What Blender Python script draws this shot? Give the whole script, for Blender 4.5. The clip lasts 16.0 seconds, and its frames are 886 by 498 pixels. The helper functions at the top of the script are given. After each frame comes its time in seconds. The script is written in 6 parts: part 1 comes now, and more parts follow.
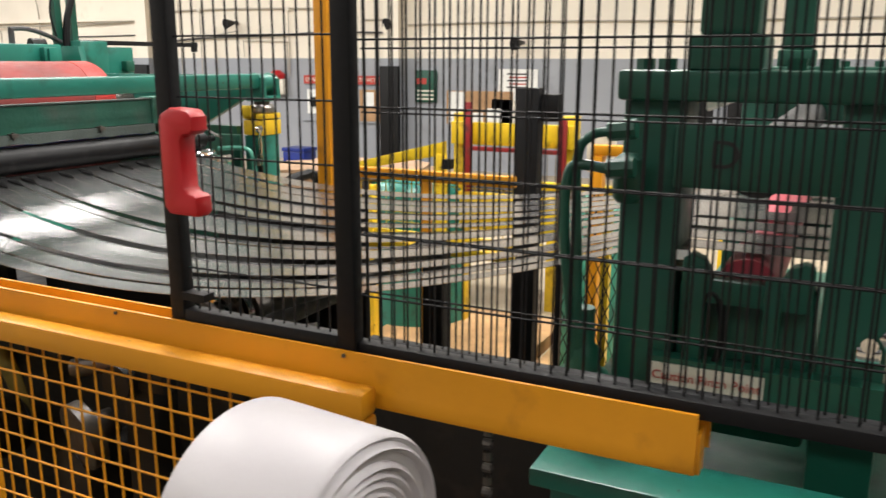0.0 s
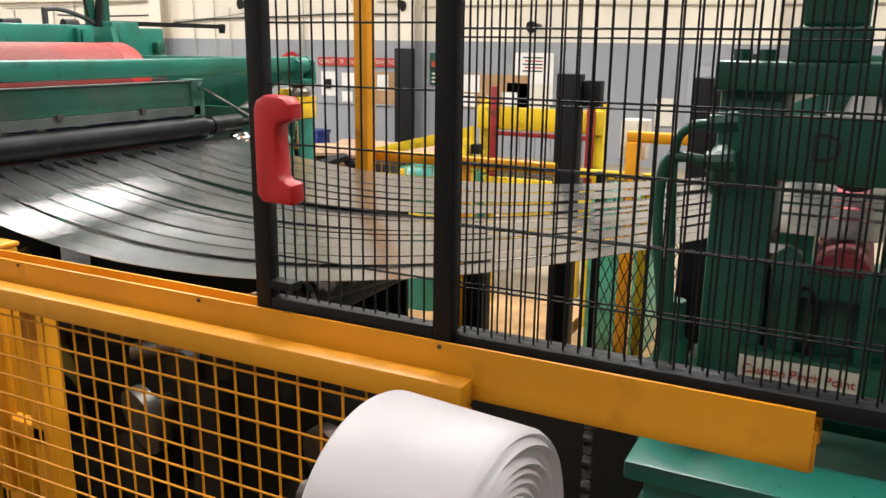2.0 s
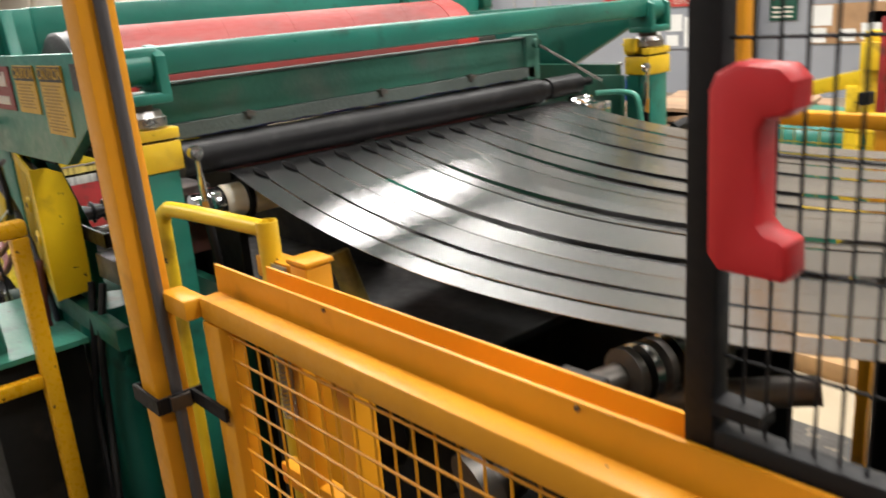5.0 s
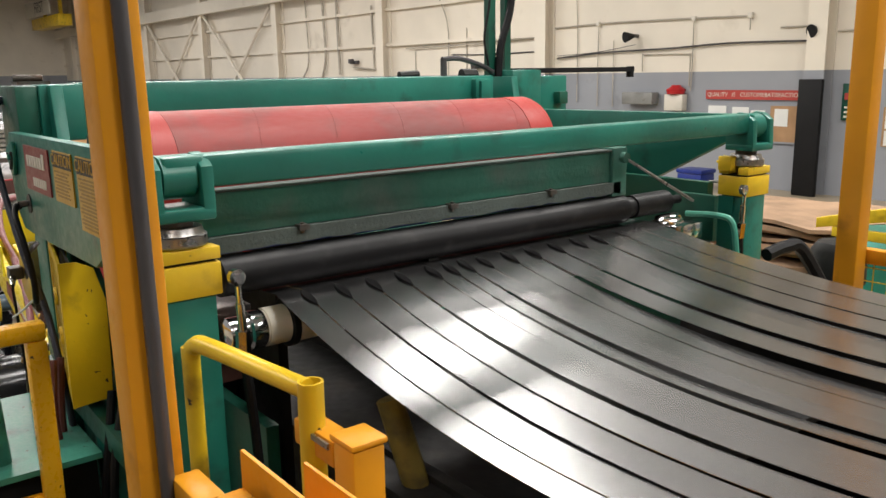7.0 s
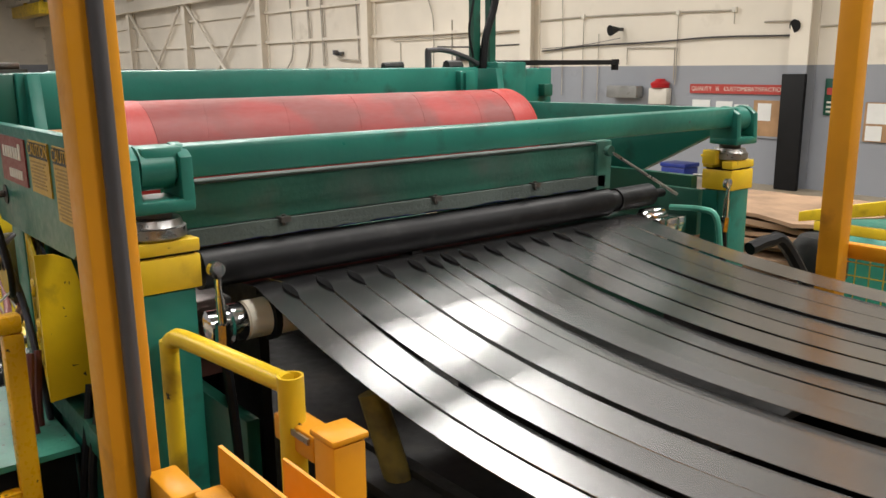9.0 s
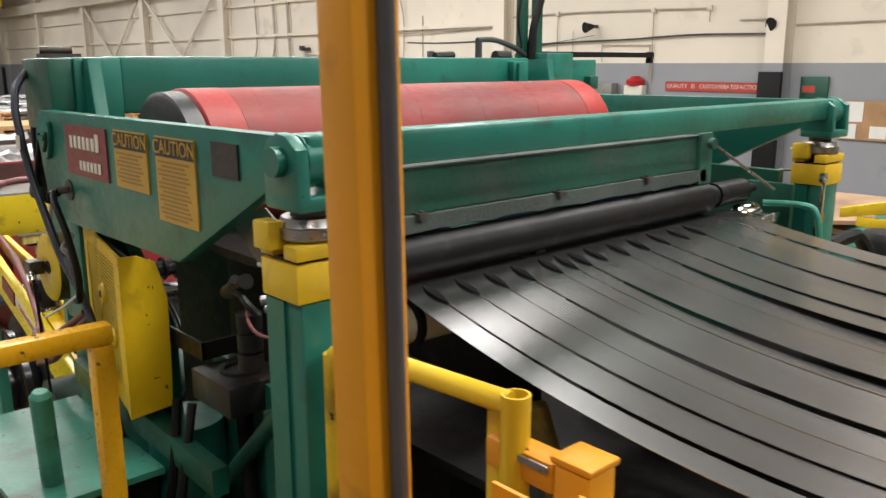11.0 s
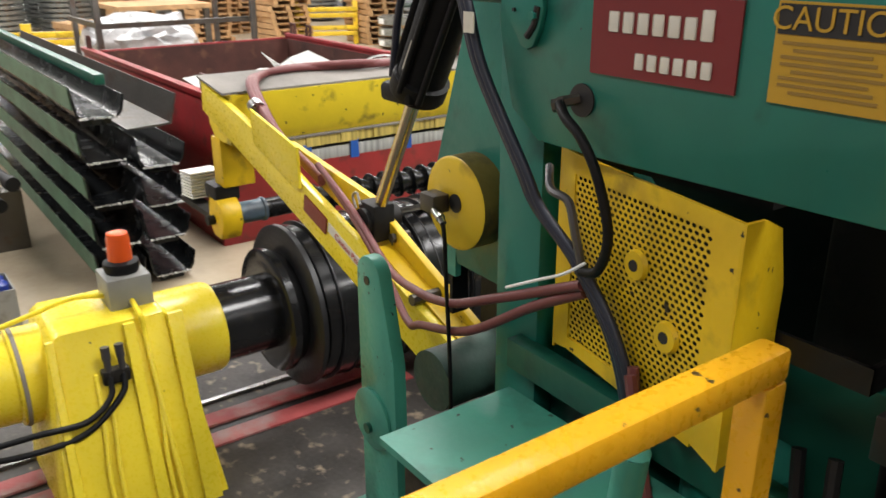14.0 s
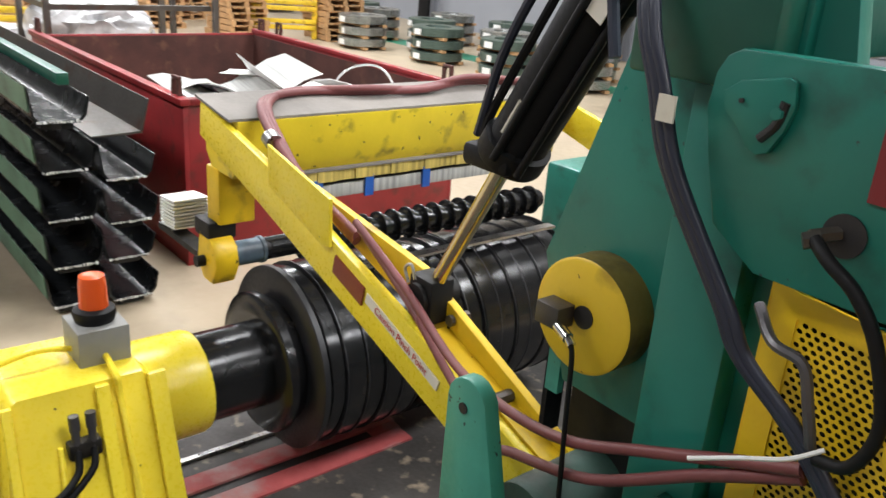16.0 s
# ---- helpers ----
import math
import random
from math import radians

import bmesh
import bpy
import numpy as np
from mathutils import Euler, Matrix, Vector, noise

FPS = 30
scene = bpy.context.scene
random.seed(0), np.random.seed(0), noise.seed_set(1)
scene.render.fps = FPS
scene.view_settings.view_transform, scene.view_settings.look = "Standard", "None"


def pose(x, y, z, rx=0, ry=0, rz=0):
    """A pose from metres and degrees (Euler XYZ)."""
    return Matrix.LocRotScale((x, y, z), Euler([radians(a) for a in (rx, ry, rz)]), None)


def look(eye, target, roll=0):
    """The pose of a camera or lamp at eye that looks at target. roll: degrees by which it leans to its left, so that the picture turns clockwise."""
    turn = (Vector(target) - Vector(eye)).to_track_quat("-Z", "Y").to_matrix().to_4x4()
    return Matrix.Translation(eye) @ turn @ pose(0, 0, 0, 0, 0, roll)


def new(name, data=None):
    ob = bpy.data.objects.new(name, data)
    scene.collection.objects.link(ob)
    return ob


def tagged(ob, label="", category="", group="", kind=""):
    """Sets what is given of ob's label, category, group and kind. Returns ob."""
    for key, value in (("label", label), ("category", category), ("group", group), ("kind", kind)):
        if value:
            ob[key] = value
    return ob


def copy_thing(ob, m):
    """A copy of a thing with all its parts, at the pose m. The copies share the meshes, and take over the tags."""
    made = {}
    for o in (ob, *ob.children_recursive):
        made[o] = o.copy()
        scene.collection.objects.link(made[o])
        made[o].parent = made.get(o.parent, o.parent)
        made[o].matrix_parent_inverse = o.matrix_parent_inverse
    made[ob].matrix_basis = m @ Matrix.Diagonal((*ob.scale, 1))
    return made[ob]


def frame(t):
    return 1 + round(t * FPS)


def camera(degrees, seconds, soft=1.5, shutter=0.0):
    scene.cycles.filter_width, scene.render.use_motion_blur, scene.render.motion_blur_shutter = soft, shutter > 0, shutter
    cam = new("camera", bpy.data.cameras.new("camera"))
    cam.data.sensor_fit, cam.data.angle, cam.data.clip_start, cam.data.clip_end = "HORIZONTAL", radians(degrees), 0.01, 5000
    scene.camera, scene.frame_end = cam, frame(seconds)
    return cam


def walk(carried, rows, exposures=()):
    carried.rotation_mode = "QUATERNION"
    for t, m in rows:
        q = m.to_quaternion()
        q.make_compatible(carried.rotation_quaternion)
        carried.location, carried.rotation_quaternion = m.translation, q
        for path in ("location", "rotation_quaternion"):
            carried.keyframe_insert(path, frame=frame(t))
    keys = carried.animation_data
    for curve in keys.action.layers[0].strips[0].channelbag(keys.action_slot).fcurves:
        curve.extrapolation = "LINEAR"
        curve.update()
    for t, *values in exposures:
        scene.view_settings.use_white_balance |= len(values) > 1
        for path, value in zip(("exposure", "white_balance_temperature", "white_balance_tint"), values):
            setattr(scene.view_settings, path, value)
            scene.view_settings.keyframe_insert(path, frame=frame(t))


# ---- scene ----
cam = camera(56.7, 16.0, soft=1.5, shutter=0.4)
PATH = [
    (0, (-0.045, 0.06, 2.053), (-0.904, 1.80, 1.61), 0.2),
    (0.5, (-0.149, 0.037, 2.063), (-1.044, 1.762, 1.59), 0.3),
    (1, (-0.189, 0.014, 2.066), (-1.08, 1.74, 1.589), 1.4),
    (1.5, (-0.182, 0.0, 2.067), (-1.068, 1.728, 1.585), 1.3),
    (2, (-0.192, 0.0, 2.063), (-1.064, 1.733, 1.578), 0.7),
    (2.5, (-0.201, 0.011, 2.056), (-1.073, 1.737, 1.549), -0.1),
    (3, (-0.257, 0.103, 2.031), (-1.232, 1.761, 1.485), -0.7),
    (3.5, (-0.322, 0.251, 2.01), (-1.513, 1.753, 1.44), -1.1),
    (4, (-0.471, 0.337, 1.992), (-1.748, 1.755, 1.393), -2.0),
    (4.2, (-0.539, 0.352, 1.988), (-1.829, 1.762, 1.398), -2.0),
    (4.5, (-0.632, 0.389, 2.006), (-1.939, 1.773, 1.392), -4.0),
    (5, (-0.764, 0.494, 2.042), (-2.21, 1.749, 1.465), -4.6),
    (5.2, (-0.828, 0.555, 2.059), (-2.323, 1.773, 1.526), -3.6),
    (7.5, (-1.115, 0.71, 2.163), (-2.656, 1.915, 1.748), -0.9),
    (8, (-1.111, 0.726, 2.158), (-2.644, 1.936, 1.732), -1.4),
    (8.2, (-1.102, 0.724, 2.172), (-2.631, 1.936, 1.735), -1.1),
    (10.3, (-1.352, 0.57, 2.118), (-2.832, 1.85, 1.71), -0.45),
    (10.5, (-1.42, 0.517, 2.118), (-2.878, 1.814, 1.694), -0.5),
    (11, (-1.585, 0.459, 2.12), (-3.025, 1.771, 1.68), -0.1),
    (11.5, (-1.857, 0.444, 2.122), (-3.349, 1.698, 1.672), -1.5),
    (12, (-2.108, 0.346, 2.116), (-3.666, 1.503, 1.633), -2.2),
    (12.5, (-2.389, 0.197, 2.112), (-3.961, 1.328, 1.613), -3.5),
    (13, (-2.631, 0.126, 2.086), (-4.154, 1.3, 1.536), -3.3),
    (13.5, (-2.89, 0.151, 2.079), (-4.509, 1.149, 1.46), -2.2),
    (14, (-3.121, 0.124, 2.029), (-4.642, 1.218, 1.33), -0.2),
    (14.5, (-3.324, 0.092, 2.037), (-4.754, 1.298, 1.329), 0.0),
    (15, (-3.513, 0.151, 2.052), (-4.934, 1.367, 1.343), 1.4),
    (15.5, (-3.659, 0.193, 2.088), (-5.172, 1.302, 1.395), 1.6),
    (16, (-3.81, 0.114, 2.094), (-5.231, 1.335, 1.396), 4.5),
]
walk(cam, [(t, look(eye, target, roll)) for t, eye, target, roll in PATH],
     exposures=[(0, 0.30, 6500), (1.5, 0.30, 6500), (4, 0.31, 6500), (5.2, 0.32, 6500), (7.5, -0.17, 6500), (10.5, -0.09, 6500), (11.3, 0.06, 6300),
                (12, 0.17, 6050), (13.5, 0.12, 6400), (15, 0.17, 6050), (16, 0.19, 6050)])

F = -0.36  # level of the shop floor

# ---- light ----
world = bpy.data.worlds.new("world")
scene.world = world
world.use_nodes = True
world.node_tree.nodes["Background"].inputs[0].default_value = (1.0, 0.93, 0.82, 1)
world.node_tree.nodes["Background"].inputs[1].default_value = 0.085


def high_bay(x, y, watts, wide=1.8, deep=2.0):
    """A rectangular high-bay lamp under the roof."""
    data = bpy.data.lights.new("high_bay_light", "AREA")
    data.shape, data.size, data.size_y = "RECTANGLE", wide, deep
    data.energy, data.color = watts, (1.0, 0.965, 0.915)
    ob = new("high_bay_light", data)
    ob.matrix_world = pose(x, y, 7.2)


for lx in (-52, -40, -30, -22, -16.4, -9.7, -2.6, 3.5):
    for ly, watts in ((-3.2, 130 if lx == -2.6 else 200 if lx > 0 else 340), (3.6, 400), (8.6 if lx > -12 else 10.3, 290 if lx == -9.7 else 420)):
        high_bay(-9.2 if (lx, ly) == (-9.7, 8.6) else lx, 8.15 if (lx, ly) == (-9.7, 8.6) else ly, watts)
# two extra lights without fixtures, added only to shape highlights on the strips
high_bay(-6.7, 7.5, 70, 1.8, 2.2)
high_bay(-9.7, 14.2, 20, 2.4, 1.6)


# ---- materials ----
def tree(name):
    mat = bpy.data.materials.new(name)
    mat.use_nodes = True
    nt = mat.node_tree
    return mat, nt, nt.nodes["Principled BSDF"]


def noise_node(nt, scale, detail=4, stretch=None):
    tc = nt.nodes.new("ShaderNodeTexCoord")
    n = nt.nodes.new("ShaderNodeTexNoise")
    n.inputs["Scale"].default_value, n.inputs["Detail"].default_value = scale, detail
    if stretch:
        mp = nt.nodes.new("ShaderNodeMapping")
        mp.inputs["Scale"].default_value = stretch
        nt.links.new(tc.outputs["Object"], mp.inputs["Vector"])
        nt.links.new(mp.outputs["Vector"], n.inputs["Vector"])
    else:
        nt.links.new(tc.outputs["Object"], n.inputs["Vector"])
    return n.outputs["Fac"]


def ramp(nt, fac, stops):
    r = nt.nodes.new("ShaderNodeValToRGB")
    while len(r.color_ramp.elements) < len(stops):
        r.color_ramp.elements.new(0.5)
    for e, (p, c) in zip(r.color_ramp.elements, stops):
        e.position, e.color = p, (*c, 1) if len(c) == 3 else (c[0], c[0], c[0], 1)
    nt.links.new(fac, r.inputs["Fac"])
    return r.outputs["Color"]


def mix(nt, fac, a, b):
    m = nt.nodes.new("ShaderNodeMix")
    m.data_type = "RGBA"
    for src, k in ((fac, 0), (a, 6), (b, 7)):
        if hasattr(src, "links"):
            nt.links.new(src, m.inputs[k])
        else:
            m.inputs[k].default_value = src if k == 0 else (*src, 1)
    return m.outputs[2]


def surface(name, col, rough=0.45, metal=0.0, vary=0.25, scale=3.0, dirt=None, dirt_at=0.6, dirt_scale=7.0,
            chip=None, chip_at=0.70, bump=0.15, grain=60.0, stretch=None, coat=0.0, spread=0.11):
    """A worn surface: broad tone, dirt patches, chips, grain and fine relief."""
    mat, nt, b = tree(name)
    lo = tuple(c * (1 - vary) for c in col)
    hi = tuple(min(1, c * (1 + vary * 0.6)) for c in col)
    out = ramp(nt, noise_node(nt, scale, 5, stretch), [(0.3, lo), (0.7, hi)])
    if dirt:
        out = mix(nt, ramp(nt, noise_node(nt, dirt_scale, 8), [(dirt_at, (0.0,)), (dirt_at + 0.16, (0.8,))]), out, dirt)
    if chip:
        out = mix(nt, ramp(nt, noise_node(nt, 28, 3), [(chip_at, (0.0,)), (chip_at + 0.02, (1.0,))]), out, chip)
    nt.links.new(out, b.inputs["Base Color"])
    fine = noise_node(nt, grain, 6, stretch)
    nt.links.new(ramp(nt, fine, [(0.2, (max(0.03, rough - spread),)), (0.8, (min(1, rough + spread),))]), b.inputs["Roughness"])
    b.inputs["Metallic"].default_value = metal
    b.inputs["Coat Weight"].default_value = coat
    if bump:
        bp = nt.nodes.new("ShaderNodeBump")
        bp.inputs["Strength"].default_value, bp.inputs["Distance"].default_value = bump, 0.004
        nt.links.new(fine, bp.inputs["Height"])
        nt.links.new(bp.outputs["Normal"], b.inputs["Normal"])
    return mat


GREEN = surface("machine_green", (0.014, 0.158, 0.118), 0.36, dirt=(0.012, 0.05, 0.035), dirt_at=0.58, chip=(0.03, 0.035, 0.03), chip_at=0.73, bump=0.2, grain=35)
GREEN_DARK = surface("stand_and_shade_green", (0.008, 0.082, 0.053), 0.4, dirt=(0.01, 0.03, 0.02), dirt_at=0.58, bump=0.2, grain=35)
GREEN_LIGHT = surface("pale_green", (0.06, 0.30, 0.22), 0.42, dirt=(0.03, 0.075, 0.06), dirt_at=0.52, dirt_scale=4, chip=(0.01, 0.02, 0.018), chip_at=0.70, bump=0.15)
GREEN_DUST = surface("dusty_green", (0.034, 0.165, 0.118), 0.75, vary=0.35, dirt=(0.095, 0.14, 0.12), dirt_at=0.47, dirt_scale=3.5, bump=0.4)
GREEN_GREY = surface("grimy_green_grey", (0.035, 0.075, 0.058), 0.6, vary=0.4, dirt=(0.05, 0.05, 0.04), dirt_at=0.5, bump=0.3)
ORANGE = surface("safety_yellow_orange", (0.68, 0.285, 0.012), 0.40, vary=0.16, dirt=(0.30, 0.12, 0.01), dirt_at=0.63, chip=(0.05, 0.03, 0.02), chip_at=0.745, bump=0.1)
YELLOW = surface("machine_yellow", (0.74, 0.50, 0.02), 0.36, vary=0.22, dirt=(0.20, 0.12, 0.012), dirt_at=0.56, chip=(0.03, 0.025, 0.015), chip_at=0.72, bump=0.15)
RAIL = surface("rail_yellow", (0.80, 0.40, 0.010), 0.30, vary=0.12, dirt=(0.42, 0.19, 0.01), dirt_at=0.66, chip=(0.035, 0.02, 0.015), chip_at=0.685, bump=0.12)
YELLOW_GRIMY = surface("grimy_yellow", (0.76, 0.50, 0.008), 0.42, vary=0.25, dirt=(0.12, 0.075, 0.015), dirt_at=0.56, dirt_scale=6, chip=(0.03, 0.025, 0.015), chip_at=0.70, bump=0.25)
YELLOW_BRIGHT = surface("bright_yellow", (0.86, 0.68, 0.035), 0.3, vary=0.1, dirt=(0.40, 0.26, 0.01), dirt_at=0.66, bump=0.12, chip=(0.05, 0.04, 0.02), chip_at=0.75)
YELLOW_OILY = surface("oil_stained_yellow", (0.17, 0.125, 0.022), 0.6, vary=0.3, dirt=(0.035, 0.028, 0.012), dirt_at=0.52, dirt_scale=9, bump=0.3)
YELLOW_SOILED = surface("soiled_bright_yellow", (0.86, 0.66, 0.03), 0.4, vary=0.15, dirt=(0.15, 0.10, 0.03), dirt_at=0.58, dirt_scale=9, chip=(0.04, 0.03, 0.02), chip_at=0.70, bump=0.2)
BLACK = surface("black_powder_coat", (0.006, 0.006, 0.007), 0.55, bump=0.1)
RUBBER = surface("black_rubber", (0.016, 0.016, 0.018), 0.42, dirt=(0.05, 0.045, 0.04), dirt_at=0.6, bump=0.25)
ROLLBLACK = surface("wet_black_roll", (0.008, 0.008, 0.009), 0.46, vary=0.4, dirt=(0.022, 0.022, 0.022), dirt_at=0.55, dirt_scale=14, bump=0.0, grain=40, spread=0.08)
# for greasy parts, and for black panels that stand in for shade
GREASE_SHADE = surface("grease_and_shade_black", (0.009, 0.0085, 0.008), 0.55, dirt=(0.030, 0.025, 0.02), dirt_at=0.55, bump=0.4, grain=25)
RED = surface("red_drum_urethane", (0.27, 0.021, 0.017), 0.56, vary=0.35, scale=3.0, dirt=(0.165, 0.030, 0.026), dirt_at=0.45, dirt_scale=4, bump=0.08, stretch=(1, 0.3, 1))
RED_END = surface("fresh_red_urethane", (0.36, 0.022, 0.016), 0.52, vary=0.15, bump=0.06)
RUST_RED = surface("dull_red_roll", (0.34, 0.035, 0.055), 0.5, bump=0.1)
RED_HANDLE = surface("red_handle", (0.48, 0.012, 0.016), 0.45, vary=0.12, bump=0.1)
RED_PAINT = surface("hopper_red", (0.25, 0.013, 0.016), 0.5, vary=0.25, dirt=(0.07, 0.02, 0.015), dirt_at=0.56, bump=0.2)
RUST = surface("rusty_brown", (0.075, 0.025, 0.018), 0.7, vary=0.4, dirt=(0.14, 0.06, 0.035), dirt_at=0.58, bump=0.4)
STEEL = surface("bare_steel", (0.42, 0.41, 0.40), 0.32, metal=1.0, dirt=(0.12, 0.11, 0.10), dirt_at=0.58, bump=0.15)
CHROME = surface("bright_steel", (0.72, 0.72, 0.72), 0.14, metal=1.0, bump=0.05)
BRASS_ROD = surface("oily_rod", (0.62, 0.55, 0.36), 0.16, metal=1.0, bump=0.05)
OILY = surface("oily_black_iron", (0.035, 0.032, 0.03), 0.38, metal=0.6, dirt=(0.05, 0.028, 0.02), dirt_at=0.55, bump=0.4, grain=30)
DULL_STEEL = surface("oily_dull_steel", (0.11, 0.10, 0.09), 0.42, metal=0.7, dirt=(0.10, 0.05, 0.03), dirt_at=0.55, bump=0.3)
STRIP = surface("slit_steel", (0.385, 0.38, 0.385), 0.25, metal=1.0, vary=0.08, scale=2.2, bump=0.0, grain=8, stretch=(0.4, 3, 1), spread=0.010)
COILBLACK = surface("oiled_coil", (0.020, 0.020, 0.021), 0.20, metal=0.4, bump=0.06, dirt=(0.05, 0.045, 0.04), dirt_at=0.62)
CREAM = surface("cream_wall_paint", (0.80, 0.735, 0.635), 0.6, vary=0.10, scale=0.5, dirt=(0.58, 0.52, 0.43), dirt_at=0.62, dirt_scale=1.2, bump=0.1, grain=20)
GREYWALL = surface("grey_wall_paint", (0.30, 0.315, 0.35), 0.55, vary=0.10, scale=0.6, dirt=(0.20, 0.21, 0.23), dirt_at=0.62, dirt_scale=1.5, bump=0.1, grain=20)
CONCRETE = surface("shop_concrete", (0.46, 0.38, 0.27), 0.42, vary=0.22, scale=0.35, dirt=(0.24, 0.19, 0.13), dirt_at=0.56, dirt_scale=0.9, bump=0.1, grain=18)
DARKFLOOR = surface("oil_soaked_floor", (0.060, 0.054, 0.050), 0.6, vary=0.45, dirt=(0.40, 0.32, 0.23), dirt_at=0.575, dirt_scale=11, bump=0.4, grain=40)
FLOORGREEN = surface("green_floor_paint", (0.02, 0.22, 0.13), 0.45, dirt=(0.12, 0.17, 0.11), dirt_at=0.6, bump=0.1)
FLOORRED = surface("red_floor_plate", (0.42, 0.085, 0.085), 0.55, vary=0.35, dirt=(0.34, 0.27, 0.26), dirt_at=0.46, dirt_scale=5, bump=0.3)
WOOD = surface("pallet_wood", (0.50, 0.30, 0.14), 0.75, vary=0.3, scale=4, dirt=(0.28, 0.16, 0.08), dirt_at=0.58, bump=0.4, grain=30)
PAPER = surface("white_wrap", (0.51, 0.485, 0.505), 0.45, vary=0.04, scale=6, bump=0.12, grain=40)
WHITE = surface("white_sheet", (0.78, 0.78, 0.76), 0.55, vary=0.06, bump=0.1)
NYLON = surface("cream_nylon", (0.66, 0.62, 0.52), 0.45, vary=0.1, dirt=(0.30, 0.27, 0.2), dirt_at=0.6, bump=0.1)
FILMWRAP = surface("crinkled_film", (0.56, 0.56, 0.57), 0.16, vary=0.4, scale=5, bump=0.9, grain=7)
DUST = surface("dusty_felt", (0.065, 0.082, 0.074), 0.85, vary=0.35, bump=0.6, grain=80)
for dull, level in ((BLACK, 0.25), (ROLLBLACK, 0.2), (ORANGE, 0.35), (GREASE_SHADE, 0.3)):
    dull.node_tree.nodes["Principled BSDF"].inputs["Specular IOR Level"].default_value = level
DECK = surface("roof_deck", (0.20, 0.20, 0.19), 0.7, vary=0.2, scale=0.4, bump=0.1)
DUSTTOP = surface("dusty_steel_top", (0.22, 0.20, 0.18), 0.75, vary=0.3, bump=0.3)
HOSE_RED = surface("maroon_hose", (0.17, 0.045, 0.045), 0.5, vary=0.2, bump=0.2)
HOSE_BLUE = surface("blue_black_hose", (0.022, 0.026, 0.045), 0.42, vary=0.2, bump=0.2)
GREY = surface("grey_enclosure", (0.24, 0.24, 0.23), 0.45, dirt=(0.12, 0.1, 0.08), dirt_at=0.6, bump=0.1)
PAINTED_PIPE = surface("painted_pipe", (0.42, 0.38, 0.32), 0.5, vary=0.25, bump=0.1)
CONDUIT = surface("conduit_grey", (0.10, 0.095, 0.10), 0.38, metal=0.5, bump=0.1)
LABEL_RED = surface("label_maroon", (0.19, 0.016, 0.018), 0.4, vary=0.1, bump=0.03)
LABEL_YEL = surface("label_yellow", (0.50, 0.29, 0.02), 0.4, vary=0.12, dirt=(0.4, 0.25, 0.05), dirt_at=0.62, bump=0.03)
LABEL_WHITE = surface("label_white", (0.70, 0.66, 0.58), 0.45, vary=0.1, bump=0.03)
INK = surface("black_ink", (0.018, 0.016, 0.016), 0.5, vary=0.1, bump=0)
INK_RED = surface("red_ink", (0.45, 0.05, 0.04), 0.5, vary=0.1, bump=0)
INK_BROWN = surface("faded_ink", (0.29, 0.17, 0.03), 0.5, vary=0.1, bump=0)
CORK = surface("cork_board", (0.42, 0.25, 0.13), 0.8, vary=0.2, bump=0.2)
CARD = surface("brown_cardboard", (0.30, 0.19, 0.115), 0.85, vary=0.4, bump=0.2)
BLUE = surface("blue_plastic", (0.012, 0.03, 0.22), 0.35, vary=0.15, bump=0.05)
BLUE_TAPE = surface("blue_tape", (0.02, 0.10, 0.42), 0.5, vary=0.15, bump=0.05)
SLATE_BLUE = surface("slate_blue_end", (0.10, 0.15, 0.20), 0.4, dirt=(0.04, 0.05, 0.06), dirt_at=0.55, bump=0.1)
PADWOOD = surface("scored_pad", (0.52, 0.40, 0.10), 0.6, vary=0.5, scale=1.2, bump=0.2, stretch=(1, 40, 1))
PADGREY = surface("scored_pad_grey", (0.42, 0.42, 0.40), 0.5, vary=0.4, scale=1.2, bump=0.2, stretch=(1, 40, 1))
COILSTEEL = surface("banded_coil_steel", (0.34, 0.35, 0.34), 0.3, metal=0.8, vary=0.2, bump=0.1, scale=8)
COILGREEN = surface("coil_side_greenish", (0.10, 0.14, 0.12), 0.4, metal=0.5, vary=0.4, bump=0.1, scale=12, stretch=(1, 1, 14))
CHANNEL_GREEN = surface("faded_green_channel", (0.10, 0.19, 0.12), 0.5, vary=0.3, dirt=(0.05, 0.07, 0.05), dirt_at=0.55, bump=0.15)
CHANNEL_BLACK = surface("oily_black_channel", (0.010, 0.011, 0.012), 0.24, vary=0.3, bump=0.02, grain=6)
AMBER, nt_, b_ = tree("amber_lens")
b_.inputs["Base Color"].default_value = (0.75, 0.10, 0.015, 1)
b_.inputs["Roughness"].default_value = 0.25
GLOW, nt_, b_ = tree("lamp_glow")
b_.inputs["Emission Color"].default_value = (1, 0.95, 0.86, 1)
b_.inputs["Emission Strength"].default_value = 6.0


# ---- building tools ----
def box(bm, x0, x1, y0, y1, z0, z1, bevel=0.0):
    m = Matrix.Translation(((x0 + x1) / 2, (y0 + y1) / 2, (z0 + z1) / 2)) @ Matrix.Diagonal((abs(x1 - x0), abs(y1 - y0), abs(z1 - z0), 1))
    vs = bmesh.ops.create_cube(bm, size=1, matrix=m)["verts"]
    if bevel:
        es = list({e for v in vs for e in v.link_edges})
        bmesh.ops.bevel(bm, geom=es, offset=bevel, segments=2, affect="EDGES", profile=0.5)
    return bm


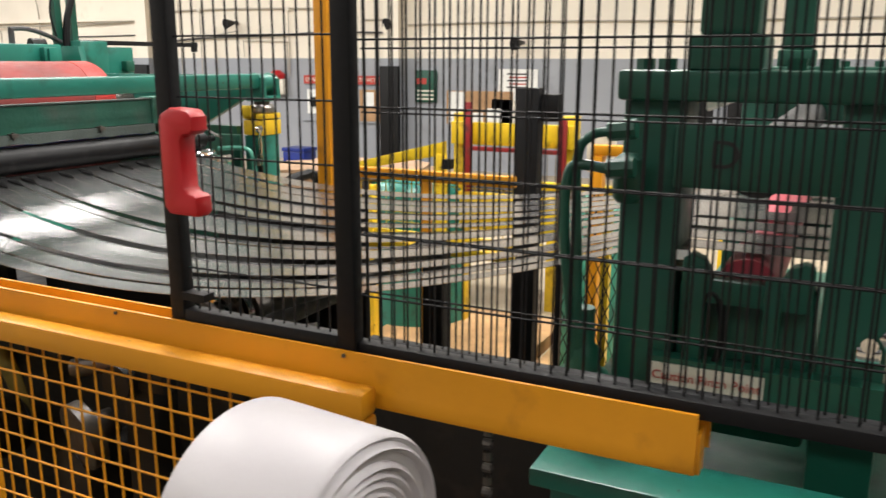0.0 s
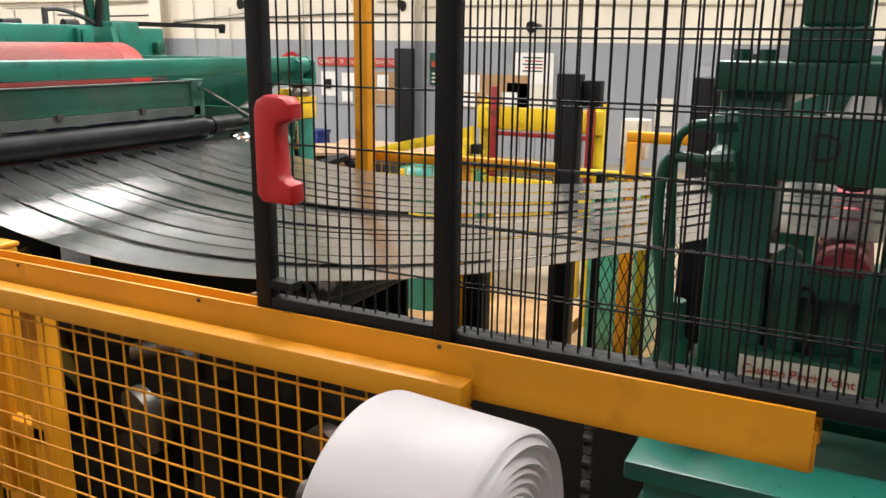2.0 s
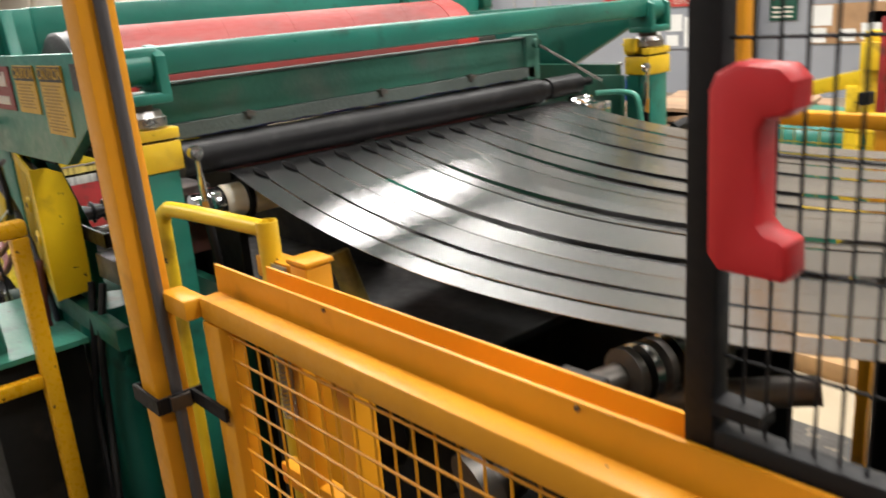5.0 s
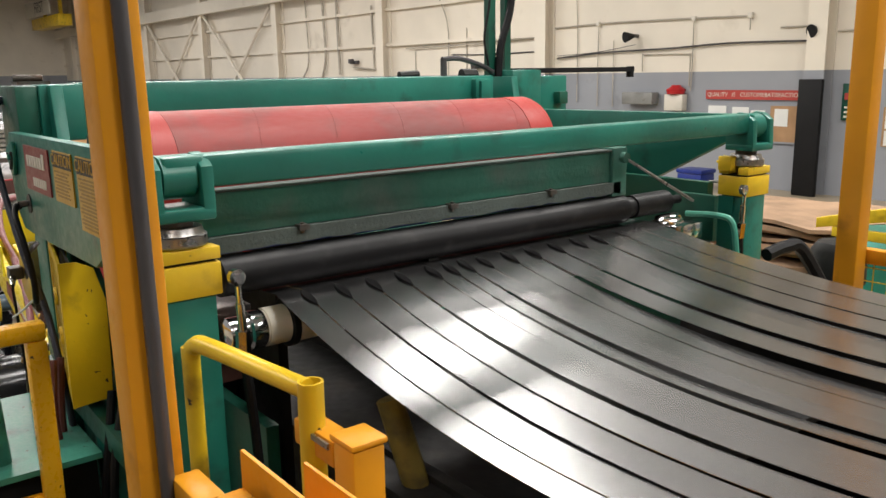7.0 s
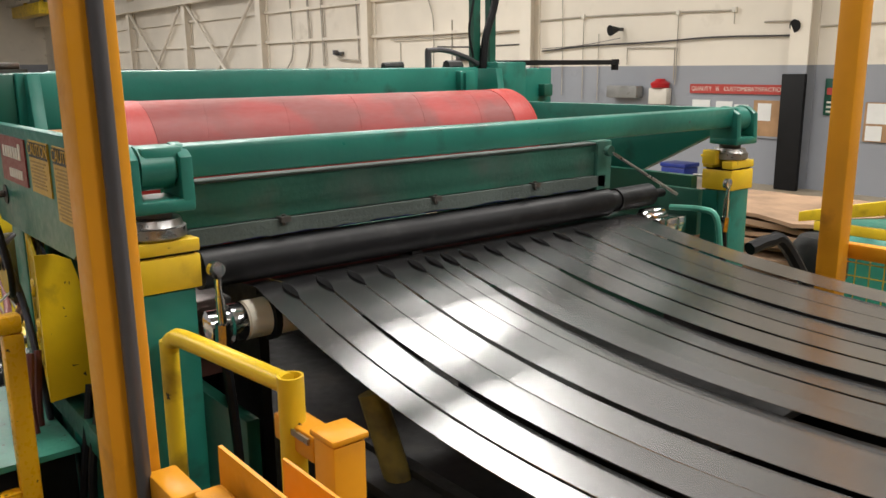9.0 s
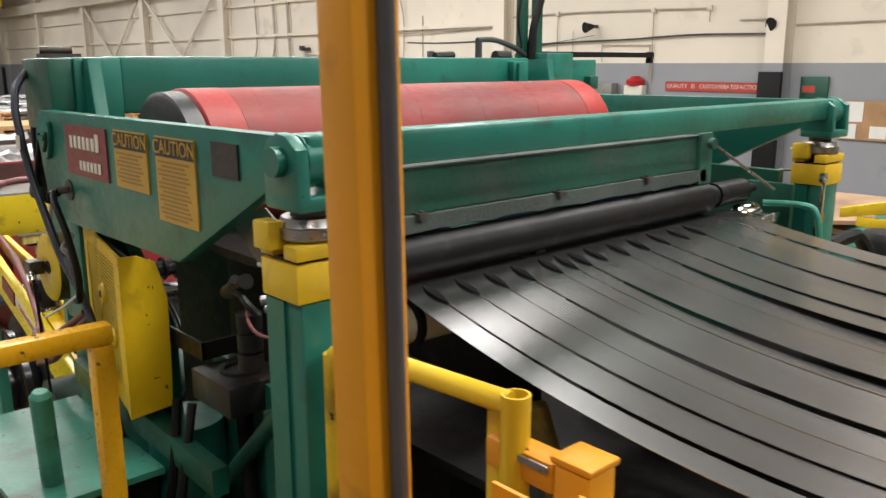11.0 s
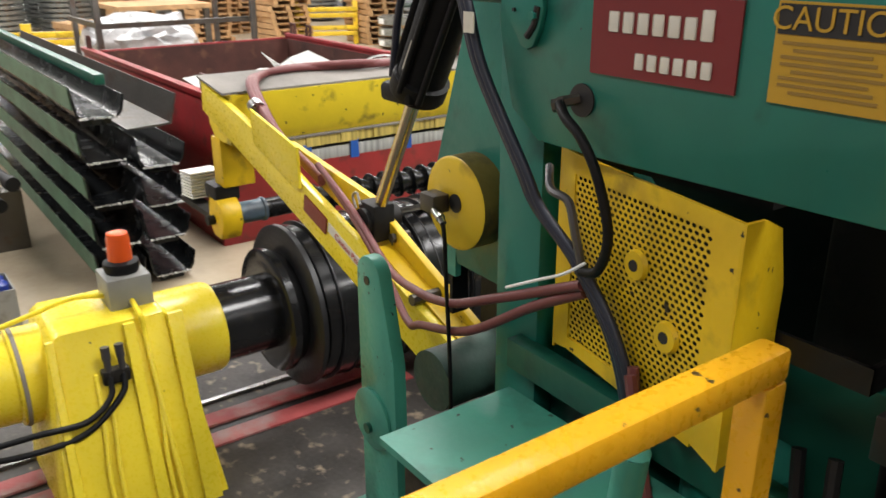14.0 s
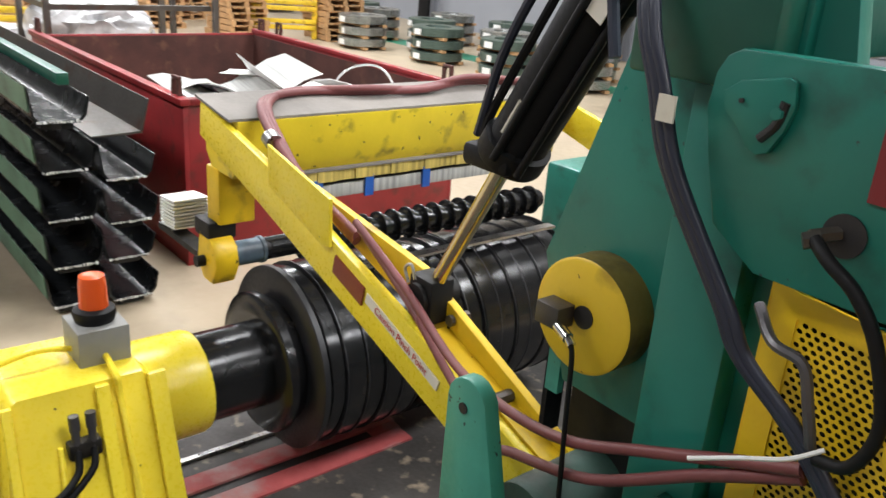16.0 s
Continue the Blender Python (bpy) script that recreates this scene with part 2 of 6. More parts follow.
def prism(bm, pts, y0, y1, bevel=0.0, axis="y"):
    """A plate: the outline pts (x, z) drawn out along y (or (y, z) along x, or (x, y) along z)."""
    def at(p, d):
        return {"y": (p[0], d, p[1]), "x": (d, p[0], p[1]), "z": (p[0], p[1], d)}[axis]
    a = [bm.verts.new(at(p, y0)) for p in pts]
    b = [bm.verts.new(at(p, y1)) for p in pts]
    faces = [bm.faces.new(a), bm.faces.new(b[::-1])]
    n = len(pts)
    for i in range(n):
        faces.append(bm.faces.new((a[i], b[i], b[(i + 1) % n], a[(i + 1) % n])))
    bmesh.ops.recalc_face_normals(bm, faces=faces)
    if bevel:
        rim = [e for e in bm.edges if (e.verts[0] in a and e.verts[1] in a) or (e.verts[0] in b and e.verts[1] in b)]
        bmesh.ops.bevel(bm, geom=rim, offset=bevel, segments=2, affect="EDGES", profile=0.5)
    return bm


def rod(bm, p, q, r, seg=20, r2=None, caps=True):
    """A cylinder or cone from p to q."""
    p, q = Vector(p), Vector(q)
    d = q - p
    m = Matrix.Translation((p + q) / 2) @ d.to_track_quat("Z", "Y").to_matrix().to_4x4()
    bmesh.ops.create_cone(bm, cap_ends=caps, segments=seg, radius1=r, radius2=r if r2 is None else r2, depth=d.length, matrix=m)
    return bm


def lathe(bm, c, axis, profile, seg=40):
    """A turned body: profile rows (distance along axis, radius) from c."""
    axis = Vector(axis).normalized()
    q = axis.to_track_quat("Z", "Y").to_matrix()
    rings = []
    for d, r in profile:
        rings.append([bm.verts.new(Vector(c) + axis * d + q @ Vector((r * math.cos(2 * math.pi * i / seg), r * math.sin(2 * math.pi * i / seg), 0))) for i in range(seg)])
    for a, b in zip(rings, rings[1:]):
        for i in range(seg):
            bm.faces.new((a[i], a[(i + 1) % seg], b[(i + 1) % seg], b[i]))
    bm.faces.new(rings[0][::-1])
    bm.faces.new(rings[-1])
    return bm


def sweep(bm, pts, r, seg=10, steps=6):
    """A hose or bent tube along a smooth line through pts."""
    P = [Vector(p) for p in pts]
    P = [2 * P[0] - P[1]] + P + [2 * P[-1] - P[-2]]
    line = []
    for i in range(1, len(P) - 2):
        for k in range(steps):
            t = k / steps
            a, b, c, d = P[i - 1:i + 3]
            line.append(0.5 * (2 * b + (c - a) * t + (2 * a - 5 * b + 4 * c - d) * t * t + (3 * b - a - 3 * c + d) * t ** 3))
    line.append(P[-2])
    up, rings = Vector((0.31, 0.2, 0.93)), []
    for i, p in enumerate(line):
        d = (line[min(i + 1, len(line) - 1)] - line[max(i - 1, 0)]).normalized()
        u = d.cross(up).normalized()
        up = u.cross(d)
        rings.append([bm.verts.new(p + r * (u * math.cos(2 * math.pi * k / seg) + up * math.sin(2 * math.pi * k / seg))) for k in range(seg)])
    for a, b in zip(rings, rings[1:]):
        for k in range(seg):
            bm.faces.new((a[k], a[(k + 1) % seg], b[(k + 1) % seg], b[k]))
    bm.faces.new(rings[0][::-1])
    bm.faces.new(rings[-1])
    return bm


def B():
    return bmesh.new()


def finish(ob, bm, material, smooth=True):
    bmesh.ops.recalc_face_normals(bm, faces=bm.faces[:])
    for f in bm.faces:
        f.smooth = smooth
    for e in bm.edges:
        if len(e.link_faces) == 2 and e.calc_face_angle() > 0.72:
            e.smooth = False
    bm.to_mesh(ob.data)
    bm.free()
    ob.data.materials.append(material)


def part(name, bm, material, parent, label=""):
    ob = new(name, bpy.data.meshes.new(name))
    finish(ob, bm, material)
    ob.parent = parent
    root = parent
    while root.parent:
        root = root.parent
    ob.matrix_parent_inverse = root.matrix_basis.inverted() if root == parent and not parent.data else Matrix()
    if label:
        tagged(ob, label)
    return ob


def thing(name, base, label, category, group="", kind=""):
    ob = new(name)
    ob.empty_display_size = 0.1
    ob.matrix_basis = Matrix.Translation(base)
    return tagged(ob, label, category, group, kind)


def solid(name, bm, material, label, category, group="", kind=""):
    ob = new(name, bpy.data.meshes.new(name))
    finish(ob, bm, material)
    return tagged(ob, label, category, group, kind)


def lettering(name, body, size, m, material, parent, label=""):
    """Raised flat lettering at the pose m (x along the line, y up)."""
    cu = bpy.data.curves.new(name, "FONT")
    cu.body, cu.size, cu.extrude, cu.align_x, cu.align_y = body, size, 0.0006, "CENTER", "CENTER"
    tmp = bpy.data.objects.new(name, cu)
    scene.collection.objects.link(tmp)
    me = bpy.data.meshes.new_from_object(tmp)
    bpy.data.objects.remove(tmp)
    me.transform(m)
    me.materials.clear()
    me.materials.append(material)
    ob = new(name, me)
    ob.parent = parent
    if parent and not parent.data:
        ob.matrix_parent_inverse = parent.matrix_basis.inverted()
    return tagged(ob, label)


FACE_S = Matrix.Rotation(math.pi / 2, 4, "X")  # lettering that faces -y


# ---- the hall ----
def hall():
    solid("floor", box(B(), -66, 26, -10, 17, F - 0.3, F), CONCRETE, "worn beige concrete shop floor", "floor", kind="structure")
    solid("floor_machine_base", box(B(), -8.3, 2.5, -3.0, 4.6, F, F + 0.006), DARKFLOOR, "oil-soaked dark floor under the line", "floor", kind="structure")
    solid("wall_north_lower", box(B(), -66, 26, 17, 17.3, F, 2.12), GREYWALL, "grey-painted lower part of hall wall", "wall", kind="structure")
    solid("wall_north_upper", box(B(), -66, 26, 17.004, 17.3, 2.12, 8.6), CREAM, "cream-painted upper part of hall wall", "wall", kind="structure")
    solid("wall_west_lower", box(B(), -66.3, -66, -10, 17.3, F, 2.5), GREYWALL, "blue-grey lower part of end wall", "wall", kind="structure")
    solid("wall_west_upper", box(B(), -66.3, -66.004, -10, 17.3, 2.5, 8.6), CREAM, "cream upper part of end wall", "wall", kind="structure")
    solid("wall_east", box(B(), 26, 26.3, -10, 17.3, F, 8.6), CREAM, "plain unseen hall wall", "wall", kind="structure")
    # unseen wall, left grey so that it bounces less light
    solid("wall_south", box(B(), -66.3, 26.3, -10.3, -10, F, 8.6), GREYWALL, "plain unseen hall wall", "wall", kind="structure")
    # unseen roof, kept dark to hold back bounced fill
    solid("ceiling", box(B(), -66.3, 26.3, -10.3, 17.3, 8.6, 8.8), DECK, "unseen dark grey hall roof deck", "ceiling", kind="structure")
    # painted lanes on the floor
    for x0, x1, y0, y1 in ((-24, 4, 12.6, 13.3), (-20.5, -14.5, 8.4, 9.3), (4, 20, 5.6, 6.3)):
        solid("floor_lane", box(B(), x0, x1, y0, y1, F, F + 0.004), FLOORGREEN, "worn green painted floor lane", "floor marking", kind="structure")
    # columns, bay by bay
    first = None
    for k in range(-7, 4):
        x = -9.55 + 7.6 * k
        if first is None:
            first = thing("column", (x, 16.7, F), "cream steel wall column with grey foot and black guard", "column", "wall columns", "structure")
            part("shaft_upper", box(box(box(B(), x - 0.2, x + 0.2, 16.62, 16.65, 2.12, 8.6), x - 0.2, x + 0.2, 16.95, 16.99, 2.12, 8.6), x - 0.02, x + 0.02, 16.65, 16.95, 2.12, 8.6), CREAM, first)
            part("shaft_lower", box(box(box(B(), x - 0.2, x + 0.2, 16.62, 16.65, F, 2.12), x - 0.2, x + 0.2, 16.95, 16.99, F, 2.12), x - 0.02, x + 0.02, 16.65, 16.95, F, 2.12), GREYWALL, first)
            part("guard", box(B(), x - 0.24, x + 0.24, 16.5, 16.61, F, 1.95, 0.02), BLACK, first, "black rubber column guard")
        else:
            copy_thing(first, pose(x, 16.7, F))
    # girts and crane beam along the wall
    solid("crane_beam", box(box(B(), -66, 26, 16.35, 16.6, 5.05, 5.12), -66, 26, 16.45, 16.5, 5.12, 5.6), CREAM, "long cream crane runway beam", "beam", kind="structure")
    for z in (3.1, 4.25):
        solid("girt", box(B(), -66, -17.2, 16.86, 16.99, z, z + 0.1), CREAM, "cream horizontal wall girt", "girt", kind="structure")
    for x in (-36.3, -44):
        bm = B()
        rod(bm, (x - 3.3, 16.8, F + 0.2), (x + 3.3, 16.8, 5.0), 0.07, 8)
        rod(bm, (x + 3.3, 16.7, F + 0.2), (x - 3.3, 16.7, 5.0), 0.07, 8)
        solid("cross_brace", bm, CREAM, "cream diagonal wall brace", "brace", kind="structure")
    # conduits and cables on the wall
    for pts, r in ((((-16.9, 16.95, 3.30), (-15.0, 16.95, 3.33), (-12.9, 16.95, 3.30), (-11.2, 16.95, 3.26)), 0.022),
                   (((-11.2, 16.95, 3.26), (-11.2, 16.95, 2.98)), 0.012), (((-12.6, 16.95, 3.28), (-12.6, 16.95, 2.05), (-12.62, 16.95, 1.7)), 0.014),
                   (((-15.4, 16.95, 3.32), (-15.4, 16.95, 1.3)), 0.012), (((-14.9, 16.95, 2.9), (-14.9, 16.95, 1.3)), 0.012),
                   (((-14.0, 16.95, 2.15), (-14.0, 16.95, 2.52), (-13.9, 16.95, 2.54), (-12.75, 16.95, 2.52), (-12.66, 16.95, 2.45), (-12.66, 16.95, 1.8)), 0.014),
                   (((-16.2, 16.95, 4.8), (-16.1, 16.95, 3.0), (-16.1, 16.95, 1.4)), 0.012), (((-10.5, 16.95, 2.99), (-9.9, 16.95, 2.99)), 0.018),
                   (((-9.3, 16.95, 2.86), (-6, 16.95, 2.88), (-2.2, 16.95, 2.84), (2, 16.95, 2.86)), 0.018),
                   (((-32.9, 16.9, 5.0), (-32.9, 16.9, 1.9)), 0.035), (((-30.2, 16.9, 5.0), (-30.1, 16.9, 2.8), (-30.6, 16.9, 2.1)), 0.03),
                   (((-28.9, 16.9, 5.0), (-28.8, 16.9, 2.9), (-29.1, 16.9, 2.1)), 0.045), (((-27.9, 16.9, 5.0), (-27.8, 16.9, 2.2)), 0.05),
                   (((-25.6, 16.9, 4.5), (-25.5, 16.9, 2.3)), 0.035), (((-26.9, 16.9, 2.44), (-25.0, 16.9, 2.34)), 0.03),
                   (((-23.6, 16.9, 3.0), (-20.5, 16.9, 3.02), (-17.4, 16.9, 3.1)), 0.022), (((-21.9, 16.9, 4.6), (-21.4, 16.9, 3.6), (-21.4, 16.9, 2.1)), 0.02),
                   (((-23.2, 16.985, 2.9), (-23.2, 16.985, 2.2)), 0.02), (((-20.6, 16.985, 3.5), (-20.6, 16.985, 2.2)), 0.02)):
        solid("conduit", sweep(B(), pts, r, 6, 5), PAINTED_PIPE, "thin cream-grey conduit on the hall wall", "conduit", "wall conduits")
    for pts, r in ((((-16.8, 16.93, 2.52), (-15.2, 16.93, 2.62), (-13.2, 16.93, 2.66), (-11.6, 16.93, 2.72), (-9.9, 16.93, 2.70)), 0.022),
                   (((-16.8, 16.92, 2.58), (-15.4, 16.92, 2.64), (-14.2, 16.92, 2.78)), 0.008), (((-21.3, 16.985, 2.74), (-19.8, 16.985, 2.70), (-17.6, 16.985, 2.72)), 0.02)):
        solid("wall_cable", sweep(B(), pts, r, 6, 5), CONDUIT, "dark cable sagging along the hall wall", "cable", "wall cables")
    for x, z in ((-15.4, 3.32), (-12.6, 3.28), (-11.2, 3.27)):
        solid("junction_box", box(B(), x - 0.05, x + 0.05, 16.9, 16.98, z - 0.05, z + 0.06, 0.008), LABEL_WHITE, "small white junction box on the wall", "junction box", "wall junction boxes")
    for x, z in ((-26.8, 2.62), (-20.0, 2.36)):
        solid("wall_bracket", box(box(B(), x - 0.25, x + 0.2, 16.85, 16.99, z - 0.06, z + 0.06, 0.01), x - 0.1, x + 0.05, 16.7, 16.86, z - 0.03, z + 0.12, 0.01), CONDUIT, "dark bracket box on the hall wall", "bracket", "wall brackets")
    for x, z in ((-14.2, 2.98), (-9.6, 2.9), (-6.5, 2.45)):
        t = thing("wall_speaker", (x, 16.9, z), "small dark wall-mounted horn speaker", "speaker", "wall speakers")
        part("bracket", box(B(), x - 0.03, x + 0.03, 16.8, 16.99, z - 0.04, z + 0.04), CONDUIT, t)
        part("horn", rod(B(), (x, 16.82, z), (x - 0.06, 16.6, z - 0.03), 0.05, 14, 0.13), BLACK, t)
    for x in (-14.5, -2.6):
        for y in (3.6, 10.4):
            solid("high_bay_lamp", box(box(B(), x - 0.8, x + 0.8, y - 0.4, y + 0.4, 7.24, 7.36), x - 0.02, x + 0.02, y - 0.02, y + 0.02, 7.36, 8.6), GREY, "grey high-bay lamp housing under the roof", "lamp", "roof lamps")


def wall_boards():
    """Notices, boards and boxes on the far wall."""
    y = 16.97
    s = thing("banner_sign", (-11.1, y, 1.6), "red banner sign with white lettering", "sign")
    b = part("board", box(B(), -12.2, -9.95, y - 0.02, y, 1.52, 1.72), INK_RED, s)
    for word, x in (("QUALITY", -11.90), ("IS", -11.50), ("CUSTOMER", -11.02), ("SATISFACTION", -10.34)):
        lettering("sign_word", word, 0.125, Matrix.Translation((x, y - 0.024, 1.62)) @ FACE_S, LABEL_WHITE, b, "white capital lettering")
    s = thing("notice_board", (-11, y, 0.9), "pale notice board with pinned sheets", "notice board", "wall boards")
    b = part("backing", box(B(), -12.25, -9.9, y - 0.03, y, 0.62, 1.44), GREYWALL, s)
    part("cork", box(B(), -10.6, -9.95, y - 0.036, y - 0.03, 0.66, 1.4), CORK, s)
    for x0, x1, z0, z1 in ((-12.1, -11.65, 0.8, 1.38), (-11.5, -11.1, 1.0, 1.36), (-11.05, -10.72, 0.66, 1.3), (-10.5, -10.2, 0.98, 1.34), (-11.5, -11.2, 0.68, 0.92)):
        part("sheet", box(B(), x0, x1, y - 0.045, y - 0.037, z0, z1), WHITE, s)
    part("dark_box", box(B(), -11.98, -11.8, y - 0.1, y - 0.046, 0.98, 1.2), BLACK, s)
    s = thing("cork_board", (-7.5, y, 1.0), "brown cork board with white notices", "notice board", "wall boards")
    part("cork", box(B(), -8.3, -6.7, y - 0.03, y, 0.68, 1.42), CORK, s)
    for x0, x1, z0, z1 in ((-8.25, -7.85, 1.02, 1.4), (-8.25, -7.95, 0.7, 0.98), (-7.3, -6.95, 0.75, 1.05), (-7.7, -7.4, 0.72, 0.95)):
        part("sheet", box(B(), x0, x1, y - 0.045, y - 0.031, z0, z1), WHITE, s)
    s = thing("safety_poster", (-6.6, y, 1.6), "large white poster with red and dark bars", "poster")
    part("paper", box(B(), -7.05, -6.15, y - 0.02, y, 0.78, 1.9), WHITE, s)
    for i in range(5):
        part("bar", box(B(), -6.85 + 0.05 * (i % 2), -6.4, y - 0.026, y - 0.021, 1.5 + i * 0.07, 1.53 + i * 0.07), INK_RED if i % 2 else INK, s)
    part("lower_notice", box(B(), -7.2, -6.2, y - 0.03, y - 0.021, 0.7, 1.25), LABEL_WHITE, s)
    s = thing("status_board", (-8.9, y, 1.6), "dark green status board with red readout", "sign")
    part("panel", box(B(), -9.1, -8.55, y - 0.05, y, 1.15, 1.86, 0.01), GREEN_DARK, s)
    part("readout", box(B(), -9.05, -8.8, y - 0.056, y - 0.051, 1.55, 1.68), INK_RED, s)
    for i in range(3):
        part("bar", box(B(), -9.04, -8.62, y - 0.056, y - 0.051, 1.2 + i * 0.09, 1.24 + i * 0.09), LABEL_WHITE, s)
    s = thing("emergency_station", (-12.9, y, 1.6), "white wall box with red top", "wall box")
    part("cabinet", box(B(), -13.2, -12.7, y - 0.2, y, 1.25, 1.62, 0.02), LABEL_WHITE, s)
    part("red_coil", lathe(B(), (-12.95, y - 0.1, 1.63), (0, 0, 1), [(0, 0.2), (0.1, 0.22), (0.16, 0.12), (0.2, 0.1)], 20), RED_HANDLE, s)
    solid("wall_shelf", box(B(), -14.4, -13.5, 16.7, 16.97, 1.38, 1.66, 0.02), GREY, "grey metal shelf box on the wall", "shelf")
    s = thing("wall_door", (-3.0, y, 0.8), "grey steel door with small notice", "door", kind="structure")
    part("leaf", box(B(), -3.35, -2.3, y - 0.05, y, F, 1.7, 0.01), GREYWALL, s)
    part("window", box(B(), -3.0, -2.5, y - 0.06, y - 0.051, 0.5, 1.5), BLACK, s)
    solid("wall_notice", box(B(), -3.95, -3.6, y - 0.02, y, 0.5, 1.05), LABEL_WHITE, "white paper notice on grey wall", "notice")
    solid("cooler_box", box(box(B(), -11.9, -11.3, 15.6, 16.1, F, F + 0.36, 0.03), -11.92, -11.28, 15.58, 16.12, F + 0.36, F + 0.45, 0.02), BLUE, "blue picnic cooler on the floor", "cooler")


# ---- tension stand ----
CX, CYN, CYF = -2.985, 1.37, 3.745  # the two jack posts


def tension_stand():
    t = thing("tension_stand", (-3.8, 2.65, F), "green drag tension stand with red drum", "machine")
    # side plates of the tilting frame
    outline = [(-4.535, 1.972), (-3.02, 1.980), (-3.0, 1.90), (-3.06, 1.872), (-3.54, 1.627), (-4.20, 1.617), (-4.44, 1.62), (-4.53, 1.68), (-4.56, 1.78), (-4.582, 1.87), (-4.575, 1.93), (-4.56, 1.958)]
    near = part("side_plate", prism(B(), outline, 1.33, 1.37, 0.004), GREEN, t, "green side plate with warning labels")
    part("side_plate", prism(B(), outline, 3.74, 3.78, 0.004), GREEN, t)
    part("maker_plate", box(B(), -4.29, -3.955, 1.325, 1.3299, 1.787, 1.94), LABEL_RED, near, "maroon maker plate with pale marks")
    for i in range(7):  # the maker's mark as plain bars
        x = -4.245 + i * 0.0355
        part("plate_mark", box(B(), x, x + 0.025, 1.3225, 1.3249, 1.870, 1.908 + 0.014 * (i == 6), 0.003), LABEL_WHITE, t)
    for i in range(6):
        x = -4.175 + i * 0.030
        part("plate_mark", box(B(), x, x + 0.021, 1.3225, 1.3249, 1.806, 1.836, 0.003), LABEL_WHITE, t)
    for x0, x1, z0, z1, nrow in ((-3.893, -3.676, 1.786, 1.944, 8), (-3.622, -3.402, 1.728, 1.944, 14)):
        lab = part("warning_label", box(B(), x0, x1, 1.325, 1.3299, z0, z1), LABEL_YEL, near, "yellow and black caution label")
        head = part("label_head", box(B(), x0 + 0.004, x1 - 0.004, 1.3235, 1.3249, z1 - 0.05, z1 - 0.004), INK, t)
        lettering("lettering", "CAUTION", 0.051, Matrix.Translation(((x0 + x1) / 2, 1.3225, z1 - 0.027)) @ FACE_S, LABEL_YEL, t)
        bm = B()
        for r in range(nrow):
            z = z1 - 0.060 - r * 0.0108
            box(bm, x0 + 0.015 + 0.02 * (r % 3 == 1), x1 - 0.03 - 0.035 * ((r * 7) % 4) / 4, 1.3238, 1.3249, z - 0.0052, z)
        part("label_text", bm, INK_BROWN, t)
    plate = part("rating_plate", box(B(), -3.315, -3.195, 1.324, 1.3299, 1.872, 1.95), INK, near, "dark worn rating plate")
    # latch, hole and bolt on the side plate
    bm = B()
    prism(bm, [(-4.545, 1.905), (-4.52, 1.925), (-4.44, 1.942), (-4.428, 1.935), (-4.422, 1.90), (-4.432, 1.86), (-4.452, 1.822), (-4.47, 1.815), (-4.49, 1.822), (-4.515, 1.855), (-4.54, 1.875)], 1.315, 1.3299, 0.003)
    latch = part("latch", bm, GREEN, near, "green swivel latch plate")
    part("slot", sweep(B(), [(-4.437, 1.314, 1.905), (-4.445, 1.314, 1.87), (-4.468, 1.314, 1.842)], 0.008, 8), INK, t)
    part("bolt", rod(B(), (-4.443, 1.30, 1.887), (-4.443, 1.317, 1.887), 0.010, 6), GREEN, t)
    part("bolt", rod(B(), (-4.51, 1.309, 1.895), (-4.51, 1.317, 1.895), 0.004, 10), INK, t)
    part("hose_port", rod(B(), (-4.31, 1.326, 1.728), (-4.31, 1.34, 1.728), 0.034, 28), INK, t, "dark round hose port")
    part("hose_fitting", rod(rod(B(), (-4.345, 1.295, 1.722), (-4.318, 1.33, 1.73), 0.012, 6), (-4.35, 1.285, 1.715), (-4.33, 1.30, 1.722), 0.014, 6), DULL_STEEL, t, "dull brass hose fitting")
    # cross beam with knuckles and forks
    part("cross_beam", box(B(), -3.01, -2.935, 1.43, 3.685, 1.908, 1.985, 0.012), GREEN, t, "green square cross beam")
    for cy, s in ((CYN, 1), (CYF, -1)):
        part("knuckle", rod(box(B(), -3.015, -2.93, cy - 0.035, cy + 0.06 * s, 1.91, 1.985, 0.01), (-2.972, cy - 0.038, 1.935), (-2.972, cy + 0.038, 1.935), 0.05, 28), GREEN, t)
        bm = B()
        for a in (-0.075, 0.045):
            prism(bm, [(-3.035, 1.86), (-3.035, 1.95), (-3.02, 1.975), (-2.985, 1.99), (-2.95, 1.985), (-2.915, 1.96), (-2.91, 1.86)], cy + a, cy + a + 0.03, 0.004)
        box(bm, -3.035, -2.91, cy - 0.075, cy + 0.075, 1.838, 1.868, 0.006)
        part("fork", bm, GREEN, t, "green clevis fork")
        part("pin", rod(rod(B(), (-2.972, cy - 0.09, 1.935), (-2.972, cy + 0.09, 1.935), 0.022, 16), (-2.972, cy - 0.096, 1.935), (-2.972, cy - 0.076, 1.935), 0.030, 16), GREEN, t)
        part("jack_screw", rod(B(), (CX, cy, 1.79), (CX, cy, 1.84), 0.042, 28), DULL_STEEL, t, "bare steel jack screw")
        part("collar", lathe(B(), (CX, cy, 1.775), (0, 0, 1), [(0, 0.068), (0.004, 0.072), (0.026, 0.072), (0.028, 0.066), (0.032, 0.064), (0.045, 0.060)], 36), STEEL, t, "turned steel collar")
        bm = B()
        box(bm, CX - 0.07, CX + 0.065, cy - 0.08, cy + 0.08, 1.655, 1.735, 0.004)
        part("head_lug", box(B(), CX - 0.070, CX - 0.022, cy - 0.080, cy + 0.080, 1.742, 1.772, 0.003), YELLOW, t)
